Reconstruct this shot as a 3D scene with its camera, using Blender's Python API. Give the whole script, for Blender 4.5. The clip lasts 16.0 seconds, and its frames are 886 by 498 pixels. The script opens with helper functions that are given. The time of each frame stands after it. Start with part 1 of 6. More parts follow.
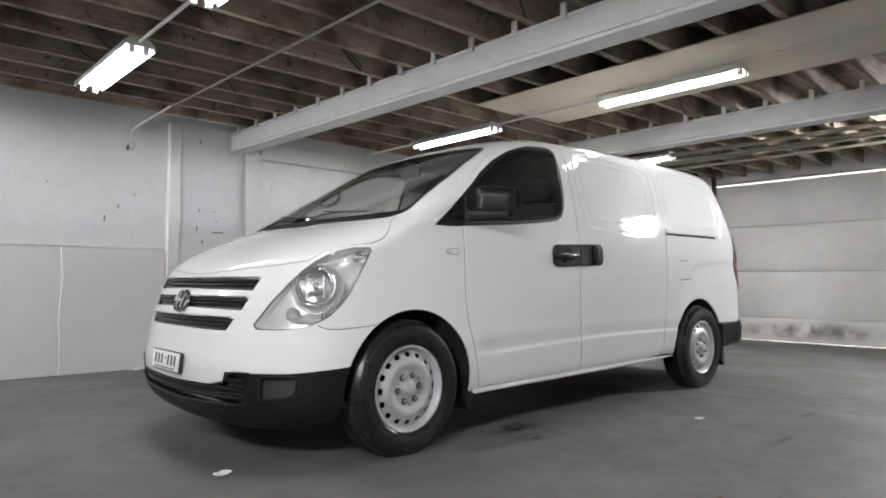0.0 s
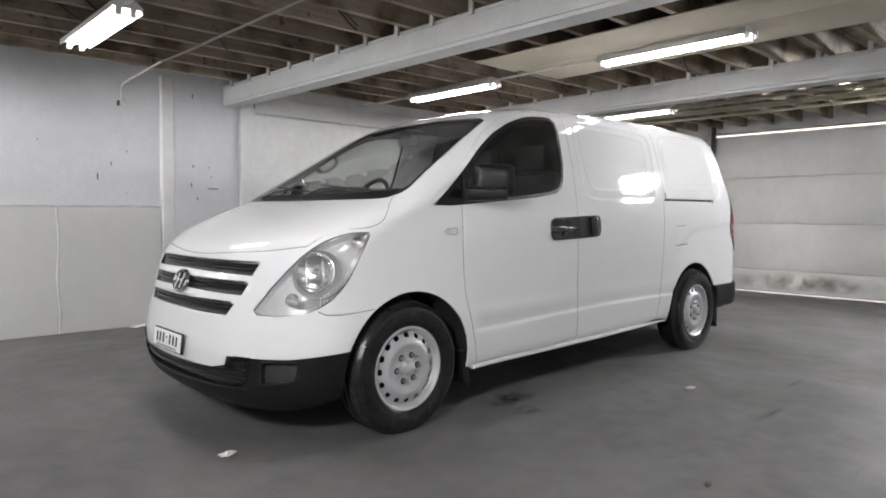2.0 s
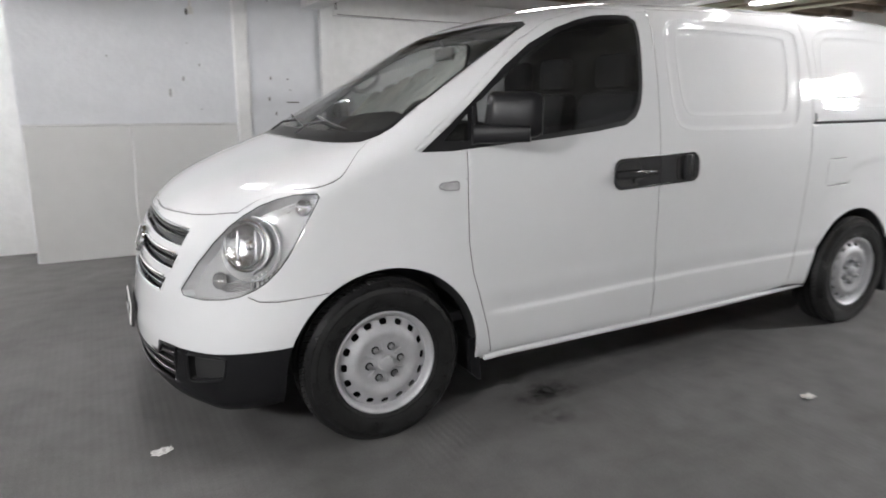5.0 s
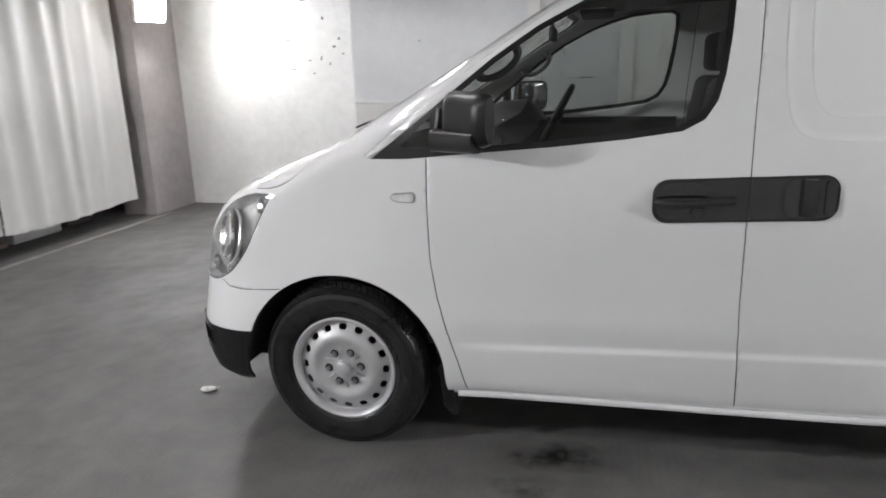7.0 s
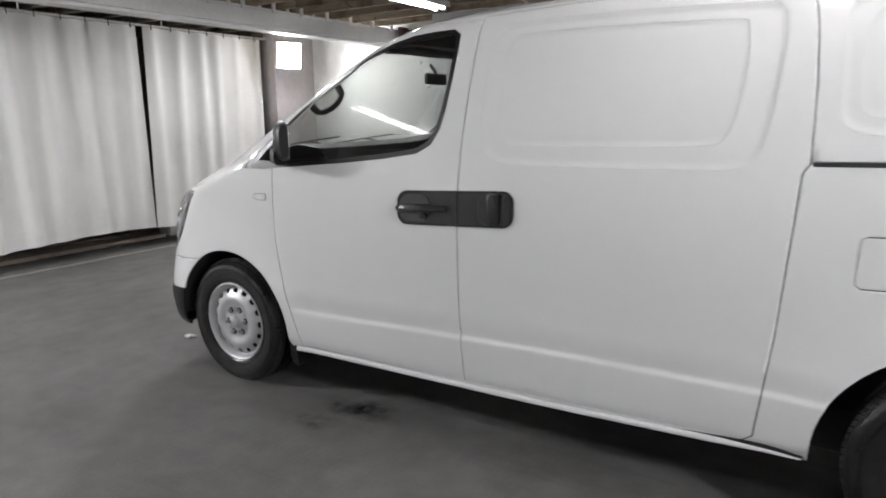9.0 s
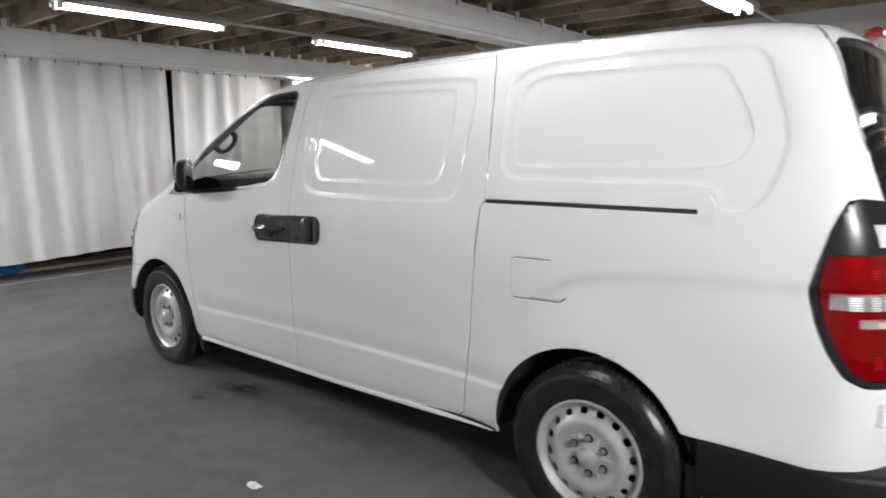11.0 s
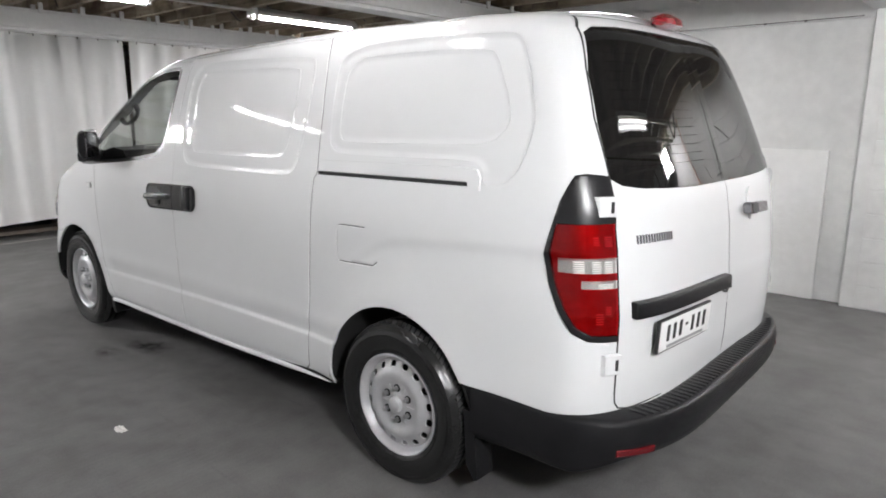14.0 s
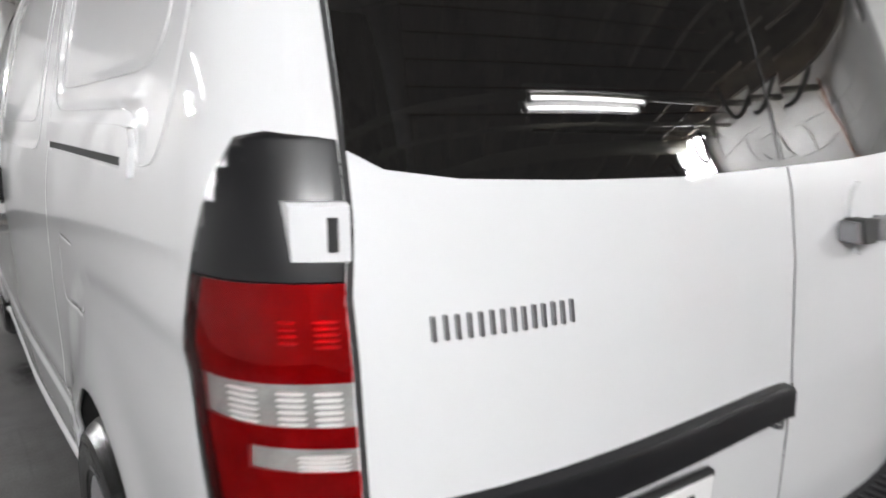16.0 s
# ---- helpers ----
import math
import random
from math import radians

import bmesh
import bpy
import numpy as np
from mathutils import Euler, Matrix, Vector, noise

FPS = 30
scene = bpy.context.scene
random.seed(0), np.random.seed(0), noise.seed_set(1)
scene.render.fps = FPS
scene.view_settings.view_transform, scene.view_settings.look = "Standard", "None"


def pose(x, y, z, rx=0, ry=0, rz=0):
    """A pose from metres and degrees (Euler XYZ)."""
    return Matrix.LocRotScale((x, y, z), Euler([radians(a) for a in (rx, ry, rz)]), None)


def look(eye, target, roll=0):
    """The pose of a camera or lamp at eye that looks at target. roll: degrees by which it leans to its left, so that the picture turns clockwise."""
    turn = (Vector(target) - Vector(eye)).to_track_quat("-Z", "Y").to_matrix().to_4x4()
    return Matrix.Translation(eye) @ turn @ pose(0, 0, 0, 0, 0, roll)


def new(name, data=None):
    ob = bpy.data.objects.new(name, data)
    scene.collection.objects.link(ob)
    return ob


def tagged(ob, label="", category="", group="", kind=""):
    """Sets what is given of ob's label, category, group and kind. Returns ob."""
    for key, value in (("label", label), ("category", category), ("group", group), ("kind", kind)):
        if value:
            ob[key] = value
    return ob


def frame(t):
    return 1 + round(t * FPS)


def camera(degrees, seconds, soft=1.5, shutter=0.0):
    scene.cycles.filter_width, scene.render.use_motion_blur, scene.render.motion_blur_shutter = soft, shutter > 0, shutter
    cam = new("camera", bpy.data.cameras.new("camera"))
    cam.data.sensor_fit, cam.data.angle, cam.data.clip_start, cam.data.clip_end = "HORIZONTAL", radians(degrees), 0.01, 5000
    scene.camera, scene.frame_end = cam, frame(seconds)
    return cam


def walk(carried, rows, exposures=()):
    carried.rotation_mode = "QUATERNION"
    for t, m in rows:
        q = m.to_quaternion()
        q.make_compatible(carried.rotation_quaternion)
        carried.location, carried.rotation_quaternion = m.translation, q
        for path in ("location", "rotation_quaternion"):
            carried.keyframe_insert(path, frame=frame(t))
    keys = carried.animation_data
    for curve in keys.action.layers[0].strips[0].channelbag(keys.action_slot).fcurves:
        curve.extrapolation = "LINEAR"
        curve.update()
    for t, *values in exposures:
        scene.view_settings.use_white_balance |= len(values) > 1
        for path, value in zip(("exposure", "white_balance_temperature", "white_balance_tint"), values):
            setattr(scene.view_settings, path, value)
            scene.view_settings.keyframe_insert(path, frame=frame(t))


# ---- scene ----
cam = camera(68.6, 16.0, soft=1.8, shutter=0.4)
PATH = [
    (0, (-2.127, -3.454, 0.872), (-0.774, -1.985, 0.972), 0.2),
    (0.5, (-2.136, -3.476, 0.859), (-0.786, -2.004, 0.96), 0.2),
    (1, (-2.138, -3.478, 0.858), (-0.783, -2.009, 0.941), 0.3),
    (1.5, (-2.125, -3.461, 0.893), (-0.762, -1.999, 0.939), 0.2),
    (2, (-2.138, -3.439, 1.115), (-0.774, -1.98, 1.014), 0.4),
    (2.5, (-2.197, -3.42, 1.387), (-0.829, -1.979, 1.161), 0.5),
    (3, (-2.26, -3.414, 1.545), (-0.872, -2.008, 1.236), 0.6),
    (3.5, (-2.169, -3.357, 1.532), (-0.768, -1.973, 1.184), 0.6),
    (4, (-1.834, -3.233, 1.459), (-0.453, -1.838, 1.076), 0.4),
    (4.5, (-1.422, -3.228, 1.395), (-0.201, -1.696, 0.994), 0.2),
    (5, (-0.957, -3.2, 1.345), (-0.042, -1.474, 0.918), -0.0),
    (5.2, (-0.766, -3.176, 1.33), (0.024, -1.386, 0.911), -0.1),
    (7.3, (1.212, -3.136, 1.474), (0.623, -1.298, 0.947), -1.4),
    (7.5, (1.372, -3.173, 1.454), (0.712, -1.348, 0.969), -0.9),
    (8, (1.899, -3.265, 1.415), (1.077, -1.491, 0.993), -0.6),
    (8.5, (2.354, -3.233, 1.431), (1.41, -1.521, 1.011), -0.7),
    (9, (2.818, -3.142, 1.414), (1.752, -1.498, 1.015), -0.8),
    (11.3, (4.433, -2.933, 1.493), (3.151, -1.432, 1.173), -0.3),
    (11.5, (4.556, -2.902, 1.494), (3.273, -1.401, 1.174), -0.3),
    (12, (4.838, -2.785, 1.51), (3.552, -1.288, 1.182), -0.4),
    (12.5, (4.99, -2.773, 1.53), (3.7, -1.283, 1.192), -0.3),
    (13, (5.027, -2.783, 1.526), (3.742, -1.293, 1.167), 0.1),
    (13.5, (5.013, -2.766, 1.523), (3.731, -1.279, 1.139), 0.2),
    (14, (4.978, -2.658, 1.508), (3.694, -1.179, 1.102), 0.2),
    (14.5, (4.891, -2.374, 1.464), (3.594, -0.911, 1.042), 0.0),
    (15, (4.802, -1.944, 1.45), (3.502, -0.486, 1.02), 0.1),
    (15.5, (4.756, -1.478, 1.405), (3.403, -0.07, 0.972), 0.1),
    (16, (4.644, -1.08, 1.352), (3.094, 0.107, 0.921), 0.0),
]
walk(cam, [(t, look(eye, target, roll)) for t, eye, target, roll in PATH],
     [(0.0, 0.54), (14.5, 0.54), (15.2, 0.52), (16.0, 0.36)])

# world, exposure
world = bpy.data.worlds.new("world")
scene.world = world
world.use_nodes = True
_wn = world.node_tree.nodes
_sky = _wn.new("ShaderNodeTexSky")
_sky.sky_type, _sky.sun_disc = "NISHITA", False
_sky.air_density, _sky.dust_density = 0.5, 8.0
_sky.sun_elevation, _sky.sun_rotation = radians(40), radians(90)
world.node_tree.links.new(_sky.outputs[0], _wn["Background"].inputs[0])
_wn["Background"].inputs[1].default_value = 0.15
sun = new("sun", bpy.data.lights.new("sun", "SUN"))
sun.data.energy, sun.data.angle, sun.data.color = 2.0, radians(0.5), (1.0, 0.98, 0.95)
sun.rotation_euler = (0, radians(50), 0)
TUBE = 34.0      # brightness of the fluorescent tubes
FLOOD = 345.0     # brightness of the work lights


# ---- materials ----
def mat(name, color, rough=0.5, metal=0.0, coat=0.0, var=0.0, scale=6.0, bump=0.0, bump_scale=60.0, spec=0.5, stains=None, emit=None):
    """A principled material with mottled colour at two scales and a fine relief."""
    m = bpy.data.materials.new(name)
    m.use_nodes = True
    nt = m.node_tree
    b = nt.nodes["Principled BSDF"]
    b.inputs["Base Color"].default_value = (*color, 1)
    b.inputs["Roughness"].default_value = rough
    b.inputs["Metallic"].default_value = metal
    b.inputs["Coat Weight"].default_value = coat
    b.inputs["Coat Roughness"].default_value = 0.04
    b.inputs["Specular IOR Level"].default_value = spec
    tc = nt.nodes.new("ShaderNodeTexCoord")
    geo = nt.nodes.new("ShaderNodeNewGeometry")
    if var or stains:
        n1 = nt.nodes.new("ShaderNodeTexNoise")
        n1.inputs["Scale"].default_value, n1.inputs["Detail"].default_value = scale, 6
        n2 = nt.nodes.new("ShaderNodeTexNoise")
        n2.inputs["Scale"].default_value, n2.inputs["Detail"].default_value = scale * 9, 4
        for n in (n1, n2):
            nt.links.new(geo.outputs["Position"], n.inputs["Vector"])
        add = nt.nodes.new("ShaderNodeMath")
        add.operation = "MULTIPLY_ADD"
        nt.links.new(n2.outputs["Fac"], add.inputs[0])
        add.inputs[1].default_value = 0.45
        nt.links.new(n1.outputs["Fac"], add.inputs[2])
        ramp = nt.nodes.new("ShaderNodeValToRGB")
        ramp.color_ramp.elements[0].position, ramp.color_ramp.elements[1].position = 0.45, 1.0
        lo = [max(0, c * (1 - var)) for c in color] if not stains else stains
        hi = [min(1, c * (1 + var * 0.6)) for c in color]
        ramp.color_ramp.elements[0].color = (*lo, 1)
        ramp.color_ramp.elements[1].color = (*hi, 1)
        nt.links.new(add.outputs[0], ramp.inputs[0])
        nt.links.new(ramp.outputs[0], b.inputs["Base Color"])
    if bump:
        n3 = nt.nodes.new("ShaderNodeTexNoise")
        n3.inputs["Scale"].default_value, n3.inputs["Detail"].default_value = bump_scale, 5
        nt.links.new(geo.outputs["Position"], n3.inputs["Vector"])
        bp = nt.nodes.new("ShaderNodeBump")
        bp.inputs["Strength"].default_value, bp.inputs["Distance"].default_value = bump, 0.01
        nt.links.new(n3.outputs["Fac"], bp.inputs["Height"])
        nt.links.new(bp.outputs["Normal"], b.inputs["Normal"])
    if emit:
        b.inputs["Emission Color"].default_value = (*emit[0], 1)
        b.inputs["Emission Strength"].default_value = emit[1]
    return m


def glass(name, tint, ior=1.5, rough=0.0, smear=0.0, haze=0.0):
    m = bpy.data.materials.new(name)
    m.use_nodes = True
    nt = m.node_tree
    nt.nodes.remove(nt.nodes["Principled BSDF"])
    out = nt.nodes["Material Output"]
    tr, gl, mx, lw, pw, ma = (nt.nodes.new("ShaderNode" + k) for k in ("BsdfTransparent", "BsdfGlossy", "MixShader", "LayerWeight", "Math", "Math"))
    tr.inputs[0].default_value = (*tint, 1)
    gl.inputs["Roughness"].default_value = rough
    lw.inputs["Blend"].default_value = 0.5
    pw.operation, ma.operation = "POWER", "MULTIPLY_ADD"
    f0 = ((ior - 1) / (ior + 1)) ** 2
    pw.inputs[1].default_value, ma.inputs[1].default_value, ma.inputs[2].default_value = 5.0, 1 - f0, f0
    nt.links.new(lw.outputs["Facing"], pw.inputs[0])
    nt.links.new(pw.outputs[0], ma.inputs[0])
    nt.links.new(ma.outputs[0], mx.inputs[0])
    nt.links.new(tr.outputs[0], mx.inputs[1])
    nt.links.new(gl.outputs[0], mx.inputs[2])
    last = mx
    if haze:
        # an even pale haze painted over the pane, lifting its blacks
        df, m3 = nt.nodes.new("ShaderNodeBsdfDiffuse"), nt.nodes.new("ShaderNodeMixShader")
        df.inputs[0].default_value = (0.6, 0.58, 0.56, 1)
        m3.inputs[0].default_value = haze
        nt.links.new(mx.outputs[0], m3.inputs[1])
        nt.links.new(df.outputs[0], m3.inputs[2])
        last = m3
    if smear:
        # streaks of dried road film
        tl, m2, nz, mp, rp_ = (nt.nodes.new("ShaderNode" + k) for k in ("BsdfTranslucent", "MixShader", "TexNoise", "Mapping", "ValToRGB"))
        geo = nt.nodes.new("ShaderNodeNewGeometry")
        mp.inputs["Scale"].default_value = (3.0, 26.0, 5.0)
        mp.inputs["Rotation"].default_value = (0.5, 0.2, 0.35)
        nz.inputs["Scale"].default_value, nz.inputs["Detail"].default_value = 1.6, 7
        rp_.color_ramp.elements[0].position, rp_.color_ramp.elements[1].position = 0.42, 0.75
        rp_.color_ramp.elements[0].color = (smear * 0.25,) * 3 + (1,)
        rp_.color_ramp.elements[1].color = (smear,) * 3 + (1,)
        tl.inputs[0].default_value = (0.85, 0.86, 0.85, 1)
        nt.links.new(geo.outputs["Position"], mp.inputs[0])
        nt.links.new(mp.outputs[0], nz.inputs["Vector"])
        nt.links.new(nz.outputs["Fac"], rp_.inputs[0])
        nt.links.new(rp_.outputs[0], m2.inputs[0])
        nt.links.new(mx.outputs[0], m2.inputs[1])
        nt.links.new(tl.outputs[0], m2.inputs[2])
        last = m2
    nt.links.new(last.outputs[0], out.inputs[0])
    return m


def faceted(name, base, glint, scale, rough=0.08, amount=0.80):
    """A glossy moulded lamp lens: fine facets under a smooth cover, with glints and tonal blobs painted into the base
    colour.
    """
    m = mat(name, base, 0.35, coat=1.0)
    nt = m.node_tree
    b = nt.nodes["Principled BSDF"]
    b.inputs["Coat Roughness"].default_value = rough
    geo, vo, nz, rp_, rq, mx, bp = (nt.nodes.new("ShaderNode" + k) for k in ("NewGeometry", "TexVoronoi", "TexNoise", "ValToRGB", "ValToRGB", "Mix", "Bump"))
    nz.inputs["Scale"].default_value, nz.inputs["Detail"].default_value = scale * 0.10, 4
    vo.inputs["Scale"].default_value = scale
    sep, mu = nt.nodes.new("ShaderNodeSeparateColor"), nt.nodes.new("ShaderNodeMath")
    mu.operation = "MULTIPLY"
    nt.links.new(geo.outputs["Position"], vo.inputs["Vector"])
    nt.links.new(geo.outputs["Position"], nz.inputs["Vector"])
    nt.links.new(vo.outputs["Color"], sep.inputs[0])
    rp_.color_ramp.elements[0].position, rp_.color_ramp.elements[1].position = 0.30, 0.72
    rp_.color_ramp.elements[0].color, rp_.color_ramp.elements[1].color = (*[c * 0.72 for c in base], 1), (*[min(1, c * 1.25) for c in base], 1)
    nt.links.new(nz.outputs["Fac"], rp_.inputs[0])
    nt.links.new(sep.outputs[0], mu.inputs[0])
    nt.links.new(nz.outputs["Fac"], mu.inputs[1])
    rq.color_ramp.elements[0].position, rq.color_ramp.elements[1].position = 0.50, 0.62
    rq.color_ramp.elements[1].color = (amount,) * 3 + (1,)
    nt.links.new(mu.outputs[0], rq.inputs[0])
    mx.data_type = "RGBA"
    nt.links.new(rq.outputs[0], mx.inputs[0])
    nt.links.new(rp_.outputs[0], mx.inputs[6])
    mx.inputs[7].default_value = (*glint, 1)
    nt.links.new(mx.outputs[2], b.inputs["Base Color"])
    bp.inputs["Strength"].default_value, bp.inputs["Distance"].default_value = 0.35, 0.003
    nt.links.new(vo.outputs["Distance"], bp.inputs["Height"])
    nt.links.new(bp.outputs["Normal"], b.inputs["Normal"])
    return m


def floor_material():
    """Dark worn concrete: large patches, fine grit, scuffs and a faint ribbed finish."""
    m = mat("worn_dark_concrete", (0.125, 0.122, 0.118), 0.5)
    nt = m.node_tree
    b = nt.nodes["Principled BSDF"]
    geo = nt.nodes.new("ShaderNodeNewGeometry")

    def noise_at(scale, detail, stretch=None):
        n = nt.nodes.new("ShaderNodeTexNoise")
        n.inputs["Scale"].default_value, n.inputs["Detail"].default_value = scale, detail
        if stretch:
            mp = nt.nodes.new("ShaderNodeMapping")
            mp.inputs["Scale"].default_value = stretch
            mp.inputs["Rotation"].default_value = (0, 0, 0.4)
            nt.links.new(geo.outputs["Position"], mp.inputs[0])
            nt.links.new(mp.outputs[0], n.inputs["Vector"])
        else:
            nt.links.new(geo.outputs["Position"], n.inputs["Vector"])
        return n

    def ramp(src, stops):
        r = nt.nodes.new("ShaderNodeValToRGB")
        r.color_ramp.elements[0].position, r.color_ramp.elements[1].position = stops[0][0], stops[-1][0]
        r.color_ramp.elements[0].color, r.color_ramp.elements[1].color = (*stops[0][1], 1), (*stops[-1][1], 1)
        nt.links.new(src, r.inputs[0])
        return r

    def mult(a, c):
        x = nt.nodes.new("ShaderNodeMix")
        x.data_type, x.blend_type = "RGBA", "MULTIPLY"
        x.inputs[0].default_value = 1.0
        nt.links.new(a, x.inputs[6])
        nt.links.new(c, x.inputs[7])
        return x.outputs[2]
    big = ramp(noise_at(0.9, 7).outputs["Fac"], [(0.30, (0.088, 0.0855, 0.083)), (0.70, (0.132, 0.129, 0.126))])
    mid = ramp(noise_at(7, 8).outputs["Fac"], [(0.30, (0.80, 0.80, 0.79)), (0.62, (1.06, 1.06, 1.06))])
    grit = ramp(noise_at(140, 3).outputs["Fac"], [(0.30, (0.82, 0.82, 0.82)), (0.70, (1.14, 1.14, 1.14))])
    scuff = ramp(noise_at(2.2, 9, (0.6, 9.0, 1.0)).outputs["Fac"], [(0.62, (1.0, 1.0, 1.0)), (0.80, (0.72, 0.72, 0.72))])
    col = mult(mult(mult(big.outputs[0], mid.outputs[0]), grit.outputs[0]), scuff.outputs[0])
    nt.links.new(col, b.inputs["Base Color"])
    ro = ramp(noise_at(1.7, 6).outputs["Fac"], [(0.35, (0.52,) * 3), (0.65, (0.75,) * 3)])
    nt.links.new(ro.outputs[0], b.inputs["Roughness"])
    wv = nt.nodes.new("ShaderNodeTexWave")
    wv.inputs["Scale"].default_value, wv.inputs["Distortion"].default_value = 9.0, 0.6
    nt.links.new(geo.outputs["Position"], wv.inputs["Vector"])
    add = nt.nodes.new("ShaderNodeMath")
    add.operation = "MULTIPLY_ADD"
    nt.links.new(wv.outputs["Fac"], add.inputs[0])
    add.inputs[1].default_value = 0.2
    nt.links.new(noise_at(160, 4).outputs["Fac"], add.inputs[2])
    bp = nt.nodes.new("ShaderNodeBump")
    bp.inputs["Strength"].default_value, bp.inputs["Distance"].default_value = 0.30, 0.006
    nt.links.new(add.outputs[0], bp.inputs["Height"])
    nt.links.new(bp.outputs["Normal"], b.inputs["Normal"])
    return m


def timber_material():
    """Old sawn joists: long grain, each piece its own tone, dark blotches and nail rust."""
    m = mat("aged_ceiling_timber", (0.33, 0.28, 0.21), 0.8, bump=0.3, bump_scale=50)
    nt = m.node_tree
    b = nt.nodes["Principled BSDF"]
    geo = nt.nodes.new("ShaderNodeNewGeometry")

    def layer_of(scale, detail, stretch, lo, hi, p0, p1):
        n, mp, r = (nt.nodes.new("ShaderNode" + k) for k in ("TexNoise", "Mapping", "ValToRGB"))
        n.inputs["Scale"].default_value, n.inputs["Detail"].default_value = scale, detail
        mp.inputs["Scale"].default_value = stretch
        nt.links.new(geo.outputs["Position"], mp.inputs[0])
        nt.links.new(mp.outputs[0], n.inputs["Vector"])
        nt.links.new(n.outputs["Fac"], r.inputs[0])
        r.color_ramp.elements[0].position, r.color_ramp.elements[1].position = p0, p1
        r.color_ramp.elements[0].color, r.color_ramp.elements[1].color = (*lo, 1), (*hi, 1)
        return r.outputs[0]

    def mult(a, c):
        x = nt.nodes.new("ShaderNodeMix")
        x.data_type, x.blend_type = "RGBA", "MULTIPLY"
        x.inputs[0].default_value = 1.0
        nt.links.new(a, x.inputs[6])
        nt.links.new(c, x.inputs[7])
        return x.outputs[2]
    tone = nt.nodes.new("ShaderNodeValToRGB")
    tone.color_ramp.elements[0].color, tone.color_ramp.elements[1].color = (0.25, 0.205, 0.155, 1), (0.43, 0.37, 0.285, 1)
    nt.links.new(geo.outputs["Random Per Island"], tone.inputs[0])
    grain = layer_of(9.0, 6, (0.25, 4.0, 4.0), (0.72, 0.70, 0.68), (1.10, 1.10, 1.10), 0.30, 0.68)
    blotch = layer_of(2.6, 8, (1.0, 1.0, 1.0), (0.36, 0.31, 0.27), (1.0, 1.0, 1.0), 0.36, 0.52)
    rust = layer_of(15.0, 4, (1.0, 1.0, 1.0), (0.40, 0.32, 0.26), (1.0, 1.0, 1.0), 0.30, 0.37)
    nt.links.new(mult(mult(mult(tone.outputs[0], grain), blotch), rust), b.inputs["Base Color"])
    return m


def stain(name, color, flat=(1, 1, 0), strength=0.5, scale=9.0):
    """A thin blotch that breaks up and fades towards its rim; flat names the axes it spreads over."""
    m = mat(name, color, 0.5)
    nt = m.node_tree
    b = nt.nodes["Principled BSDF"]
    geo, nz, r, tc, sb, mk, ln, r2, mu = (nt.nodes.new("ShaderNode" + k) for k in ("NewGeometry", "TexNoise", "ValToRGB", "TexCoord", "VectorMath", "VectorMath", "VectorMath", "ValToRGB", "Math"))
    nz.inputs["Scale"].default_value, nz.inputs["Detail"].default_value = scale, 9
    r.color_ramp.elements[0].position, r.color_ramp.elements[1].position = 0.36, 0.66
    sb.operation, mk.operation, ln.operation, mu.operation = "SUBTRACT", "MULTIPLY", "LENGTH", "MULTIPLY"
    sb.inputs[1].default_value = (0.5, 0.5, 0.5)
    mk.inputs[1].default_value = flat
    r2.color_ramp.elements[0].position, r2.color_ramp.elements[1].position = 0.10, 0.48
    r2.color_ramp.elements[0].color, r2.color_ramp.elements[1].color = (strength,) * 3 + (1,), (0, 0, 0, 1)
    nt.links.new(tc.outputs["Generated"], sb.inputs[0])
    nt.links.new(sb.outputs[0], mk.inputs[0])
    nt.links.new(mk.outputs[0], ln.inputs[0])
    nt.links.new(ln.outputs["Value"], r2.inputs[0])
    nt.links.new(geo.outputs["Position"], nz.inputs["Vector"])
    nt.links.new(nz.outputs["Fac"], r.inputs[0])
    nt.links.new(r.outputs[0], mu.inputs[0])
    nt.links.new(r2.outputs[0], mu.inputs[1])
    nt.links.new(mu.outputs[0], b.inputs["Alpha"])
    return m


M_PAINT = mat("white_car_paint", (0.645, 0.65, 0.655), 0.6, coat=1.0, var=0.02, scale=1.5, spec=0.12)
M_BLACK = mat("black_textured_plastic", (0.010, 0.010, 0.011), 0.42, spec=0.18, var=0.25, scale=8, bump=0.15, bump_scale=500)
M_SEAL = mat("black_rubber_seal", (0.02, 0.02, 0.02), 0.6)
M_PAPER = mat("crumpled_white_paper", (0.7, 0.69, 0.66), 0.7, var=0.1, scale=30)
M_STAIN = stain("oil_stain", (0.022, 0.021, 0.020), strength=1.0)
M_FAINT = stain("faint_stain", (0.030, 0.029, 0.028), strength=0.55, scale=6)
M_LEAF = mat("dry_brown_leaf", (0.16, 0.08, 0.04), 0.8, var=0.3, scale=60)
M_WALLCHIP = mat("chipped_grey_plaster", (0.19, 0.18, 0.17), 0.8, var=0.3, scale=30)
M_CHIP = mat("dark_weathered_plastic", (0.06, 0.055, 0.05), 0.8, var=0.3, scale=30)
M_BLUE = mat("blue_plastic_wrap", (0.02, 0.16, 0.45), 0.3, var=0.3, scale=15)
M_ORANGE = mat("orange_enamel", (0.34, 0.075, 0.022), 0.4, var=0.2, scale=8)
M_YELLOWPIPE = mat("yellowed_pipe", (0.35, 0.335, 0.26), 0.5, var=0.2, scale=6)
M_GREYBOX = mat("grey_enamel_box", (0.35, 0.35, 0.35), 0.5, var=0.15, scale=6)
M_SCUFF = stain("pale_brown_scuff", (0.42, 0.39, 0.32), (0, 1, 1), 0.55, 5)
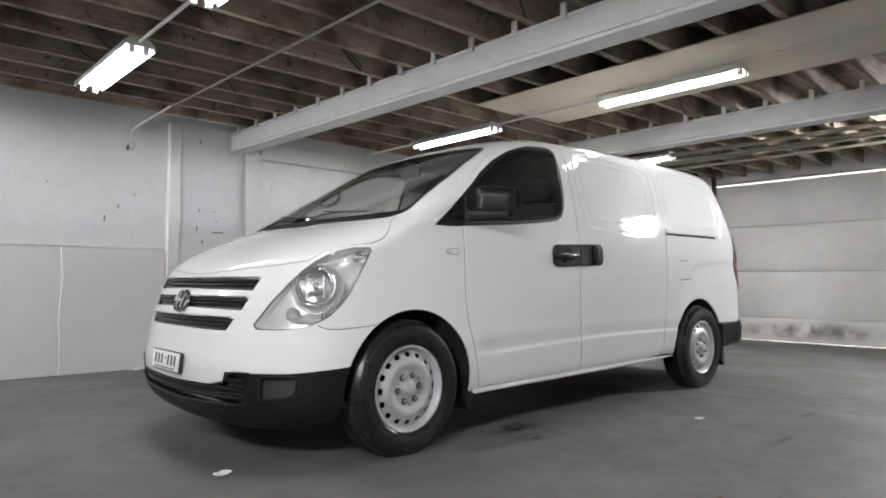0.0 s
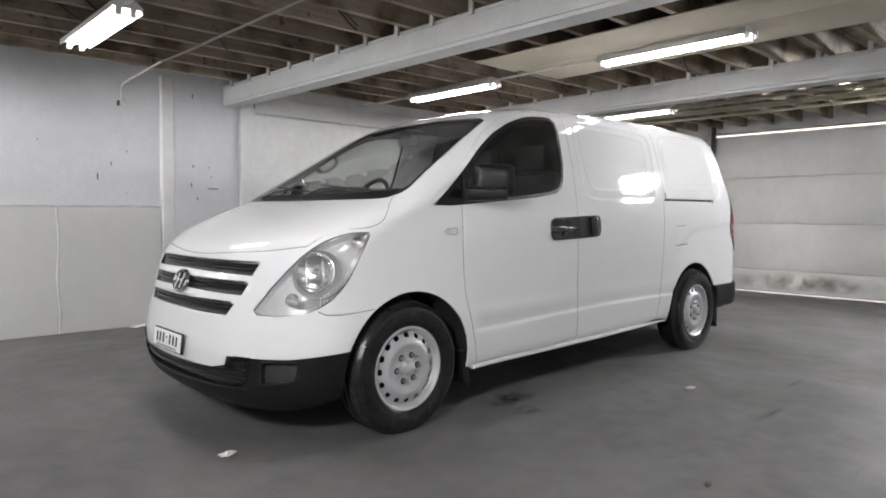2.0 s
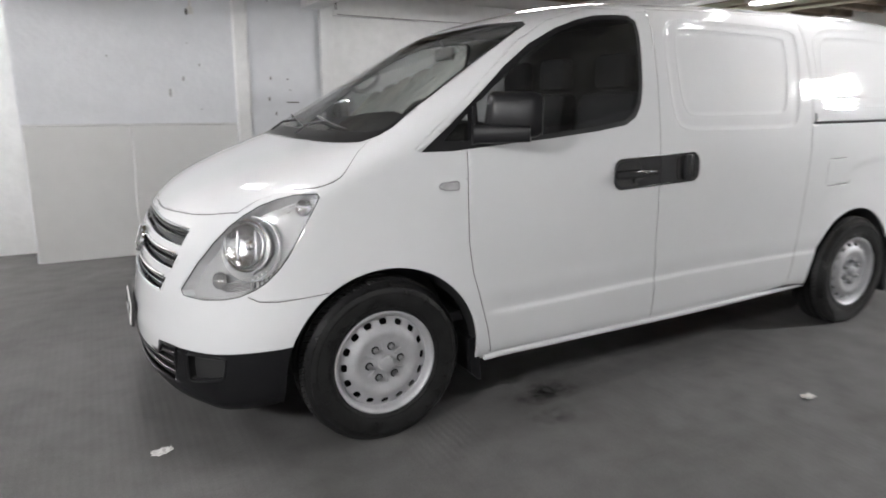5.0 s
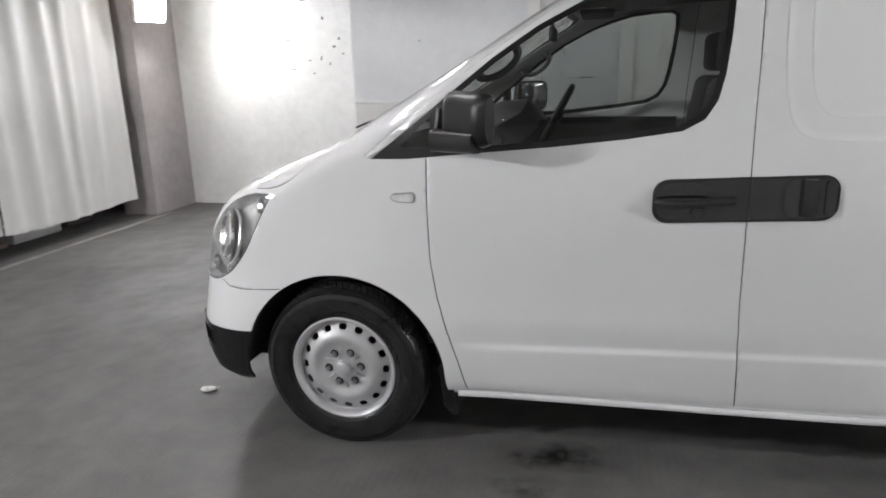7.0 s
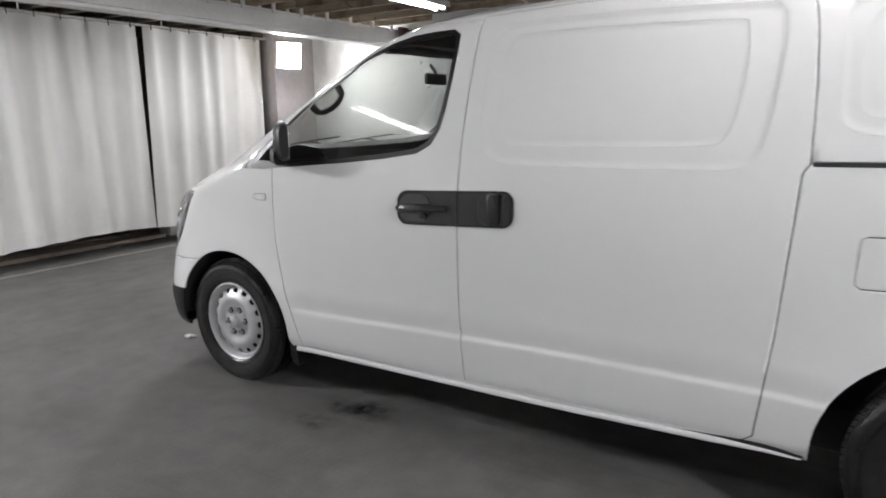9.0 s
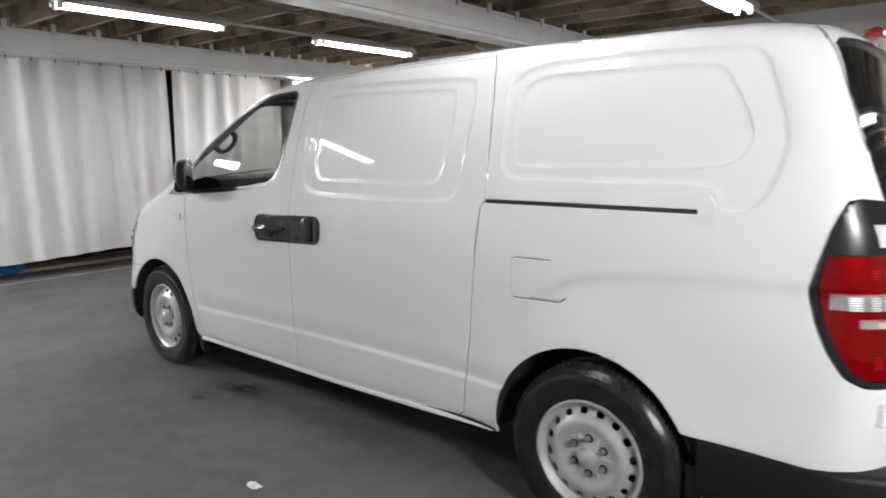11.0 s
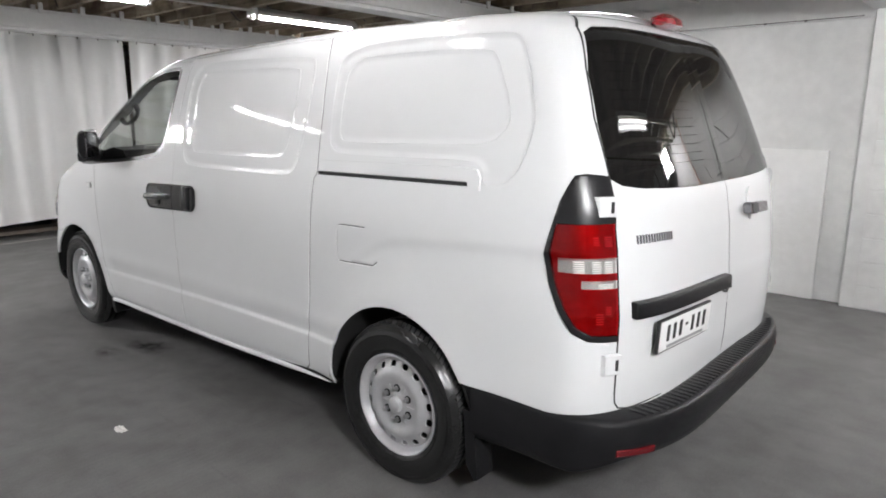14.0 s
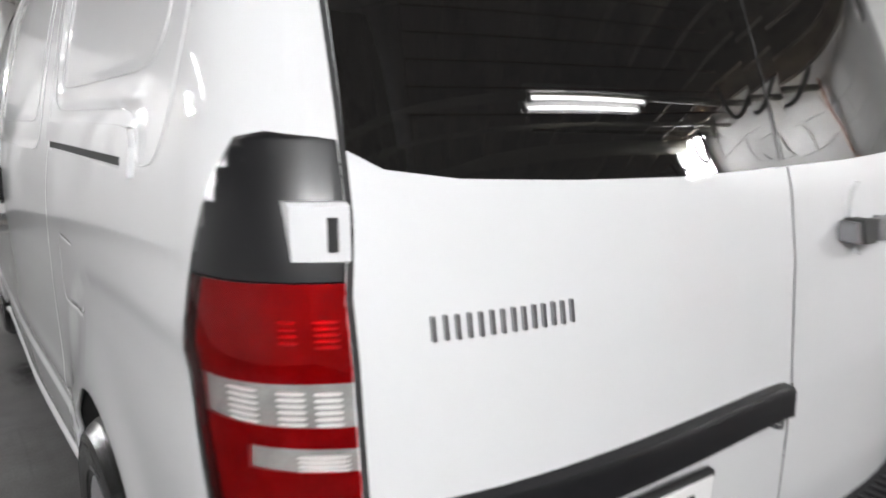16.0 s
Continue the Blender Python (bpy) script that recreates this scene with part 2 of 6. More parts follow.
M_HANDLE = mat("satin_grey_black_plastic", (0.024, 0.024, 0.025), 0.22, var=0.2, scale=12)
M_HEATER = mat("brown_heater_wire", (0.012, 0.006, 0.005), 0.8, spec=0.05)
M_CORD = mat("orange_cable", (0.50, 0.14, 0.03), 0.5, var=0.2, scale=8)
M_GAP = mat("grey_panel_joint", (0.038, 0.038, 0.038), 0.8, spec=0.2)
M_PIANO = mat("glossy_black_plastic", (0.008, 0.008, 0.009), 0.12, coat=0.5)
M_GLOSSBLACK = mat("satin_black_plastic", (0.012, 0.012, 0.013), 0.30, spec=0.4, var=0.15, scale=8)
M_LAMPBODY = mat("silver_lamp_housing", (0.76, 0.76, 0.77), 0.22, metal=0.65, var=0.15, scale=20, bump=0.25, bump_scale=28)
# near-white glints are painted into this lens colour
M_CLEARLENS = faceted("ribbed_clear_lens", (0.62, 0.62, 0.62), (0.98, 0.98, 0.98), 110)
M_CLEARLENS.node_tree.nodes["Principled BSDF"].inputs["Metallic"].default_value = 0.7
M_MIRROR = mat("mirror_glass", (0.5, 0.5, 0.52), 0.02, metal=1.0)
M_PLATE = mat("white_plate", (0.75, 0.75, 0.74), 0.4, var=0.05, scale=20)
M_GREYINK = mat("grey_ink", (0.3, 0.3, 0.3), 0.6)
M_GREYCHROME = mat("dull_chrome", (0.36, 0.36, 0.37), 0.25, metal=0.9)
M_HANDLEGREY = mat("grey_chrome_handle", (0.30, 0.30, 0.31), 0.25, metal=0.7)
M_NUT = mat("steel_wheel_nut", (0.40, 0.40, 0.40), 0.3, metal=0.9)
M_RUBBER = mat("tyre_rubber", (0.014, 0.014, 0.014), 0.24, spec=0.4, var=0.3, scale=12, bump=0.1, bump_scale=200)
M_TREAD = mat("worn_tyre_tread", (0.014, 0.014, 0.014), 0.62, var=0.3, scale=25)
M_STEEL = mat("silver_painted_steel", (0.44, 0.44, 0.45), 0.42, metal=0.35, var=0.12, scale=15)
M_CHROME = mat("chrome", (0.75, 0.75, 0.76), 0.12, metal=1.0)
M_LAMPMETAL = mat("lamp_reflector", (0.86, 0.86, 0.87), 0.22, metal=1.0)
M_DARK = mat("dark_underbody", (0.01, 0.01, 0.01), 0.8)
M_TRIM = mat("charcoal_cab_trim", (0.03, 0.03, 0.032), 0.6, var=0.2, scale=10, bump=0.1, bump_scale=300)
M_SEAT = mat("grey_seat_cloth", (0.016, 0.016, 0.018), 0.9, var=0.25, scale=40, bump=0.2, bump_scale=600)
# side and rear panes carry a faint painted haze that lifts their blacks
M_GLASS = glass("tinted_side_glass", (0.54, 0.56, 0.55), haze=0.012)
M_SCREEN = glass("windscreen_glass", (0.93, 0.95, 0.93), 1.8, haze=0.02, smear=0.10)
M_RGLASS = glass("dark_privacy_glass", (0.05, 0.05, 0.052), 1.52, haze=0.014)
M_LENS = glass("clear_lamp_lens", (0.98, 0.98, 0.98), 1.45)
M_RED = glass("red_lamp_lens", (0.74, 0.018, 0.036), 1.5)
M_BRAKERED = mat("red_brake_lens", (0.26, 0.004, 0.010), 0.2, coat=1.0, var=0.3, scale=30)
# bowl colour holds painted white glints on some facets
M_BOWL = faceted("pressed_lamp_bowl", (0.50, 0.50, 0.50), (0.98, 0.98, 0.98), 130)
M_BOWL.node_tree.nodes["Principled BSDF"].inputs["Metallic"].default_value = 0.8
M_BOWL.node_tree.nodes["Principled BSDF"].inputs["Coat Weight"].default_value = 0.0
M_BOWL.node_tree.nodes["Principled BSDF"].inputs["Roughness"].default_value = 0.25
M_BOWL.node_tree.nodes["Bump"].inputs["Strength"].default_value = 0.55
M_BOWL.node_tree.nodes["Bump"].inputs["Distance"].default_value = 0.0022
M_PROJECTOR = mat("chrome_reflector", (0.74, 0.74, 0.75), 0.20, metal=1.0, bump=0.35, bump_scale=55)
M_MIRRORSHELL = mat("dark_mirror_plastic", (0.010, 0.010, 0.011), 0.36, var=0.2, scale=10, spec=0.28)
M_TAILBACK = mat("satin_lamp_back", (0.34, 0.34, 0.325), 0.42, metal=0.35, var=0.3, scale=30)
# pale colour stands in for the glints of chrome ribs
M_LAMPRIB = mat("glint_white_lamp_rib", (0.82, 0.81, 0.79), 0.28, metal=0.4)
M_REFLECTOR = mat("red_reflector", (0.10, 0.004, 0.007), 0.25, coat=0.5)
M_KERB = mat("grey_worn_kerb", (0.26, 0.25, 0.235), 0.7, var=0.35, scale=5, bump=0.3, bump_scale=60)
M_BROWNPIPE = mat("brown_grey_conduit", (0.22, 0.20, 0.17), 0.6, var=0.25, scale=10)
M_BLUEWALL = mat("bluish_whitewash", (0.655, 0.665, 0.685), 0.6, var=0.10, scale=1.1, bump=0.35, bump_scale=22)
M_WHITE_WALL = mat("whitewashed_wall", (0.69, 0.69, 0.68), 0.6, var=0.17, scale=1.3, bump=0.35, bump_scale=22)
# brighter than the other walls; on the unseen near wall it bounces light
M_NEARWALL = mat("bright_whitewash", (0.80, 0.80, 0.79), 0.6, var=0.10, scale=1.3, bump=0.35, bump_scale=22)
M_BROWNWALL = mat("mauve_brown_plaster", (0.42, 0.395, 0.395), 0.8, var=0.22, scale=1.6, bump=0.4, bump_scale=20)
M_RUST = mat("dark_red_oxide_steel", (0.075, 0.035, 0.032), 0.7, var=0.4, scale=14, bump=0.2, bump_scale=60)
M_DADO = mat("white_painted_sheet", (0.63, 0.628, 0.617), 0.5, var=0.07, scale=0.8, bump=0.15, bump_scale=14)
M_BEAM = mat("white_painted_steelwork", (0.66, 0.66, 0.65), 0.45, var=0.12, scale=2.5, bump=0.15, bump_scale=40)
M_JOIST = timber_material()
M_CEILPANEL = mat("cream_ceiling_sheet", (0.56, 0.505, 0.41), 0.7, var=0.10, scale=2)
M_FLOOR = floor_material()
M_CURTAIN = mat("white_curtain_sheet", (0.70, 0.70, 0.69), 0.55, var=0.06, scale=2)
M_TUBE = mat("lit_fluorescent_tube", (0.9, 0.9, 0.9), 0.4, emit=((0.985, 0.968, 0.988), TUBE))
M_FLOOD = mat("lit_work_light", (0.9, 0.9, 0.9), 0.4, emit=((0.970, 0.968, 0.990), FLOOD))
M_FLOODSOFT = mat("lit_work_light_dim", (0.9, 0.9, 0.9), 0.4, emit=((0.970, 0.968, 0.990), FLOOD * 0.56))
M_FLOODREAR = mat("lit_work_light_bright", (0.9, 0.9, 0.9), 0.4, emit=((0.970, 0.968, 0.990), FLOOD * 0.66))
M_FITTING = mat("white_enamel_fitting", (0.7, 0.7, 0.68), 0.35, var=0.08, scale=8)
M_CONDUIT = mat("white_painted_conduit", (0.62, 0.61, 0.58), 0.5, var=0.15, scale=10)
M_DOORPANEL = mat("white_door_sheet", (0.78, 0.78, 0.765), 0.45, var=0.10, scale=1.5)
# fine upright ribs pressed into the door sheet
_dn = M_DOORPANEL.node_tree
_dw, _db, _dg = (_dn.nodes.new("ShaderNode" + k) for k in ("TexWave", "Bump", "NewGeometry"))
_dw.bands_direction = "Y"
_dw.inputs["Scale"].default_value, _dw.inputs["Distortion"].default_value = 7.0, 0.4
_db.inputs["Strength"].default_value, _db.inputs["Distance"].default_value = 0.35, 0.004
_dn.links.new(_dg.outputs["Position"], _dw.inputs["Vector"])
_dn.links.new(_dw.outputs["Fac"], _db.inputs["Height"])
_dn.links.new(_db.outputs["Normal"], _dn.nodes["Principled BSDF"].inputs["Normal"])
M_OLDWALL = mat("dark_brown_backwall", (0.10, 0.085, 0.08), 0.8, var=0.35, scale=2, bump=0.4, bump_scale=20)
M_WOOD = mat("weathered_timber", (0.30, 0.26, 0.21), 0.8, var=0.3, scale=8, bump=0.3, bump_scale=80)


# ---- mesh helpers ----
def part(name, bm, material, parent=None, label="", smooth=True):
    """Links a bmesh as one mesh object under a thing or a part."""
    bmesh.ops.recalc_face_normals(bm, faces=bm.faces[:]) if not smooth == "keep" else None
    me = bpy.data.meshes.new(name)
    bm.to_mesh(me)
    bm.free()
    for m in (material if isinstance(material, (list, tuple)) else [material]):
        me.materials.append(m)
    if smooth:
        me.polygons.foreach_set("use_smooth", [True] * len(me.polygons))
        me.set_sharp_from_angle(angle=radians(35))
    ob = new(name, me)
    if parent is not None:
        ob.parent = parent
    if label:
        ob["label"] = label
    return ob


def empty(name, label, category, group="", kind="", at=(0, 0, 0)):
    ob = new(name)
    ob.empty_display_size = 0.1
    ob.location = at
    return tagged(ob, label, category, group, kind)


def box(bm, x0, x1, y0, y1, z0, z1, bevel=0.0):
    r = bmesh.ops.create_cube(bm, size=1)
    vs = r["verts"]
    for v in vs:
        v.co = ((x0 + x1) / 2 + v.co.x * (x1 - x0), (y0 + y1) / 2 + v.co.y * (y1 - y0), (z0 + z1) / 2 + v.co.z * (z1 - z0))
    if bevel:
        es = list({e for v in vs for e in v.link_edges})
        r2 = bmesh.ops.bevel(bm, geom=es, offset=bevel, segments=2, profile=0.5, affect="EDGES")
        vs = list({v for f in r2["faces"] for v in f.verts})
    return vs


def bbox(*a, **k):
    bm = bmesh.new()
    box(bm, *a, **k)
    return bm


def tube(bm, pts, r, seg=10, caps=True):
    """A round bar of radius r along points."""
    pts = [Vector(p) for p in pts]
    rings = []
    up = None
    for i, p in enumerate(pts):
        d = (pts[min(i + 1, len(pts) - 1)] - pts[max(i - 1, 0)]).normalized()
        if up is None:
            up = d.orthogonal().normalized()
        a = (up - d * up.dot(d)).normalized()
        up = a
        c = d.cross(a)
        rr = r[i] if isinstance(r, (list, tuple)) else r
        rings.append([bm.verts.new(p + (a * math.cos(t) + c * math.sin(t)) * rr) for t in [2 * math.pi * k / seg for k in range(seg)]])
    for r0, r1 in zip(rings, rings[1:]):
        for k in range(seg):
            bm.faces.new((r0[k], r0[(k + 1) % seg], r1[(k + 1) % seg], r1[k]))
    if caps:
        bm.faces.new(rings[0][::-1])
        bm.faces.new(rings[-1])


def lathe(bm, prof, seg=48, axis_y=True, close=False):
    """Turns a profile of (radius, offset) round the y axis."""
    rings = []
    for r, o in prof:
        rings.append([bm.verts.new((r * math.cos(2 * math.pi * k / seg), o, r * math.sin(2 * math.pi * k / seg))) for k in range(seg)] if r > 1e-6 else [bm.verts.new((0, o, 0))])
    pairs = list(zip(rings, rings[1:])) + ([(rings[-1], rings[0])] if close else [])
    for a, b in pairs:
        for k in range(seg):
            j = (k + 1) % seg
            if len(a) == 1 and len(b) == 1:
                continue
            if len(a) == 1:
                bm.faces.new((a[0], b[j], b[k]))
            elif len(b) == 1:
                bm.faces.new((a[k], a[j], b[0]))
            else:
                bm.faces.new((a[k], a[j], b[j], b[k]))


def prism(bm, poly, y0, y1):
    """A solid from a polygon in (x, z), between y0 and y1."""
    a = [bm.verts.new((x, y0, z)) for x, z in poly]
    b = [bm.verts.new((x, y1, z)) for x, z in poly]
    bm.faces.new(a)
    bm.faces.new(b[::-1])
    for i in range(len(poly)):
        j = (i + 1) % len(poly)
        bm.faces.new((a[i], b[i], b[j], a[j]))
    return a + b


def rounded(x0, x1, z0, z1, r, n=5):
    """A rectangle with rounded corners as a list of points."""
    out = []
    for cx, cz, a0 in ((x1 - r, z1 - r, 0), (x0 + r, z1 - r, 90), (x0 + r, z0 + r, 180), (x1 - r, z0 + r, 270)):
        for k in range(n + 1):
            a = radians(a0 + 90 * k / n)
            out.append((cx + r * math.cos(a), cz + r * math.sin(a)))
    return out


# ---- the garage ----
WALL_Y, END_X, CURT_X, NEAR_Y = 3.36, 8.0, -4.0, -4.7
CEIL = 2.50      # underside of the joists


def setting(name, bm, material, label, category, parent=None, smooth=False):
    return tagged(part(name, bm, material, parent, "", smooth), label, category, kind="structure")


setting("floor", bbox(-6.2, 9.6, NEAR_Y - 0.3, 4.2, -0.2, 0), M_FLOOR, "dark grey worn concrete garage floor with faint stains", "floor")
STEP_X, STEP_Y = -1.50, 3.87
wall_far = setting("wall_far", bbox(STEP_X, 1.18, WALL_Y, STEP_Y + 0.2, 0, 3.0), M_BLUEWALL, "whitewashed masonry side wall with chips and marks", "wall")
setting("wall_far_white", bbox(1.182, 9.0, WALL_Y, STEP_Y + 0.2, 0, 3.0), M_WHITE_WALL, "smooth white painted side wall", "wall")
setting("wall_recess", bbox(-6.2, STEP_X - 0.002, STEP_Y, STEP_Y + 0.2, 0, 3.0), M_WHITE_WALL, "chipped whitewashed wall set back beside the curtain", "wall")
setting("wall_return", bbox(-4.3, -3.87, 3.14, STEP_Y - 0.002, 0, 3.0), M_BROWNWALL, "bare mauve-brown plastered wall end behind the curtain", "wall")
# added out of view; its bright colour throws light on the van's side
setting("wall_near", bbox(-6.2, 9.0, NEAR_Y - 0.2, NEAR_Y, 0, 3.0), M_NEARWALL, "unseen white side wall added to close the room and bounce light onto the van", "wall")
setting("wall_back", bbox(-6.2, -6.0, NEAR_Y, STEP_Y, 0, 3.0), M_OLDWALL, "dark brown wall behind the curtain", "wall")


def dado(x0, x1, top, material=None):
    return setting("dado_panel", bbox(x0, x1, WALL_Y - 0.035, WALL_Y - 0.001, 0, top, bevel=0.006), material or M_DADO, "white painted lower wall sheet", "wall panel")


dado(-1.49, -0.66, 1.185)
dado(-0.655, 0.27, 1.185)
dado(1.26, 3.87, 1.235, M_NEARWALL)


def pilaster(name, x0, x1, depth, top, label):
    return setting(name, bbox(x0, x1, WALL_Y - depth, WALL_Y - 0.001, 0, top, bevel=0.006), M_WHITE_WALL, label, "pilaster")


pilaster("pilaster_1", 0.28, 0.40, 0.07, CEIL, "narrow white painted pilaster on the wall")
pilaster("pilaster_2", 1.12, 1.25, 0.07, CEIL, "white painted wall pier beneath the steel beam")
pilaster("pilaster_4", 4.078, 4.203, 0.094, CEIL, "white painted post at the end of the wall")
setting("trim", bbox(1.26, 4.07, WALL_Y - 0.05, WALL_Y - 0.001, 2.235, 2.44, bevel=0.006), M_WHITE_WALL, "white painted lintel board along the wall", "lintel")

# steel beams across the room
BEAMS = ((-2.45, 0.025), (1.10, -0.035), (4.14, 0.0))
for x, lean in BEAMS:
    b = empty("ceiling_beam", "white painted steel ceiling beam carrying timber joists", "beam", "ceiling beams", "structure")
    y0, y1 = NEAR_Y, (STEP_Y if x < STEP_X else WALL_Y) - 0.002
    b.matrix_world = Matrix(((1, lean, 0, 0), (0, 1, 0, 0), (0, 0, 1, 0), (0, 0, 0, 1)))
    part("web", bbox(x - 0.086, x + 0.086, y0, y1, 2.318, 2.47), M_BEAM, b, smooth=False)
    part("flange", bbox(x - 0.09, x + 0.09, y0, y1, 2.285, 2.313, bevel=0.004), M_BEAM, b, smooth=False)
    part("flange", bbox(x - 0.09, x + 0.09, y0, y1, 2.472, CEIL - 0.004, bevel=0.004), M_BEAM, b, smooth=False)
    for k in range(24):
        y = y1 - 0.25 - 0.385 * k
        part("cleat", bbox(x - 0.115, x - 0.092, y - 0.02, y + 0.02, 2.46, 2.56, bevel=0.004), M_BEAM, b, smooth=False)
        part("cleat", bbox(x + 0.092, x + 0.115, y - 0.02, y + 0.02, 2.46, 2.56, bevel=0.004), M_BEAM, b, smooth=False)

# timber ceiling: joists and boards in one mesh
bm = bmesh.new()
rnd = random.Random(3)
for k in range(-1, 25):
    y = WALL_Y - 0.36 - 0.385 * k
    x = -6.0
    while x < 8.6:
        L = rnd.uniform(3.2, 4.2)
        o = rnd.uniform(-0.02, 0.02)
        box(bm, x, min(x + L, 8.7), y - 0.024 + o, y + 0.024 + o, CEIL + rnd.uniform(0, 0.006), CEIL + 0.20)
        x += L
y = NEAR_Y
while y < 3.9:
    box(bm, -6.2, 9.0, y, y + 0.125, CEIL + 0.205 + rnd.uniform(0, 0.006), CEIL + 0.24)
    y += 0.132
box(bm, -6.4, 9.2, NEAR_Y - 0.4, 4.3, CEIL + 0.25, CEIL + 0.32)
tagged(part("ceiling", bm, M_JOIST, smooth=False), "aged brown timber joists and floorboards overhead", "ceiling", kind="structure")


def ceiling_light(x, y0, label="twin-tube fluorescent batten light hanging under the joists", z=2.44):
    e = empty("ceiling_light", label, "light fitting", "fluorescent lights")
    y1 = y0 + 1.24
    bm = bmesh.new()
    prism(bm, [(x - 0.105, z - 0.014), (x - 0.105, z + 0.024), (x - 0.062, z + 0.064), (x + 0.062, z + 0.064), (x + 0.105, z + 0.024), (x + 0.105, z - 0.014), (x + 0.100, z - 0.012), (x + 0.088, z + 0.010), (x - 0.088, z + 0.010), (x - 0.100, z - 0.012)], y0, y1)
    part("batten", bm, M_FITTING, e, smooth=False)
    for dx in (-0.045, 0.045):
        bm = bmesh.new()
        tube(bm, [(x + dx, y0 + 0.035, z - 0.015), (x + dx, y1 - 0.035, z - 0.015)], 0.012, 12)
        part("fluorescent_tube", bm, M_TUBE, e)
        for y in (y0 + 0.002, y1 - 0.034):
            part("tube_holder", bbox(x + dx - 0.018, x + dx + 0.018, y, y + 0.032, z - 0.04, z + 0.012, bevel=0.004), M_FITTING, e)
    for y in (y0 + 0.2, y1 - 0.2):
        bm = bmesh.new()
        tube(bm, [(x, y, z + 0.060), (x, y, CEIL + 0.02)], 0.006, 8)
        part("hanger", bm, M_CONDUIT, e)
    return e


for y0 in (1.10, -1.15, -3.6):
    ceiling_light(-0.72, y0)
for y0 in (1.02, -1.48):
    ceiling_light(2.72, y0)
ceiling_light(5.42, 0.52)

# garage door end
setting("wall_end", bbox(END_X, END_X + 0.2, 1.30, WALL_Y, 0, 3.0), M_WHITE_WALL, "white painted end wall beside the garage door", "wall")
setting("wall_lintel", bbox(END_X, END_X + 0.2, NEAR_Y, 1.30, 2.42, 3.0), M_WHITE_WALL, "white painted lintel over the garage door", "wall")
gd = empty("garage_door", "closed white sectional garage door with scuffed lower panel", "garage door", kind="structure")
zs = (0.02, 0.355, 1.045, 1.735, 2.39)
for z0, z1 in zip(zs, zs[1:]):
    bm = bmesh.new()
    box(bm, END_X + 0.05, END_X + 0.09, NEAR_Y, 1.298, z0, z1 - 0.012, bevel=0.006)
    part("door_panel", bm, M_DOORPANEL, gd)

part("door_backing", bbox(END_X + 0.092, END_X + 0.10, NEAR_Y, 1.298, 0.03, 2.37), M_DOORPANEL, gd, smooth=False)

# curtain
bm = bmesh.new()
def curtain(bm, y0, y1, seed):
    """A hung sheet with a rounded pleat every quarter of a metre or so."""
    r = random.Random(seed)
    ridges = []
    y = y0 + 0.1
    while y < y1:
        ridges.append((y, r.uniform(0.022, 0.046), r.uniform(0.050, 0.085), r.uniform(-0.05, 0.05)))
        y += r.uniform(0.22, 0.36)
    cols = int((y1 - y0) / 0.0125)
    prev = None
    for j in range(cols + 1):
        col = []
        y = y0 + (y1 - y0) * j / cols
        for i in range(15):
            t = i / 14
            z = 0.20 + 2.23 * t + 0.025 * math.sin(2.3 * y) * (1 - t)
            d = sum(h * (0.7 + 0.3 * (1 - t)) * math.exp(-((y - ry - sh * (1 - t)) / wd) ** 2) for ry, h, wd, sh in ridges)
            col.append(bm.verts.new((CURT_X + d - 0.02 + 0.012 * math.sin(5 * y + 2 * t), y + (y > 1.3) * -0.05 * (1 - t) + (y < 1.3) * 0.02 * (1 - t), z)))
        if prev:
            for i in range(14):
                bm.faces.new((prev[i], col[i], col[i + 1], prev[i + 1]))
        prev = col


curtain(bm, 1.36, 3.05, 5)
c = tagged(part("curtain", bm, M_CURTAIN), "white pleated plastic curtain hung from a rail", "curtain", "curtains")
bm = bmesh.new()
curtain(bm, -4.65, 1.28, 7)
c2 = tagged(part("curtain", bm, M_CURTAIN), "white pleated plastic curtain hung from a rail", "curtain", "curtains")


def work_light(x, y, z, tx, ty, size=0.30, glow=M_FLOOD, wall=None):
    """A square LED flood light on a bracket from the ceiling, turned to the middle of the room."""
    e = empty("work_light", "square white LED flood light fixed under the ceiling", "flood light", "flood lights", at=(x, y, z))
    m = look((0, 0, 0), (tx - x, ty - y, 0.9 - z)).to_3x3().to_4x4()
    h = size / 2
    bm = bbox(-h - 0.02, h + 0.02, -h - 0.02, h + 0.02, 0.006, 0.07, bevel=0.01)
    bmesh.ops.transform(bm, matrix=m, verts=bm.verts)
    part("housing", bm, M_FITTING, e)
    bm = bbox(-h, h, -h, h, -0.006, 0.004, bevel=0.003)
    bmesh.ops.transform(bm, matrix=m, verts=bm.verts)
    part("led_panel", bm, glow, e)
    bm = bmesh.new()
    tube(bm, [m @ Vector((0, 0, 0.06)), m @ Vector((0, 0, 0.10)), wall or (0, 0, CEIL + 0.02 - z)], 0.012, 8)
    part("bracket", bm, M_FITTING, e)


work_light(-3.62, 3.17, 2.22, 1.5, 1.0, glow=M_FLOODSOFT, wall=(-0.26, 0.06, 0.04))
work_light(5.95, 3.02, 2.33, 1.5, 0, glow=M_FLOODREAR)
work_light(6.05, -2.50, 2.34, 2.6, 0)
work_light(-3.60, -3.30, 2.34, 1.5, 0)
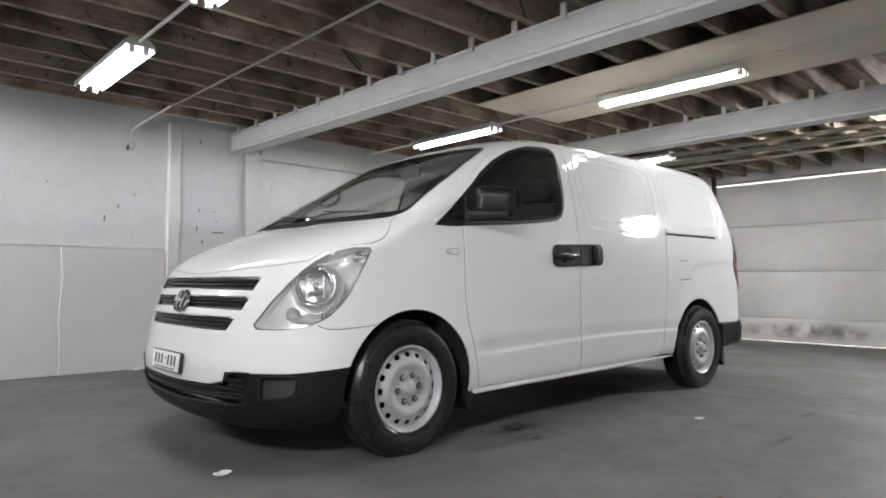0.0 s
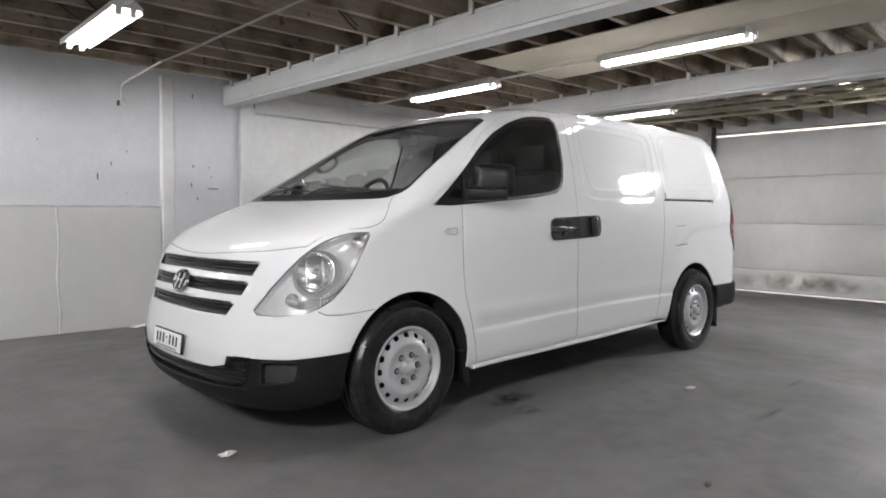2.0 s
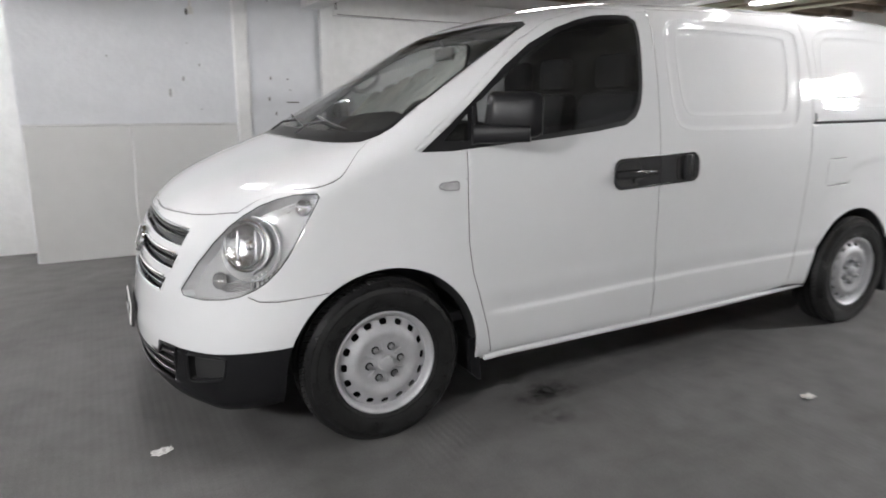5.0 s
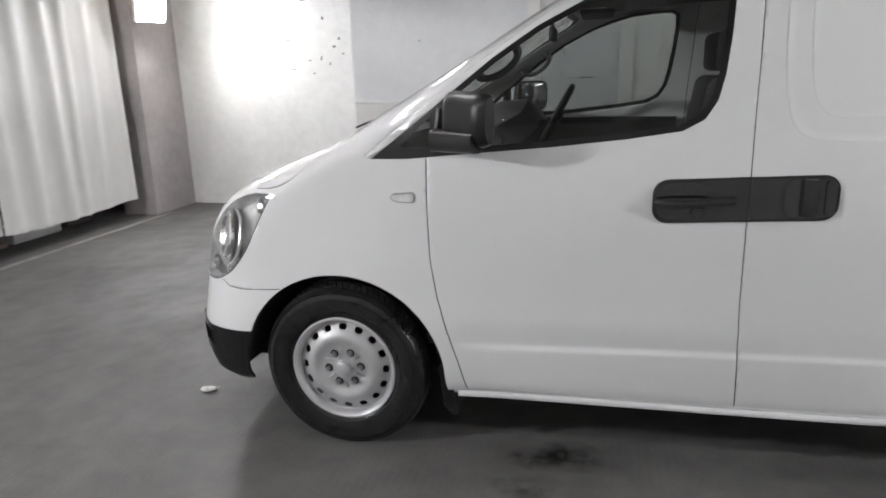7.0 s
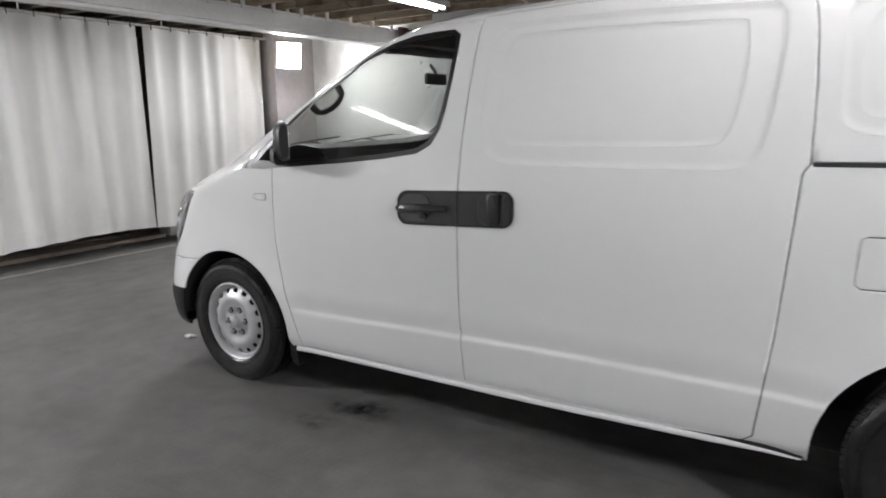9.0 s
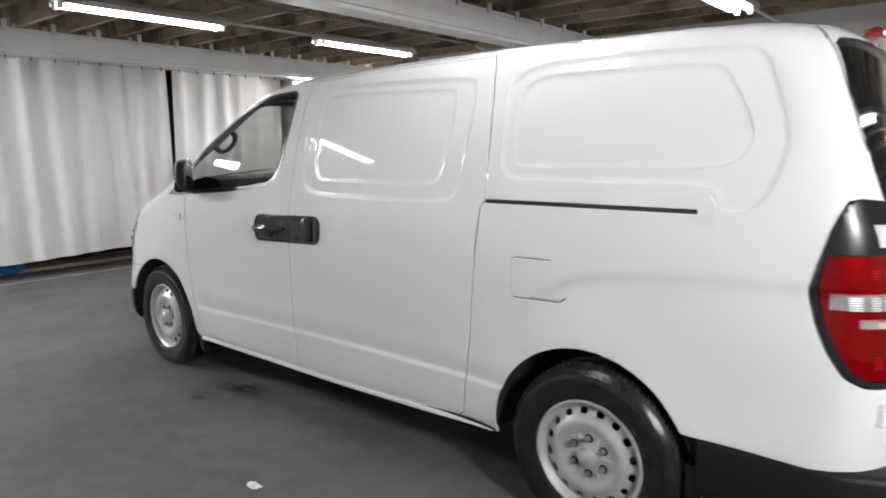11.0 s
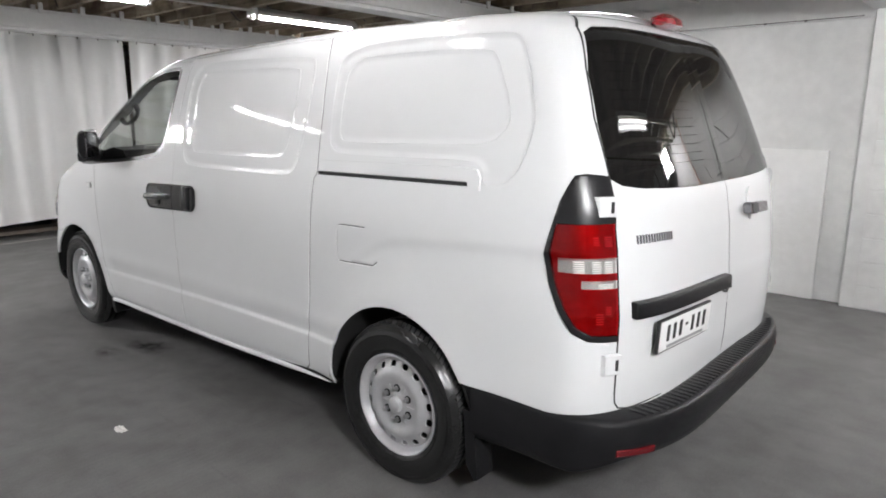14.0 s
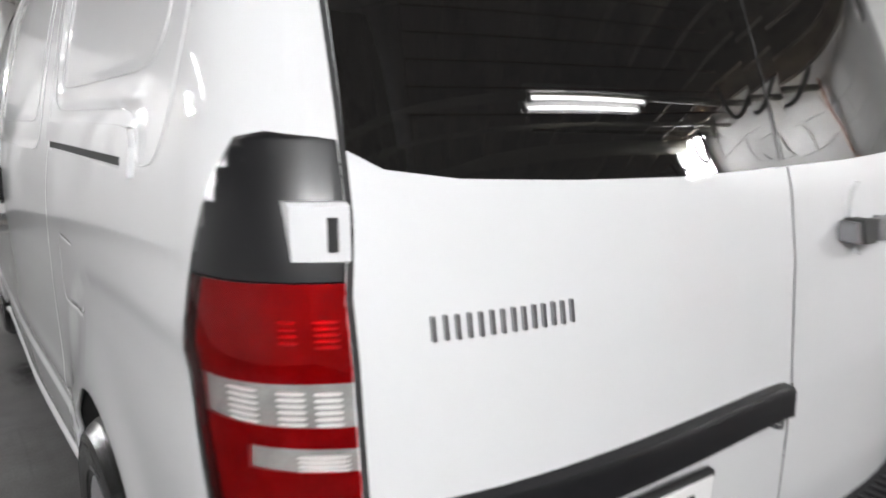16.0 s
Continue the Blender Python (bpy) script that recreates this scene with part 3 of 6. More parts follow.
# ---- the van's body surface: horizontal contours, from the front centre round one side to the rear centre ----
# height, front centre, front corner depth, front power, rear centre, rear corner depth, half width
CONTOURS = [
    (0.21, -0.755, 0.42, 2.4, 4.10, 0.28, 0.870),
    (0.27, -0.828, 0.46, 2.4, 4.13, 0.29, 0.898),
    (0.36, -0.868, 0.50, 2.4, 4.15, 0.30, 0.908),
    (0.46, -0.872, 0.52, 2.4, 4.16, 0.30, 0.914),
    (0.55, -0.855, 0.53, 2.4, 4.165, 0.30, 0.918),
    (0.65, -0.835, 0.54, 2.4, 4.17, 0.30, 0.914),
    (0.77, -0.800, 0.55, 2.5, 4.17, 0.30, 0.916),
    (0.85, -0.768, 0.55, 2.6, 4.17, 0.30, 0.917),
    (0.91, -0.722, 0.53, 2.7, 4.165, 0.30, 0.917),
    (0.97, -0.650, 0.48, 2.9, 4.16, 0.30, 0.916),
    (1.03, -0.545, 0.45, 3.1, 4.155, 0.30, 0.915),
    (1.09, -0.410, 0.44, 3.3, 4.15, 0.30, 0.912),
    (1.15, -0.250, 0.42, 3.5, 4.14, 0.29, 0.906),
    (1.21, -0.090, 0.365, 3.6, 4.130, 0.28, 0.897),
    (1.30, 0.050, 0.345, 3.6, 4.10, 0.27, 0.882),
    (1.45, 0.280, 0.325, 3.5, 4.043, 0.26, 0.850),
    (1.60, 0.510, 0.315, 3.3, 3.984, 0.25, 0.810),
    (1.70, 0.665, 0.315, 3.0, 3.944, 0.25, 0.778),
    (1.77, 0.785, 0.32, 2.7, 3.912, 0.26, 0.746),
    (1.82, 0.900, 0.35, 2.5, 3.870, 0.28, 0.700),
    (1.845, 1.030, 0.38, 2.5, 3.82, 0.29, 0.640),
]


def spline(table, col, z):
    """A smooth curve through one column of the table."""
    zs = [r[0] for r in table]
    vs = [r[col] for r in table]
    n = len(zs)
    i = min(max(np.searchsorted(zs, z) - 1, 0), n - 2)
    h = zs[i + 1] - zs[i]

    def slope(k):
        if k == 0 or k == n - 1:
            a, b = (0, 1) if k == 0 else (n - 2, n - 1)
            return (vs[b] - vs[a]) / (zs[b] - zs[a])
        d0 = (vs[k] - vs[k - 1]) / (zs[k] - zs[k - 1])
        d1 = (vs[k + 1] - vs[k]) / (zs[k + 1] - zs[k])
        return 0.0 if d0 * d1 <= 0 else 2 * d0 * d1 / (d0 + d1)
    t = (z - zs[i]) / h
    return ((1 + 2 * t) * (1 - t) ** 2 * vs[i] + t * (1 - t) ** 2 * h * slope(i)
            + t * t * (3 - 2 * t) * vs[i + 1] + t * t * (t - 1) * h * slope(i + 1))


def step01(a, b, x):
    t = min(max((x - a) / (b - a), 0.0), 1.0)
    return t * t * (3 - 2 * t)


def roof_lift(x):
    return float(np.interp(x, (0.3, 0.9, 1.4, 2.0, 2.7, 3.4, 3.9), (-0.05, -0.03, -0.005, 0.02, 0.035, 0.03, 0.012)))


def panel_outline(pts, n=4):
    """A closed smooth curve through points, with the box that holds it."""
    m = len(pts)
    out = []
    for i in range(m):
        p0, p1, p2, p3 = (np.array(pts[k % m]) for k in (i - 1, i, i + 1, i + 2))
        for k in range(n):
            u = k / n
            out.append(0.5 * (2 * p1 + (p2 - p0) * u + (2 * p0 - 5 * p1 + 4 * p2 - p3) * u * u + (3 * p1 - p0 - 3 * p2 + p3) * u ** 3))
    out = np.array(out)
    return out, np.roll(out, -1, 0) - out, out.min(0), out.max(0)


# pressed panels of the sliding door and of the quarter, outer and inner outline
PRESSINGS = [
    (panel_outline([(1.57, 1.745), (1.540, 1.69), (1.531, 1.60), (1.530, 1.45), (1.542, 1.33), (1.575, 1.262), (1.66, 1.232), (1.90, 1.228), (2.20, 1.228), (2.46, 1.234), (2.53, 1.275), (2.556, 1.37), (2.572, 1.50), (2.579, 1.62), (2.573, 1.715), (2.54, 1.753), (2.42, 1.764), (2.1, 1.772), (1.75, 1.772), (1.63, 1.767)]), 0.0065, 0.020),
    (panel_outline([(1.625, 1.700), (1.604, 1.62), (1.604, 1.48), (1.615, 1.38), (1.645, 1.323), (1.71, 1.302), (2.02, 1.302), (2.36, 1.309), (2.425, 1.332), (2.452, 1.40), (2.468, 1.52), (2.474, 1.62), (2.465, 1.69), (2.42, 1.715), (2.10, 1.724), (1.70, 1.724)]), 0.0036, 0.014),
    (panel_outline([(2.758, 1.742), (2.735, 1.70), (2.735, 1.60), (2.738, 1.50), (2.745, 1.40), (2.785, 1.354), (2.86, 1.342), (3.05, 1.342), (3.30, 1.345), (3.52, 1.345), (3.585, 1.320), (3.60, 1.272), (3.645, 1.268), (3.694, 1.283), (3.738, 1.331), (3.766, 1.413), (3.777, 1.483), (3.764, 1.543), (3.722, 1.655), (3.677, 1.748), (3.631, 1.782), (3.55, 1.791), (3.264, 1.800), (2.94, 1.792), (2.82, 1.772)]), 0.0072, 0.016),
    (panel_outline([(2.815, 1.705), (2.792, 1.66), (2.788, 1.55), (2.795, 1.44), (2.812, 1.405), (2.85, 1.393), (3.04, 1.394), (3.36, 1.401), (3.552, 1.407), (3.628, 1.430), (3.668, 1.482), (3.654, 1.555), (3.612, 1.639), (3.564, 1.714), (3.50, 1.736), (3.28, 1.746), (2.95, 1.742), (2.86, 1.732)]), 0.0042, 0.014),
]


def press_depth(outline, x, z, soft):
    """0 outside the outline, 1 inside, over a border just within it."""
    p, d, lo, hi = outline
    if not (lo[0] < x < hi[0] and lo[1] < z < hi[1]):
        return 0.0
    w = np.array((x, z)) - p
    u = np.clip((w * d).sum(1) / (d * d).sum(1), 0, 1)
    e = w - d * u[:, None]
    dist = math.sqrt((e * e).sum(1).min())
    q = p + d
    cross = ((p[:, 1] > z) != (q[:, 1] > z)) & (x < d[:, 0] * (z - p[:, 1]) / np.where(d[:, 1] == 0, 1e-9, d[:, 1]) + p[:, 0])
    return step01(0.0, soft, dist) if cross.sum() % 2 else 0.0


def sill_crease(x):
    """Nominal height of the crease along the sill."""
    lo = low_edge(x)
    c = float(np.interp(x, (0.6, 0.85, 1.12, 1.7, 2.0, 2.75), (0.485, 0.493, 0.504, 0.521, 0.522, 0.513)))
    return 0.21 + (c - lo) * 0.41 / (0.62 - lo)


def side_relief(x, z):
    """How far the side skin stands out of the plain contour."""
    o = 0.0
    if z > 1.2 and x > 1.5:
        zr = z + roof_lift(x) * step01(1.15, 1.75, z)
        for outline, depth, soft in PRESSINGS:
            o -= depth * press_depth(outline, x, zr, soft)
    # tucked band above the sill crease
    if 0.4 < x < 3.0:
        c = sill_crease(x)
        k = step01(0.42, 0.56, x) * step01(2.98, 2.78, x)
        o -= 0.009 * k * (step01(c + 0.12, c, z) if z > c else step01(c - 0.032, c, z))
    # arch flares
    for cx, r in ((0.0, 0.40), (3.165, 0.41)):
        d = math.hypot(x - cx, z - 0.33)
        o += 0.014 * math.exp(-((d - r) / 0.10) ** 2)
    # rear haunch: the skin tucks in below a line that arches over the wheel and runs back to the lamp
    if x > 2.75:
        d = z - float(np.interp(x, (2.80, 2.90, 3.00, 3.09, 3.18, 3.31, 3.55, 3.76, 3.94), (0.80, 0.885, 0.949, 0.999, 1.025, 1.041, 1.060, 1.070, 1.078)))
        o -= 0.006 * step01(2.80, 2.98, x) * step01(0.008, -0.040, d) * step01(-0.24, -0.06, d)
    return o


def low_edge(x):
    return float(np.interp(x, (-0.9, -0.62, -0.42, 0.45, 2.8, 3.6, 4.2), (0.168, 0.190, 0.245, 0.255, 0.285, 0.28, 0.30)))


def taper(x):
    """The body draws in a little towards the tail on this side."""
    return 0.040 * step01(1.6, 2.9, x)


def far_side(x, y, z):
    """The right half: the left half turned over, squarer at the tail."""
    x2 = x + 0.05 * step01(3.5, 4.0, x) * step01(0.0, 0.75, -y)
    return x2, -y / (1 - taper(x)) * (1 + 0.07 * step01(2.4, 0.9, x)), z


def body_columns():
    cols = [("f", k / 30) for k in range(30)]
    cols += [("s", k / 330) for k in range(330)]
    cols += [("r", k / 24) for k in range(25)]
    return cols


def body_point(z, col):
    """A point of the left half (y < 0) at nominal height z."""
    xf, af, nf, xr, ar, w = (spline(CONTOURS, c, z) for c in range(1, 7))
    kind, t = col
    if kind == "f":
        a = (math.pi / 2) * t
        y = -w * max(math.sin(a), 0) ** (2 / nf)
        x = xf + af * (1 - max(math.cos(a), 0) ** (2 / nf))
    elif kind == "r":
        a = (math.pi / 2) * (1 - t)
        y = -w * max(math.sin(a), 0) ** (2 / 3.0)
        x = xr - ar * (1 - max(math.cos(a), 0) ** (2 / 3.0))
    else:
        x = xf + af + (xr - ar - xf - af) * t
        y = -w
    if kind == "s" or abs(y) > 0.8 * w:
        k = 1.0 if kind == "s" else step01(0.80, 1.0, abs(y) / w)
        y -= k * side_relief(x, z)
    y *= 1 - taper(x)
    if z < 0.62:
        lo = low_edge(x)
        z = lo + (z - 0.21) * (0.62 - lo) / 0.41
    z += roof_lift(x) * step01(1.15, 1.75, z)
    return x, y, z


def body_levels():
    zs = [0.21 + 0.018 * k for k in range(13)]
    zs += [0.442 + 0.0055 * k for k in range(19)]
    zs += [0.552 + 0.018 * k for k in range(18)]
    zs += [0.88 + 0.0125 * k for k in range(23)]
    zs += [1.17 + 0.0095 * k for k in range(65)]
    zs += [1.79, 1.805, 1.82, 1.833, 1.845]
    return sorted(zs)




# ---- knife cuts on the body skin ----
def inside(poly, u, v):
    c = False
    n = len(poly)
    j = n - 1
    for i in range(n):
        (xi, yi), (xj, yj) = poly[i], poly[j]
        if (yi > v) != (yj > v) and u < (xj - xi) * (v - yi) / (yj - yi) + xi:
            c = not c
        j = i
    return c


def cut(bm, layer, region, poly, axes, keep=lambda c: True):
    """Cuts the outline of poly, seen along the third axis, into the skin and marks the faces inside it."""
    a, b = axes
    us, vs = [p[0] for p in poly], [p[1] for p in poly]
    m = 0.05
    faces = [f for f in bm.faces if min(us) - m < (c := f.calc_center_median())[a] < max(us) + m and min(vs) - m < c[b] < max(vs) + m and keep(c)]
    geom = faces + list({e for f in faces for e in f.edges}) + list({v for f in faces for v in f.verts})
    for p, q in zip(poly, poly[1:] + poly[:1]):
        du, dv = q[0] - p[0], q[1] - p[1]
        if math.hypot(du, dv) < 1e-6:
            continue
        co, no = [0.0] * 3, [0.0] * 3
        co[a], co[b], no[a], no[b] = p[0], p[1], -dv, du
        r = bmesh.ops.bisect_plane(bm, geom=geom, dist=1e-5, plane_co=co, plane_no=Vector(no).normalized())
        geom = r["geom"]
    n = 0
    for f in geom:
        if isinstance(f, bmesh.types.BMFace):
            c = f.calc_center_median()
            if inside(poly, c[a], c[b]):
                f[layer] = region
                n += 1
    return n


def seam(bm, layer, region, line, axes, keep=lambda c: True, half=0.0015):
    """A narrow gap along a line of points."""
    for p, q in zip(line, line[1:]):
        d = Vector((q[0] - p[0], q[1] - p[1])).normalized()
        n = Vector((-d.y, d.x)) * half
        e = d * half * 0.6
        cut(bm, layer, region, [(p[0] - e.x + n.x, p[1] - e.y + n.y), (p[0] - e.x - n.x, p[1] - e.y - n.y), (q[0] + e.x - n.x, q[1] + e.y - n.y), (q[0] + e.x + n.x, q[1] + e.y + n.y)], axes, keep)


def curve_pts(pts, n=4, closed=True):
    """Rounds a list of points with a smooth curve through them."""
    out = []
    m = len(pts)
    for i in range(m if closed else m - 1):
        p0, p1, p2, p3 = (Vector(pts[k % m] if closed else pts[min(max(k, 0), m - 1)]) for k in (i - 1, i, i + 1, i + 2))
        for k in range(n):
            t = k / n
            out.append(tuple(0.5 * ((2 * p1) + (p2 - p0) * t + (2 * p0 - 5 * p1 + 4 * p2 - p3) * t * t + (3 * p1 - p0 - 3 * p2 + p3) * t ** 3)))
    if not closed:
        out.append(tuple(pts[-1]))
    return out


def shrink(poly, d):
    """The polygon set in by d."""
    n = len(poly)
    area = sum(poly[i][0] * poly[(i + 1) % n][1] - poly[(i + 1) % n][0] * poly[i][1] for i in range(n))
    s = 1 if area > 0 else -1
    out = []
    for i in range(n):
        p0, p1, p2 = (Vector(poly[k % n]) for k in (i - 1, i, i + 1))
        d1, d2 = (p1 - p0).normalized(), (p2 - p1).normalized()
        n1, n2 = Vector((-d1.y, d1.x)) * s, Vector((-d2.y, d2.x)) * s
        b = (n1 + n2).normalized()
        k = d / max(0.5, b.dot(n1))
        out.append(tuple(p1 + b * k))
    return out


VAN_Y = 0.0
SKIN, SEAM, DOOR, SLIDER, HOOD, BLACKTRIM, WINDOW, SCREEN, BUMPER, LAMP, GRILLE, TAILBLACK, TAIL, RWINDOW, RDOOR, HOLE, FLAP, LOWGRILLE, RBUMPER, QUARTERLIGHT, RBLACK, RDOOR2, RSEAM, RPOST, FOG = range(25)

side = lambda c: c.y < -0.45
front = lambda c: c.x < 0.2
rear = lambda c: c.x > 3.7
WIN = [(0.165, 1.172), (0.30, 1.275), (0.45, 1.395), (0.60, 1.515), (0.75, 1.615), (0.90, 1.690), (1.02, 1.732), (1.13, 1.758), (1.24, 1.768), (1.335, 1.770),
       (1.374, 1.745), (1.379, 1.68), (1.370, 1.56), (1.355, 1.44), (1.335, 1.36), (1.298, 1.300), (1.23, 1.263), (1.05, 1.237), (0.80, 1.212), (0.59, 1.196), (0.42, 1.182), (0.30, 1.172)]
LAMP_OUT = [(-0.718, 0.649), (-0.722, 0.668), (-0.665, 0.775), (-0.610, 0.855), (-0.555, 0.917), (-0.505, 0.960), (-0.450, 0.994), (-0.390, 1.018), (-0.330, 1.033), (-0.258, 1.035), (-0.252, 1.022), (-0.280, 0.975),
            (-0.310, 0.925), (-0.375, 0.813), (-0.415, 0.762), (-0.460, 0.718), (-0.500, 0.692), (-0.548, 0.669), (-0.600, 0.655), (-0.662, 0.647)]


FOG_OUT = curve_pts([(-0.722, 0.333), (-0.712, 0.345), (-0.716, 0.425), (-0.728, 0.438), (-0.78, 0.440), (-0.832, 0.440), (-0.842, 0.428), (-0.836, 0.372), (-0.824, 0.356), (-0.77, 0.340)], 3)


def arch(cx, r, z=0.325, n=28, w=1.0):
    pts = [(cx + r * w * math.cos(a), z + r * math.sin(a)) for a in [math.pi * k / n for k in range(n + 1)]]
    return [(pts[0][0] + 0.02, 0.12)] + pts + [(pts[-1][0] - 0.01, 0.12)]


def body_half():
    bm = bmesh.new()
    layer = bm.faces.layers.int.new("region")
    cols = body_columns()
    grid = [[bm.verts.new(body_point(z, c)) for c in cols] for z in body_levels()]
    top = [v.co.copy() for v in grid[-1]]
    for k in range(1, 9):
        t = k / 8
        row = []
        for p in top:
            x = p.x + (0.30 * step01(1.7, 0.9, p.x) - 0.12 * step01(3.3, 3.9, p.x)) * t
            row.append(bm.verts.new((x, p.y * (1 - t), p.z + 0.045 * (1 - (1 - t) ** 2))))
        grid.append(row)
    for r0, r1 in zip(grid, grid[1:]):
        for k in range(len(cols) - 1):
            try:
                bm.faces.new((r0[k], r1[k], r1[k + 1], r0[k + 1]))
            except ValueError:
                pass
    bmesh.ops.remove_doubles(bm, verts=bm.verts[:], dist=0.0004)
    bmesh.ops.dissolve_degenerate(bm, edges=bm.edges[:], dist=1e-5)
    # side panels
    cut(bm, layer, DOOR, [(0.375, 1.20), (0.372, 1.0), (0.378, 0.80), (0.40, 0.66), (0.435, 0.53), (0.475, 0.40), (0.505, 0.275), (1.463, 0.297), (1.445, 0.70), (1.442, 1.0), (1.447, 1.30), (1.458, 1.55), (1.466, 1.795), (1.13, 1.80), (0.9, 1.73), (0.72, 1.63), (0.5, 1.47), (0.14, 1.18)], (0, 2), side)
    cut(bm, layer, SLIDER, [(1.463, 0.297), (1.445, 0.70), (1.442, 1.0), (1.447, 1.30), (1.458, 1.55), (1.466, 1.84), (2.60, 1.863), (2.640, 1.80), (2.660, 1.68), (2.675, 1.50), (2.680, 1.258), (2.660, 1.225), (2.650, 1.05), (2.626, 0.70), (2.585, 0.335), (2.55, 0.31)], (0, 2), side)
    seam(bm, layer, SEAM, [(0.372, 1.17), (0.372, 1.0), (0.378, 0.80), (0.40, 0.66), (0.435, 0.53), (0.475, 0.40), (0.505, 0.278)], (0, 2), side, 0.0022)
    seam(bm, layer, SEAM, [(1.463, 0.30), (1.445, 0.70), (1.442, 1.0), (1.447, 1.30), (1.458, 1.55), (1.466, 1.80)], (0, 2), side, 0.0019)
    seam(bm, layer, SEAM, [(2.55, 0.308), (2.585, 0.335), (2.626, 0.70), (2.650, 1.05), (2.660, 1.225), (2.680, 1.258), (2.675, 1.50), (2.660, 1.68), (2.640, 1.80), (2.60, 1.863)], (0, 2), side, 0.0024)
    seam(bm, layer, SEAM, [(1.470, 1.812), (1.75, 1.822), (2.05, 1.830), (2.35, 1.836), (2.615, 1.838)], (0, 2), side, 0.0011)
    seam(bm, layer, SEAM, [(2.69, 1.255), (3.535, 1.264)], (0, 2), side, 0.007)
    cut(bm, layer, BLACKTRIM, WIN, (0, 2), side)
    glassp = shrink(WIN, 0.022)
    cut(bm, layer, WINDOW, [p for p in [(0.435, 1.362)] + [q for q in glassp if q[0] > 0.44] + [(0.435, 1.204)]], (0, 2), side)
    cut(bm, layer, RBLACK, [(0.27, 1.215), (0.385, 1.318), (0.385, 1.212)], (0, 2), side)
    # nose
    cut(bm, layer, BUMPER, [(-1.0, 0.10), (0.2, 0.10), (0.2, 0.478), (-0.34, 0.478), (-0.65, 0.452), (-0.80, 0.450), (-1.0, 0.45)], (0, 2), lambda c: c.x < -0.2)
    cut(bm, layer, SKIN, [(0.10, 0.60), (-0.46, 0.60), (-0.535, 0.47), (-0.515, 0.405), (-0.42, 0.385), (0.10, 0.375)], (1, 2), lambda c: c.x < -0.6)
    cut(bm, layer, LOWGRILLE, [(0.10, 0.368), (-0.42, 0.378), (-0.52, 0.395), (-0.56, 0.44), (-0.655, 0.44), (-0.62, 0.305), (0.10, 0.285)], (1, 2), lambda c: c.x < -0.6)
    cut(bm, layer, FOG, FOG_OUT, (1, 2), lambda c: c.x < -0.45)
    cut(bm, layer, LAMP, LAMP_OUT, (0, 2), lambda c: c.x < 0 and c.y < -0.45)
    seam(bm, layer, SEAM, LAMP_OUT + LAMP_OUT[:1], (0, 2), lambda c: c.x < 0 and c.y < -0.45, 0.0020)
    for z0, z1, ya, yb in ((0.838, 0.889, -0.598, -0.585), (0.744, 0.796, -0.575, -0.548), (0.645, 0.698, -0.515, -0.478)):
        cut(bm, layer, GRILLE, [(0.10, z0 - 0.003), (0.10, z1 + 0.006), (ya, z1 - 0.006), (yb, z0 - 0.012)], (1, 2), lambda c: c.x < -0.55)
    edge = curve_pts([(-0.722, 0.0), (-0.716, -0.16), (-0.690, -0.36), (-0.645, -0.545), (-0.590, -0.67), (-0.522, -0.77)], 3, False)
    back = curve_pts([(-0.333, -0.848), (-0.26, -0.885), (-0.165, -0.893), (-0.105, -0.855), (-0.06, -0.81), (0.003, -0.762)], 3, False)
    high = lambda c: 0.86 < c.z < 1.26
    cut(bm, layer, HOOD, [(-0.722, 0.10)] + edge + [(-0.445, -0.792)] + back + [(-0.03, -0.70), (-0.07, -0.5), (-0.09, -0.2), (-0.09, 0.10)], (0, 1), high)
    seam(bm, layer, SEAM, edge + [(-0.445, -0.792)], (0, 1), high)
    seam(bm, layer, SEAM, back, (0, 1), high)
    seam(bm, layer, SEAM, [(-0.520, 0.668), (-0.485, 0.650), (-0.42, 0.647), (-0.36, 0.652), (-0.30, 0.657), (-0.235, 0.662)], (0, 2), lambda c: c.x < -0.2 and c.y < -0.5, 0.0016)
    # windscreen with its black border
    scr = [(0.10, 1.200), (-0.25, 1.201), (-0.50, 1.200), (-0.66, 1.203), (-0.74, 1.209), (-0.778, 1.235), (-0.785, 1.27), (-0.755, 1.345), (-0.718, 1.44), (-0.688, 1.53), (-0.648, 1.68), (-0.635, 1.712), (-0.58, 1.734), (-0.3, 1.748), (0.10, 1.753)]
    cut(bm, layer, BLACKTRIM, scr, (1, 2), lambda c: c.x < 1.2)
    cut(bm, layer, SCREEN, [(0.10, 1.243), (-0.25, 1.243), (-0.50, 1.245), (-0.68, 1.248), (-0.752, 1.258), (-0.766, 1.285), (-0.738, 1.35), (-0.702, 1.44), (-0.672, 1.53), (-0.632, 1.672), (-0.618, 1.700), (-0.57, 1.717), (-0.3, 1.731), (0.10, 1.736)], (1, 2), lambda c: c.x < 1.2)
    # tail
    cut(bm, layer, SKIN, [(-1.0, 0.70), (-0.758, 0.70), (-0.7595, 0.80), (-0.759, 1.15), (-0.748, 1.24), (-0.743, 1.29), (-0.738, 1.40), (-1.0, 1.40)], (1, 2), rear)
    cut(bm, layer, RDOOR, [(0.10, 1.855), (-0.58, 1.845), (-0.632, 1.80), (-0.68, 1.66), (-0.718, 1.50), (-0.738, 1.29), (-0.743, 1.24), (-0.754, 1.15), (-0.7545, 0.80), (-0.7535, 0.60), (-0.748, 0.562), (-0.732, 0.540), (-0.69, 0.530), (0.10, 0.53)], (1, 2), rear)
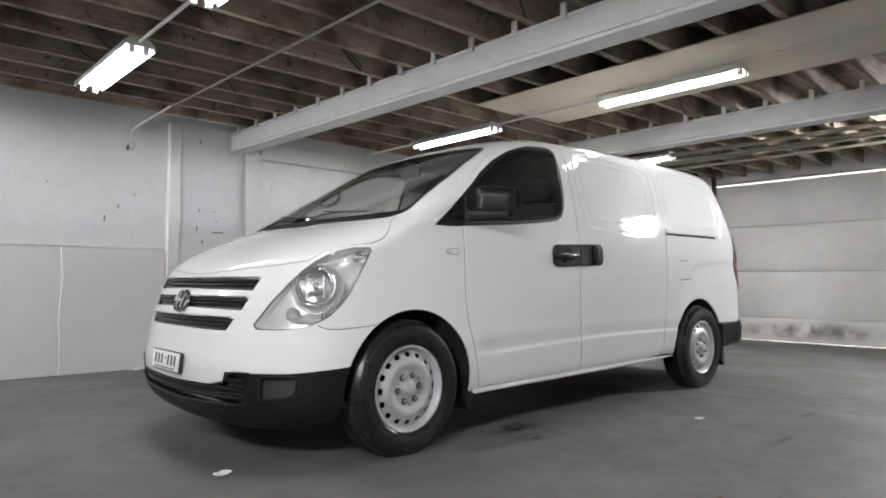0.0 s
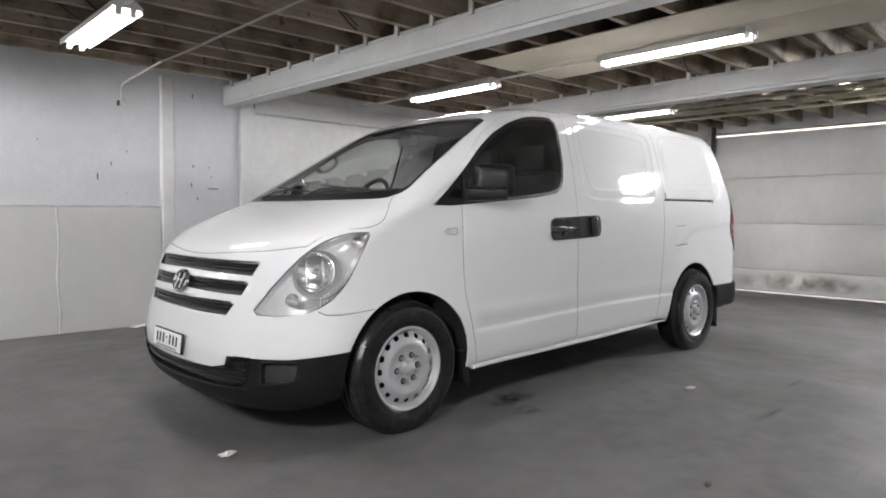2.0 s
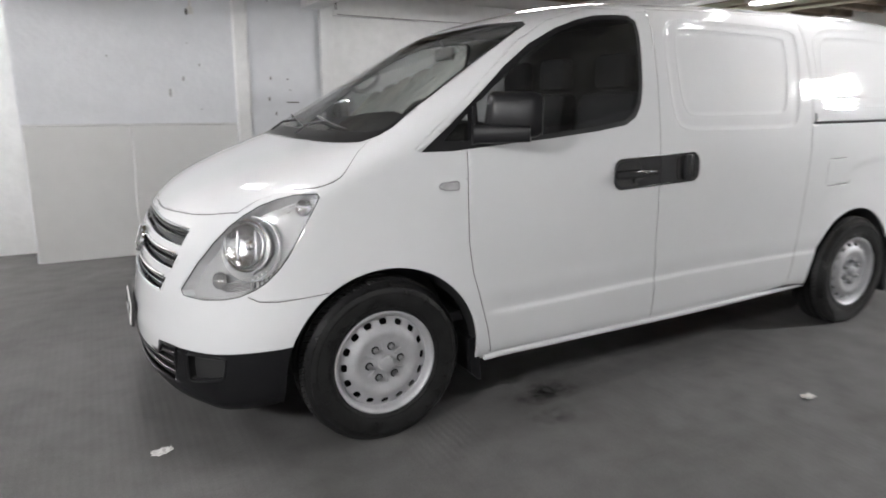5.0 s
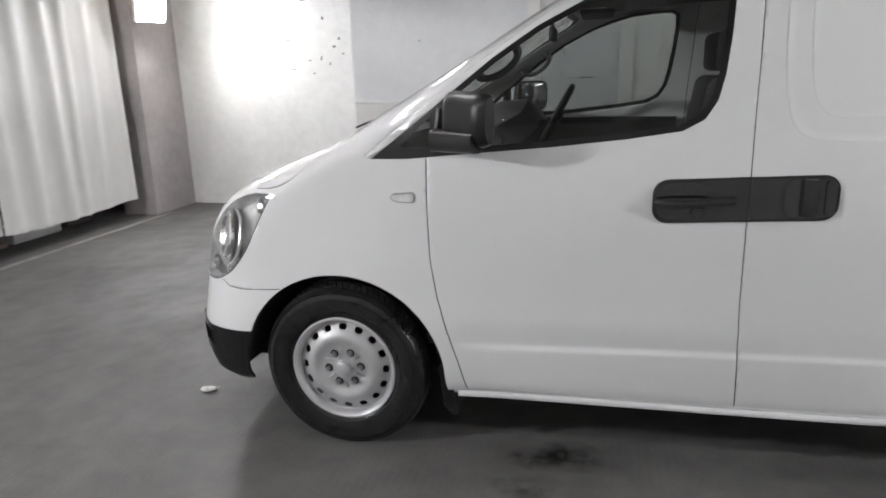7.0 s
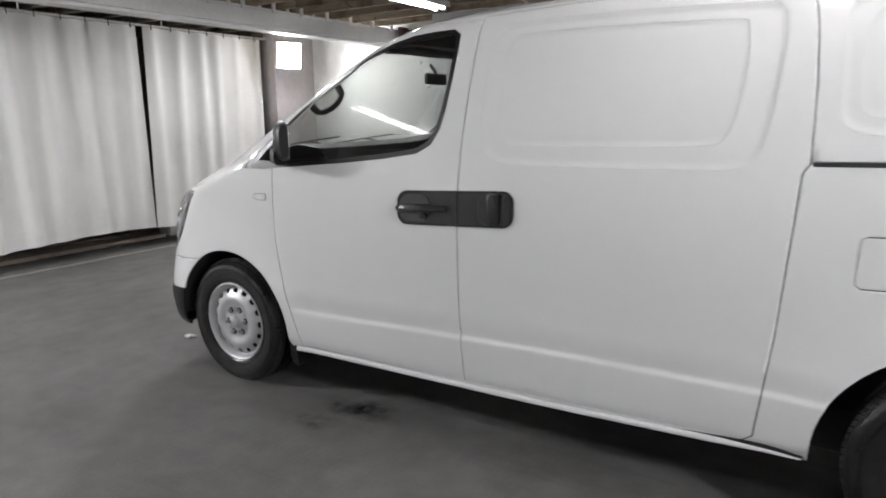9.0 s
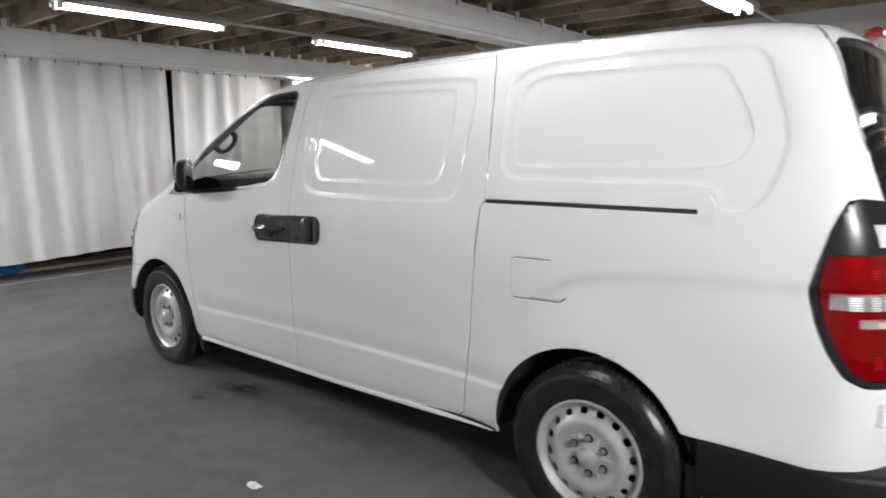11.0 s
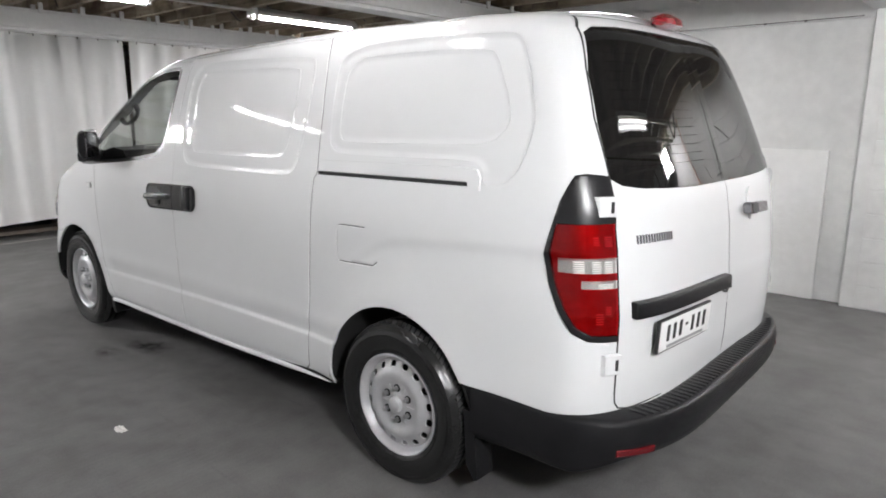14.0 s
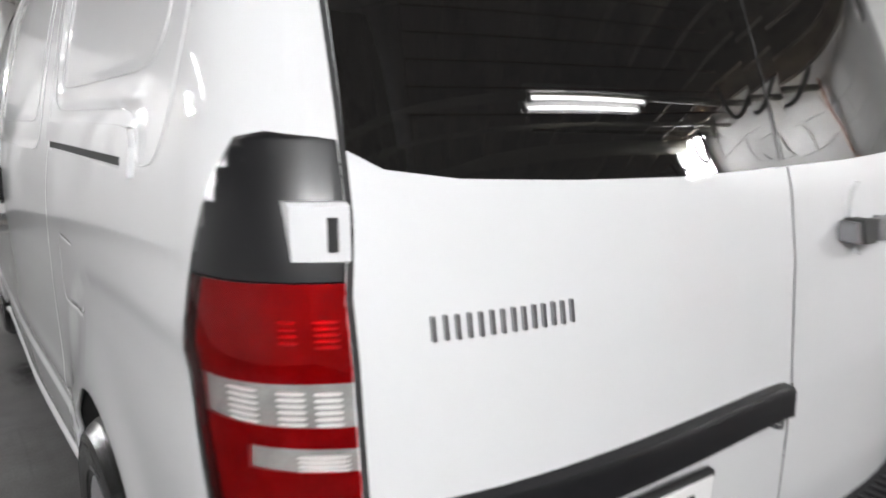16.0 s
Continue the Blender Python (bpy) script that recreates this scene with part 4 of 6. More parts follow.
    seam(bm, layer, SEAM, [(-0.50, 0.53), (-0.69, 0.530), (-0.732, 0.540), (-0.748, 0.562), (-0.7535, 0.60), (-0.7545, 0.80), (-0.754, 1.15), (-0.743, 1.24), (-0.738, 1.29), (-0.718, 1.50), (-0.68, 1.66), (-0.632, 1.80), (-0.58, 1.845), (0.05, 1.855)], (1, 2), rear, 0.0032)
    cut(bm, layer, RWINDOW, [(0.10, 1.814), (-0.45, 1.811), (-0.578, 1.804), (-0.626, 1.782), (-0.680, 1.645), (-0.7155, 1.48), (-0.7335, 1.305), (-0.70, 1.284), (-0.617, 1.271), (-0.45, 1.261), (-0.25, 1.253), (0.10, 1.250)], (1, 2), rear)
    # centre strips: the joint of the two rear doors lies just past the middle
    cut(bm, layer, RDOOR2, [(0.10, 1.250), (-0.055, 1.250), (-0.055, 0.53), (0.10, 0.53)], (1, 2), rear)
    cut(bm, layer, RSEAM, [(-0.055, 1.250), (-0.0605, 1.250), (-0.0605, 0.53), (-0.055, 0.53)], (1, 2), rear)
    cut(bm, layer, RPOST, [(0.10, 1.805), (-0.105, 1.805), (-0.105, 1.253), (0.10, 1.252)], (1, 2), rear)
    joint = lambda z: -float(np.interp(z, (0.64, 0.80, 1.15, 1.24, 1.29, 1.50), (0.752, 0.7545, 0.754, 0.743, 0.738, 0.718)))
    corner = lambda c: c.x > 3.7 and c.y < joint(c.z) - 0.0045
    cut(bm, layer, TAILBLACK, [(3.938, 1.318), (3.908, 1.24), (3.885, 1.14), (3.868, 1.065), (3.890, 0.97), (3.928, 0.885), (3.975, 0.815), (4.02, 0.788), (4.20, 0.772), (4.20, 1.262), (4.06, 1.300), (4.00, 1.318), (3.965, 1.324)], (0, 2), corner)
    cut(bm, layer, TAIL, [(3.905, 1.166), (3.898, 1.12), (3.889, 1.070), (3.908, 0.985), (3.945, 0.900), (3.988, 0.835), (4.03, 0.808), (4.20, 0.795), (4.20, 1.172)], (0, 2), corner)
    cut(bm, layer, QUARTERLIGHT, [(3.922, 1.012), (3.920, 1.060), (4.20, 1.064), (4.20, 1.012)], (0, 2), corner)
    cut(bm, layer, FLAP, [(3.994, 0.962), (3.992, 0.988), (4.20, 0.988), (4.20, 0.961)], (0, 2), corner)
    cut(bm, layer, RBUMPER, [(3.4, 0.1), (4.3, 0.1), (4.3, 0.518), (3.9, 0.518), (3.55, 0.522), (3.4, 0.522)], (0, 2), lambda c: c.x > 3.40)
    # fuel flap and wheel openings
    seam(bm, layer, SEAM, [(2.850, 1.047), (3.00, 1.050)], (0, 2), side, 0.0018)
    seam(bm, layer, SEAM, [(2.850, 1.047), (2.832, 1.040), (2.826, 1.022), (2.825, 0.912), (2.830, 0.895), (2.844, 0.888)], (0, 2), side, 0.0008)
    seam(bm, layer, SEAM, [(2.844, 0.888), (3.045, 0.894), (3.071, 0.912)], (0, 2), side, 0.0022)
    cut(bm, layer, HOLE, arch(0.005, 0.405, w=1.03), (0, 2), side)
    cut(bm, layer, HOLE, arch(3.165, 0.412), (0, 2), side)
    return bm, layer


def region_mesh(bm, layer, ids, mirror, flip=False, push=0.0, far_ids=None):
    """A new bmesh of the faces of some regions; mirrored over the centre line, or on the far side alone."""
    out = bmesh.new()
    seen = {}

    def vert(v, s):
        k = (v.index, s)
        if k not in seen:
            co = v.co - v.normal * push
            seen[k] = out.verts.new(co if s > 0 else far_side(*co))
        return seen[k]
    for f in bm.faces:
        for s in ((1, -1) if mirror else ((-1,) if flip else (1,))):
            if f[layer] in (ids if s > 0 or far_ids is None else far_ids):
                vs = [vert(v, s) for v in f.verts]
                try:
                    out.faces.new(vs[::-1] if s < 0 else vs)
                except ValueError:
                    pass
    if mirror:
        bmesh.ops.remove_doubles(out, verts=[v for v in out.verts if abs(v.co.y) < 0.002], dist=0.003)
    return out




def islands(bm):
    """Splits a bmesh into its loose pieces."""
    left = set(bm.faces)
    out = []
    while left:
        f0 = left.pop()
        todo, got = [f0], [f0]
        while todo:
            f = todo.pop()
            for v in f.verts:
                for g in v.link_faces:
                    if g in left:
                        left.remove(g)
                        todo.append(g)
                        got.append(g)
        b2, seen = bmesh.new(), {}
        for f in got:
            vs = []
            for v in f.verts:
                if v not in seen:
                    seen[v] = b2.verts.new(v.co)
                vs.append(seen[v])
            b2.faces.new(vs)
        out.append(b2)
    bm.free()
    return out


def skirt(bm, layer, ids, flip, depth):
    """The walls of a pocket behind a region: from its rim inwards, and its floor."""
    out = bmesh.new()
    seen = {}

    def vert(v, d):
        k = (v.index, d)
        if k not in seen:
            co = v.co - v.normal * d
            seen[k] = out.verts.new(far_side(*co) if flip else co)
        return seen[k]
    for f in bm.faces:
        if f[layer] in ids:
            out.faces.new([vert(v, depth) for v in f.verts])
            for e in f.edges:
                if any(g[layer] not in ids for g in e.link_faces):
                    a, b = e.verts
                    out.faces.new((vert(a, 0.0), vert(b, 0.0), vert(b, depth), vert(a, depth)))
    return out


def side_y(x, z):
    """The skin's y on the left side."""
    zn = z - roof_lift(x) * step01(1.15, 1.75, z)
    return -(spline(CONTOURS, 6, zn) + side_relief(x, zn)) * (1 - taper(x))


def front_x(y, z):
    xf, af, nf, w = (spline(CONTOURS, c, z) for c in (1, 2, 3, 6))
    return xf + af * (1 - max(0.0, 1 - min(1, abs(y) / w) ** nf) ** (1 / nf))


def rear_x(y, z):
    xr, ar, w = (spline(CONTOURS, c, z) for c in (4, 5, 6))
    if y < 0:
        y /= 1 - taper(4)
    x = xr - ar * (1 - max(0.0, 1 - min(1, abs(y) / w) ** 3.0) ** (1 / 3.0))
    return x + 0.05 * step01(0.0, 0.75, y)


def slab(bm, rows, closed=False):
    """A solid skin over rows of points."""
    grid = [[bm.verts.new(p) for p in r] for r in rows]
    for r0, r1 in zip(grid, grid[1:] + ([grid[0]] if closed else [])):
        for k in range(len(r0) - 1):
            bm.faces.new((r0[k], r0[k + 1], r1[k + 1], r1[k]))
    if closed:
        bm.faces.new([r[0] for r in grid][::-1])
        bm.faces.new([r[-1] for r in grid])
    return grid


def bar_along(face, y0, y1, z0, z1, out, depth, n=24, bow=0.0):
    """A bar across the front or the rear that follows the body's face: 'out' metres proud of it, and that deep."""
    bm = bmesh.new()
    sgn = -1 if face is front_x else 1
    secs = []
    for dz, dx in ((z0, out - depth), (z0, out - 0.003), (z0 + 0.003, out), (z1 - 0.003, out), (z1, out - 0.003), (z1, out - depth)):
        row = []
        for k in range(n + 1):
            y = y0 + (y1 - y0) * k / n
            row.append((face(y, (z0 + z1) / 2) + sgn * dx, y, dz + bow * (1 - (2 * k / n - 1) ** 2)))
        secs.append(row)
    slab(bm, secs, closed=True)
    return bm


def patch(poly, place, out, depth):
    """A solid plate whose outline is a polygon laid on a surface: place(u, v, offset) gives the point."""
    bm = bmesh.new()
    t = [bm.verts.new(place(u, v, out)) for u, v in poly]
    b = [bm.verts.new(place(u, v, out - depth)) for u, v in poly]
    bm.faces.new(t)
    bm.faces.new(b[::-1])
    for i in range(len(poly)):
        j = (i + 1) % len(poly)
        bm.faces.new((t[i], b[i], b[j], t[j]))
    return bm


def mirrored(bm):
    c = bm.copy()
    for v in c.verts:
        v.co = far_side(*v.co)
    bmesh.ops.reverse_faces(c, faces=c.faces[:])
    return c


on_side = lambda x, z, o: (x, side_y(x, z) - o, z)
on_rear = lambda y, z, o: (rear_x(y, z) + o, y, z)
on_front = lambda y, z, o: (front_x(y, z) - o, y, z)

# ---- the van ----
van = empty("delivery_van", "white delivery van with steel wheels and black bumpers", "van", at=(0, VAN_Y, 0))
skin, layer = body_half()
bmesh.ops.recalc_face_normals(skin, faces=skin.faces[:])
skin.normal_update()
if sum(f.normal.y for f in skin.faces if f.calc_center_median().y < -0.8) > 0:
    bmesh.ops.reverse_faces(skin, faces=skin.faces[:])
    skin.normal_update()
skin.verts.index_update()


def RM(ids, mirror=True, flip=False, push=0.0, far_ids=None):
    return region_mesh(skin, layer, ids, mirror, flip, push, far_ids)


def shell(name, ids, material, parent, label="", mirror=True, flip=False, push=0.0, thick=0.0):
    ob = part(name, RM(ids, mirror, flip, push), material, parent, label, smooth="keep")
    if thick:
        m = ob.modifiers.new("thickness", "SOLIDIFY")
        m.thickness, m.offset = thick, -1
    return ob


body = shell("body", (SKIN,), M_PAINT, van, "glossy white painted bodywork", thick=0.012)
for piece in islands(RM((SEAM,), push=0.0012)):
    part("panel_gap", piece, M_GAP, body, smooth="keep")
shell("bonnet", (HOOD,), M_PAINT, van, thick=0.008)
shell("windscreen", (SCREEN,), M_SCREEN, van, "smeared laminated windscreen").visible_shadow = False
shell("window_border", (BLACKTRIM,), M_GLOSSBLACK, body, push=0.001)
bumper = shell("front_bumper", (BUMPER,), M_BLACK, van, "black textured plastic lower bumper", push=-0.004, thick=0.01)
shell("intake_backing", (LOWGRILLE,), M_SEAL, bumper, push=0.035)
grille = empty("grille", "", "")
grille.parent = van
shell("grille_backing", (GRILLE,), M_SEAL, grille, push=0.03)
rear_door = part("rear_door", RM((RDOOR, RDOOR2, RSEAM), far_ids=(RDOOR2,)), M_PAINT, van, smooth="keep")
rear_door_right = part("rear_door", RM((), far_ids=(RDOOR,)), M_PAINT, van, smooth="keep")
part("panel_gap", RM((), far_ids=(RSEAM,), push=0.006), M_GAP, rear_door, smooth="keep")
part("rear_window", RM((RWINDOW, RPOST), far_ids=(), push=0.003), M_RGLASS, rear_door, "dark tinted rear glass", smooth="keep")
part("rear_window", RM((), far_ids=(RWINDOW,), push=0.003), M_RGLASS, rear_door_right, "dark tinted rear glass", smooth="keep")
part("window_post", RM((), far_ids=(RPOST,), push=0.003), M_RGLASS, rear_door_right, smooth="keep")
for far in (False, True):
    d = shell("front_door", (DOOR,), M_PAINT, van, mirror=False, flip=far, thick=0.012)
    shell("door_window", (WINDOW,), M_GLASS, d, mirror=False, flip=far, push=0.004).visible_shadow = False
    shell("quarter_window", (RBLACK,), M_GLASS, d, mirror=False, flip=far, push=0.004).visible_shadow = False
    sd = shell("sliding_door", (SLIDER,), M_PAINT, van, mirror=False, flip=far, thick=0.012)
    for outline, who in zip(PRESSINGS, (sd, sd, body, body)):
        bm = bmesh.new()
        tube(bm, [(x, side_y(x, z) - 0.0003, z) for x, z in list(outline[0][0]) + list(outline[0][0][:1])], 0.0013, 6, caps=False)
        part("pressed_edge", mirrored(bm) if far else bm, M_PAINT, who)
    hl = shell("headlamp", (LAMP,), M_LENS, van, "clear headlamp with silver reflector", mirror=False, flip=far)
    hl.visible_shadow = False
    part("housing", skirt(skin, layer, (LAMP,), far, 0.05), M_LAMPBODY, hl)
    part("fog_pocket", skirt(skin, layer, (FOG,), far, 0.028), M_SEAL, bumper)
    tl = shell("tail_lamp", (TAIL,), M_RED, van, "red tail lamp lens with clear bands", mirror=False, flip=far, push=-0.008)
    shell("lamp_bowl", (TAIL, QUARTERLIGHT, FLAP), M_TAILBACK, tl, mirror=False, flip=far, push=0.004)
    shell("surround", (TAILBLACK,), M_GLOSSBLACK, tl, mirror=False, flip=far, push=-0.005, thick=0.012)
    shell("clear_band", (QUARTERLIGHT,), M_LENS, tl, mirror=False, flip=far, push=-0.008)
    shell("clear_band", (FLAP,), M_LENS, tl, mirror=False, flip=far, push=-0.008)
    shell("bumper_corner", (RBUMPER,), M_BLACK, van, mirror=False, flip=far, push=0.014, thick=0.01)
skin.free()

# inner side of the headlamps
for s in (1, -1):
    hl = [o for o in van.children if o.name.startswith("headlamp")][0 if s == 1 else 1]
    for (x, z, r, name, mt) in ((-0.525, 0.855, 0.078, "reflector", M_PROJECTOR), (-0.612, 0.722, 0.030, "side_reflector", M_BOWL)):
        y = side_y(-0.1, z) + 0.03
        # seat the bowl behind the lens
        yy = -spline(CONTOURS, 6, z) * (1 - max(0, 1 - (x - spline(CONTOURS, 1, z)) / spline(CONTOURS, 2, z)) ** spline(CONTOURS, 3, z)) ** (1 / spline(CONTOURS, 3, z))
        n = Vector((-0.72, -0.66, 0.18)).normalized()
        c = Vector((x, yy, z)) - n * (0.025 if r > 0.05 else 0.022)
        bm = bmesh.new()
        lathe(bm, [(0.001, 0.020), (r * 0.42, 0.016), (r * 0.80, 0.004), (r * 0.95, -0.006), (r, -0.010), (r * 1.06, -0.008), (r * 1.06, 0.0)], 32)
        rot = Vector((0, -1, 0)).rotation_difference(n).to_matrix().to_4x4()
        bmesh.ops.transform(bm, matrix=Matrix.Translation(c) @ rot, verts=bm.verts)
        part(name, bm if s == 1 else mirrored(bm), mt, hl)
        if r > 0.05:
            bm = bmesh.new()
            lathe(bm, [(0.001, -0.010), (0.007, -0.008), (0.009, 0.000), (0.009, 0.014), (0.018, 0.018)], 16)
            bmesh.ops.transform(bm, matrix=Matrix.Translation(c) @ rot, verts=bm.verts)
            part("bulb", bm if s == 1 else mirrored(bm), M_CHROME, hl)
            for u in (-0.5, 0.5):
                bm = bmesh.new()
                box(bm, u * r - 0.003, u * r + 0.003, 0.000, 0.016, -r * 0.75, r * 0.75, bevel=0.002)
                bmesh.ops.transform(bm, matrix=Matrix.Translation(c) @ rot, verts=bm.verts)
                part("reflector_rib", bm if s == 1 else mirrored(bm), M_LAMPBODY, hl)
            bm = bmesh.new()
            lathe(bm, [(r * 1.10, -0.004), (r * 1.18, -0.009), (r * 1.26, -0.006), (r * 1.28, 0.006)], 36)
            bmesh.ops.transform(bm, matrix=Matrix.Translation(c) @ rot, verts=bm.verts)
            part("bezel", bm if s == 1 else mirrored(bm), M_LAMPMETAL, hl)
    def lamp_skin(x, z):
        f, a, nn, w = (spline(CONTOURS, c, z) for c in (1, 2, 3, 6))
        return -w * (1 - max(0, 1 - (x - f) / a) ** nn) ** (1 / nn)
    for x, z, r, name, mt, back in ((-0.515, 0.845, 0.118, "outer_bowl", M_LAMPBODY, 0.036), (-0.322, 0.992, 0.030, "upper_reflector", M_PROJECTOR, 0.024)):
        n = Vector((-0.66, -0.70, 0.26)).normalized()
        bm = bmesh.new()
        lathe(bm, [(r * 0.66, 0.020), (r * 0.80, 0.012), (r * 0.93, 0.000), (r, -0.006), (r * 1.04, -0.003), (r * 1.05, 0.006)] if r > 0.05 else [(0.001, 0.014), (r * 0.6, 0.010), (r, -0.003), (r * 1.1, 0.0)], 40)
        bmesh.ops.transform(bm, matrix=Matrix.Translation(Vector((x, lamp_skin(x, z), z)) - n * back) @ Vector((0, -1, 0)).rotation_difference(n).to_matrix().to_4x4(), verts=bm.verts)
        part(name, bm if s == 1 else mirrored(bm), mt, hl)
    for k in range(5):
        x = -0.500 + 0.016 * k
        z = 0.712 + 0.010 * k
        bm = bmesh.new()
        tube(bm, [(x, lamp_skin(x, z) + 0.018, z - 0.022), (x + 0.003, lamp_skin(x + 0.003, z) + 0.016, z + 0.020)], 0.0045, 6)
        part("lens_rib", bm if s == 1 else mirrored(bm), M_CLEARLENS, hl)
    # indicator box along the lamp's foot
    bm = bmesh.new()
    rows = []
    for k in range(9):
        x, z = -0.600 + 0.017 * k, 0.688 + 0.0035 * k
        f, a, nn, w = (spline(CONTOURS, c, z) for c in (1, 2, 3, 6))
        yy = -w * (1 - max(0, 1 - (x - f) / a) ** nn) ** (1 / nn)
        h = 0.020 * (1 - abs(k / 4 - 1) ** 3) + 0.003
        rows.append([(x, yy + 0.028 + 0.012 * (math.cos(u) < 0), z + h * math.sin(u)) for u in [2 * math.pi * j / 12 for j in range(13)]])
    slab(bm, rows)
    part("indicator_lens", bm if s == 1 else mirrored(bm), M_BOWL, hl)

# grille: slats, rims and badge
for z0, z1, ya in ((0.838, 0.889, 0.585), (0.744, 0.796, 0.555), (0.645, 0.698, 0.490)):
    h = z1 - z0
    for k in (0.30, 0.66):
        part("slat", bar_along(front_x, -ya, ya, z0 + h * k - 0.004, z0 + h * k + 0.005, -0.005, 0.02, 30), M_HANDLE, grille)
    part("chrome_strip", bar_along(front_x, -ya - 0.006, ya + 0.006, z1 - 0.004, z1 + 0.004, 0.007, 0.014, 30), M_CHROME, grille)
part("chrome_strip", bar_along(front_x, -0.485, 0.485, 0.634, 0.641, 0.004, 0.012, 30), M_CHROME, grille)
bx = front_x(0, 0.768)
lean = math.atan2(front_x(0, 0.80) - front_x(0, 0.74), 0.06)
bm = bmesh.new()
lathe(bm, [(0.064, 0.0), (0.070, -0.007), (0.078, -0.010), (0.086, -0.005), (0.088, 0.006), (0.078, 0.012)], 44)
for v in bm.verts:
    v.co.z *= 0.72
place = Matrix.Translation((bx - 0.014, 0, 0.768)) @ Matrix.Rotation(lean, 4, "Y") @ Matrix.Rotation(radians(-90), 4, "Z")
bmesh.ops.transform(bm, matrix=place, verts=bm.verts)
badge = part("badge", bm, M_CHROME, grille, "oval chrome maker's badge")
bm = bmesh.new()
lathe(bm, [(0.001, 0.004), (0.076, 0.004), (0.076, 0.012)], 44)
for v in bm.verts:
    v.co.z *= 0.72
bmesh.ops.transform(bm, matrix=place, verts=bm.verts)
part("badge_ground", bm, M_GLOSSBLACK, badge)
for pts in (((-0.038, -0.046), (-0.020, 0.046)), ((0.020, -0.046), (0.038, 0.046)), ((-0.029, -0.010), (0.029, 0.010))):
    bm = bmesh.new()
    tube(bm, [(u, -0.003, v * 0.85) for u, v in pts], 0.0088, 8)
    bmesh.ops.transform(bm, matrix=place, verts=bm.verts)
    part("badge_bar", bm, M_CHROME, badge)

# lower intake bars and fog lamp pockets
for z, w in ((0.412, 0.625), (0.372, 0.618), (0.330, 0.610)):
    part("intake_bar", bar_along(front_x, -w, w, z - 0.008, z + 0.008, -0.002, 0.03, 30), M_GLOSSBLACK, bumper)
part("lip", bar_along(front_x, -0.66, 0.66, 0.268, 0.290, 0.014, 0.05, 30), M_BLACK, bumper)
for s in (1, -1):
    bm = bmesh.new()
    tube(bm, [on_front(s * y, z, 0.006) for y, z in FOG_OUT + FOG_OUT[:1]], 0.0055, 8, caps=False)
    part("pocket_rim", bm, M_GLOSSBLACK, bumper)
    bm = bmesh.new()
    tube(bm, [on_front(s * y, z, 0.005) for y, z in ((-0.575, 0.448), (-0.66, 0.450), (-0.645, 0.38), (-0.637, 0.325), (-0.60, 0.300))], 0.006, 8)
    part("intake_rim", bm, M_BLACK, bumper)

# number plates: writing as plain bars
def plate(face, yc, z0, w, h, tilt, n):
    sgn = -1 if face is front_x else 1
    xs = face(yc, z0 + h / 2) + sgn * (0.012 if sgn < 0 else 0.022)
    yaw = math.atan2(face(yc + 0.15, z0 + h / 2) - face(yc - 0.15, z0 + h / 2), 0.30)
    e = new("number_plate")
    e.parent = van
    e.matrix_local = pose(xs, yc, z0 + h / 2, 0, tilt * sgn, -math.degrees(yaw))
    part("frame", bbox(-0.007, 0.007, -w / 2 - 0.006, w / 2 + 0.006, -h / 2 - 0.006, h / 2 + 0.006, bevel=0.003), M_SEAL, e)
    a, b = (-0.0095, -0.004) if sgn < 0 else (0.004, 0.0095)
    part("plate_face", bbox(a, b, -w / 2, w / 2, -h / 2, h / 2, bevel=0.001), M_PLATE, e, "white plate with dark character bars")
    a, b = (-0.0115, -0.0098) if sgn < 0 else (0.0098, 0.0115)
    for k in range(n):
        y = (-0.5 + (k + 0.5) / n) * w * 0.84
        if k == 3:
            part("character_bar", bbox(a, b, y - 0.008, y + 0.0065, -0.004 + 0.012, 0.006 + 0.012), M_SEAL, e, smooth=False)
        else:
            part("character_bar", bbox(a, b, y - 0.0085, y + 0.0085, -h * 0.20, h * 0.34), M_SEAL, e, smooth=False)
    part("caption_bar", bbox(a, b, -w * 0.36, w * 0.36, -h * 0.44, -h * 0.34), M_GREYINK, e, smooth=False)


plate(front_x, 0.0, 0.415, 0.366, 0.092, -6, 7)

# wipers and cowl
for y0, y1 in ((-0.55, -0.02), (-0.02, 0.52)):
    w = new("wiper")
    w.parent = van
    pts = []
    for k in range(9):
        y = y0 + (y1 - y0) * k / 8
        z = 1.252 + 0.045 * k / 8
        pts.append((front_x(y, z) - 0.016, y, z + 0.004))
    bm = bmesh.new()
    tube(bm, pts, 0.0045, 6)
    part("blade", bm, M_SEAL, w)
    bm = bmesh.new()
    tube(bm, [(front_x(y1, 1.222) - 0.012, y1 + 0.02, 1.222), (front_x(y1, 1.25) - 0.03, (y0 + y1) / 2 + 0.15, 1.268), pts[4]], 0.006, 6)
    part("arm", bm, M_SEAL, w)

# door mirrors: a shell turned towards the driver on a broad foot
MIR_U, MIR_N = Vector((0.75, -0.66, 0)), Vector((0.66, 0.75, 0))
MIR_BASE = Vector((0.452, -0.905, 0))


def mirror_at(u, n, z):
    return tuple(MIR_BASE + MIR_U * u + MIR_N * n + Vector((0, 0, z)))


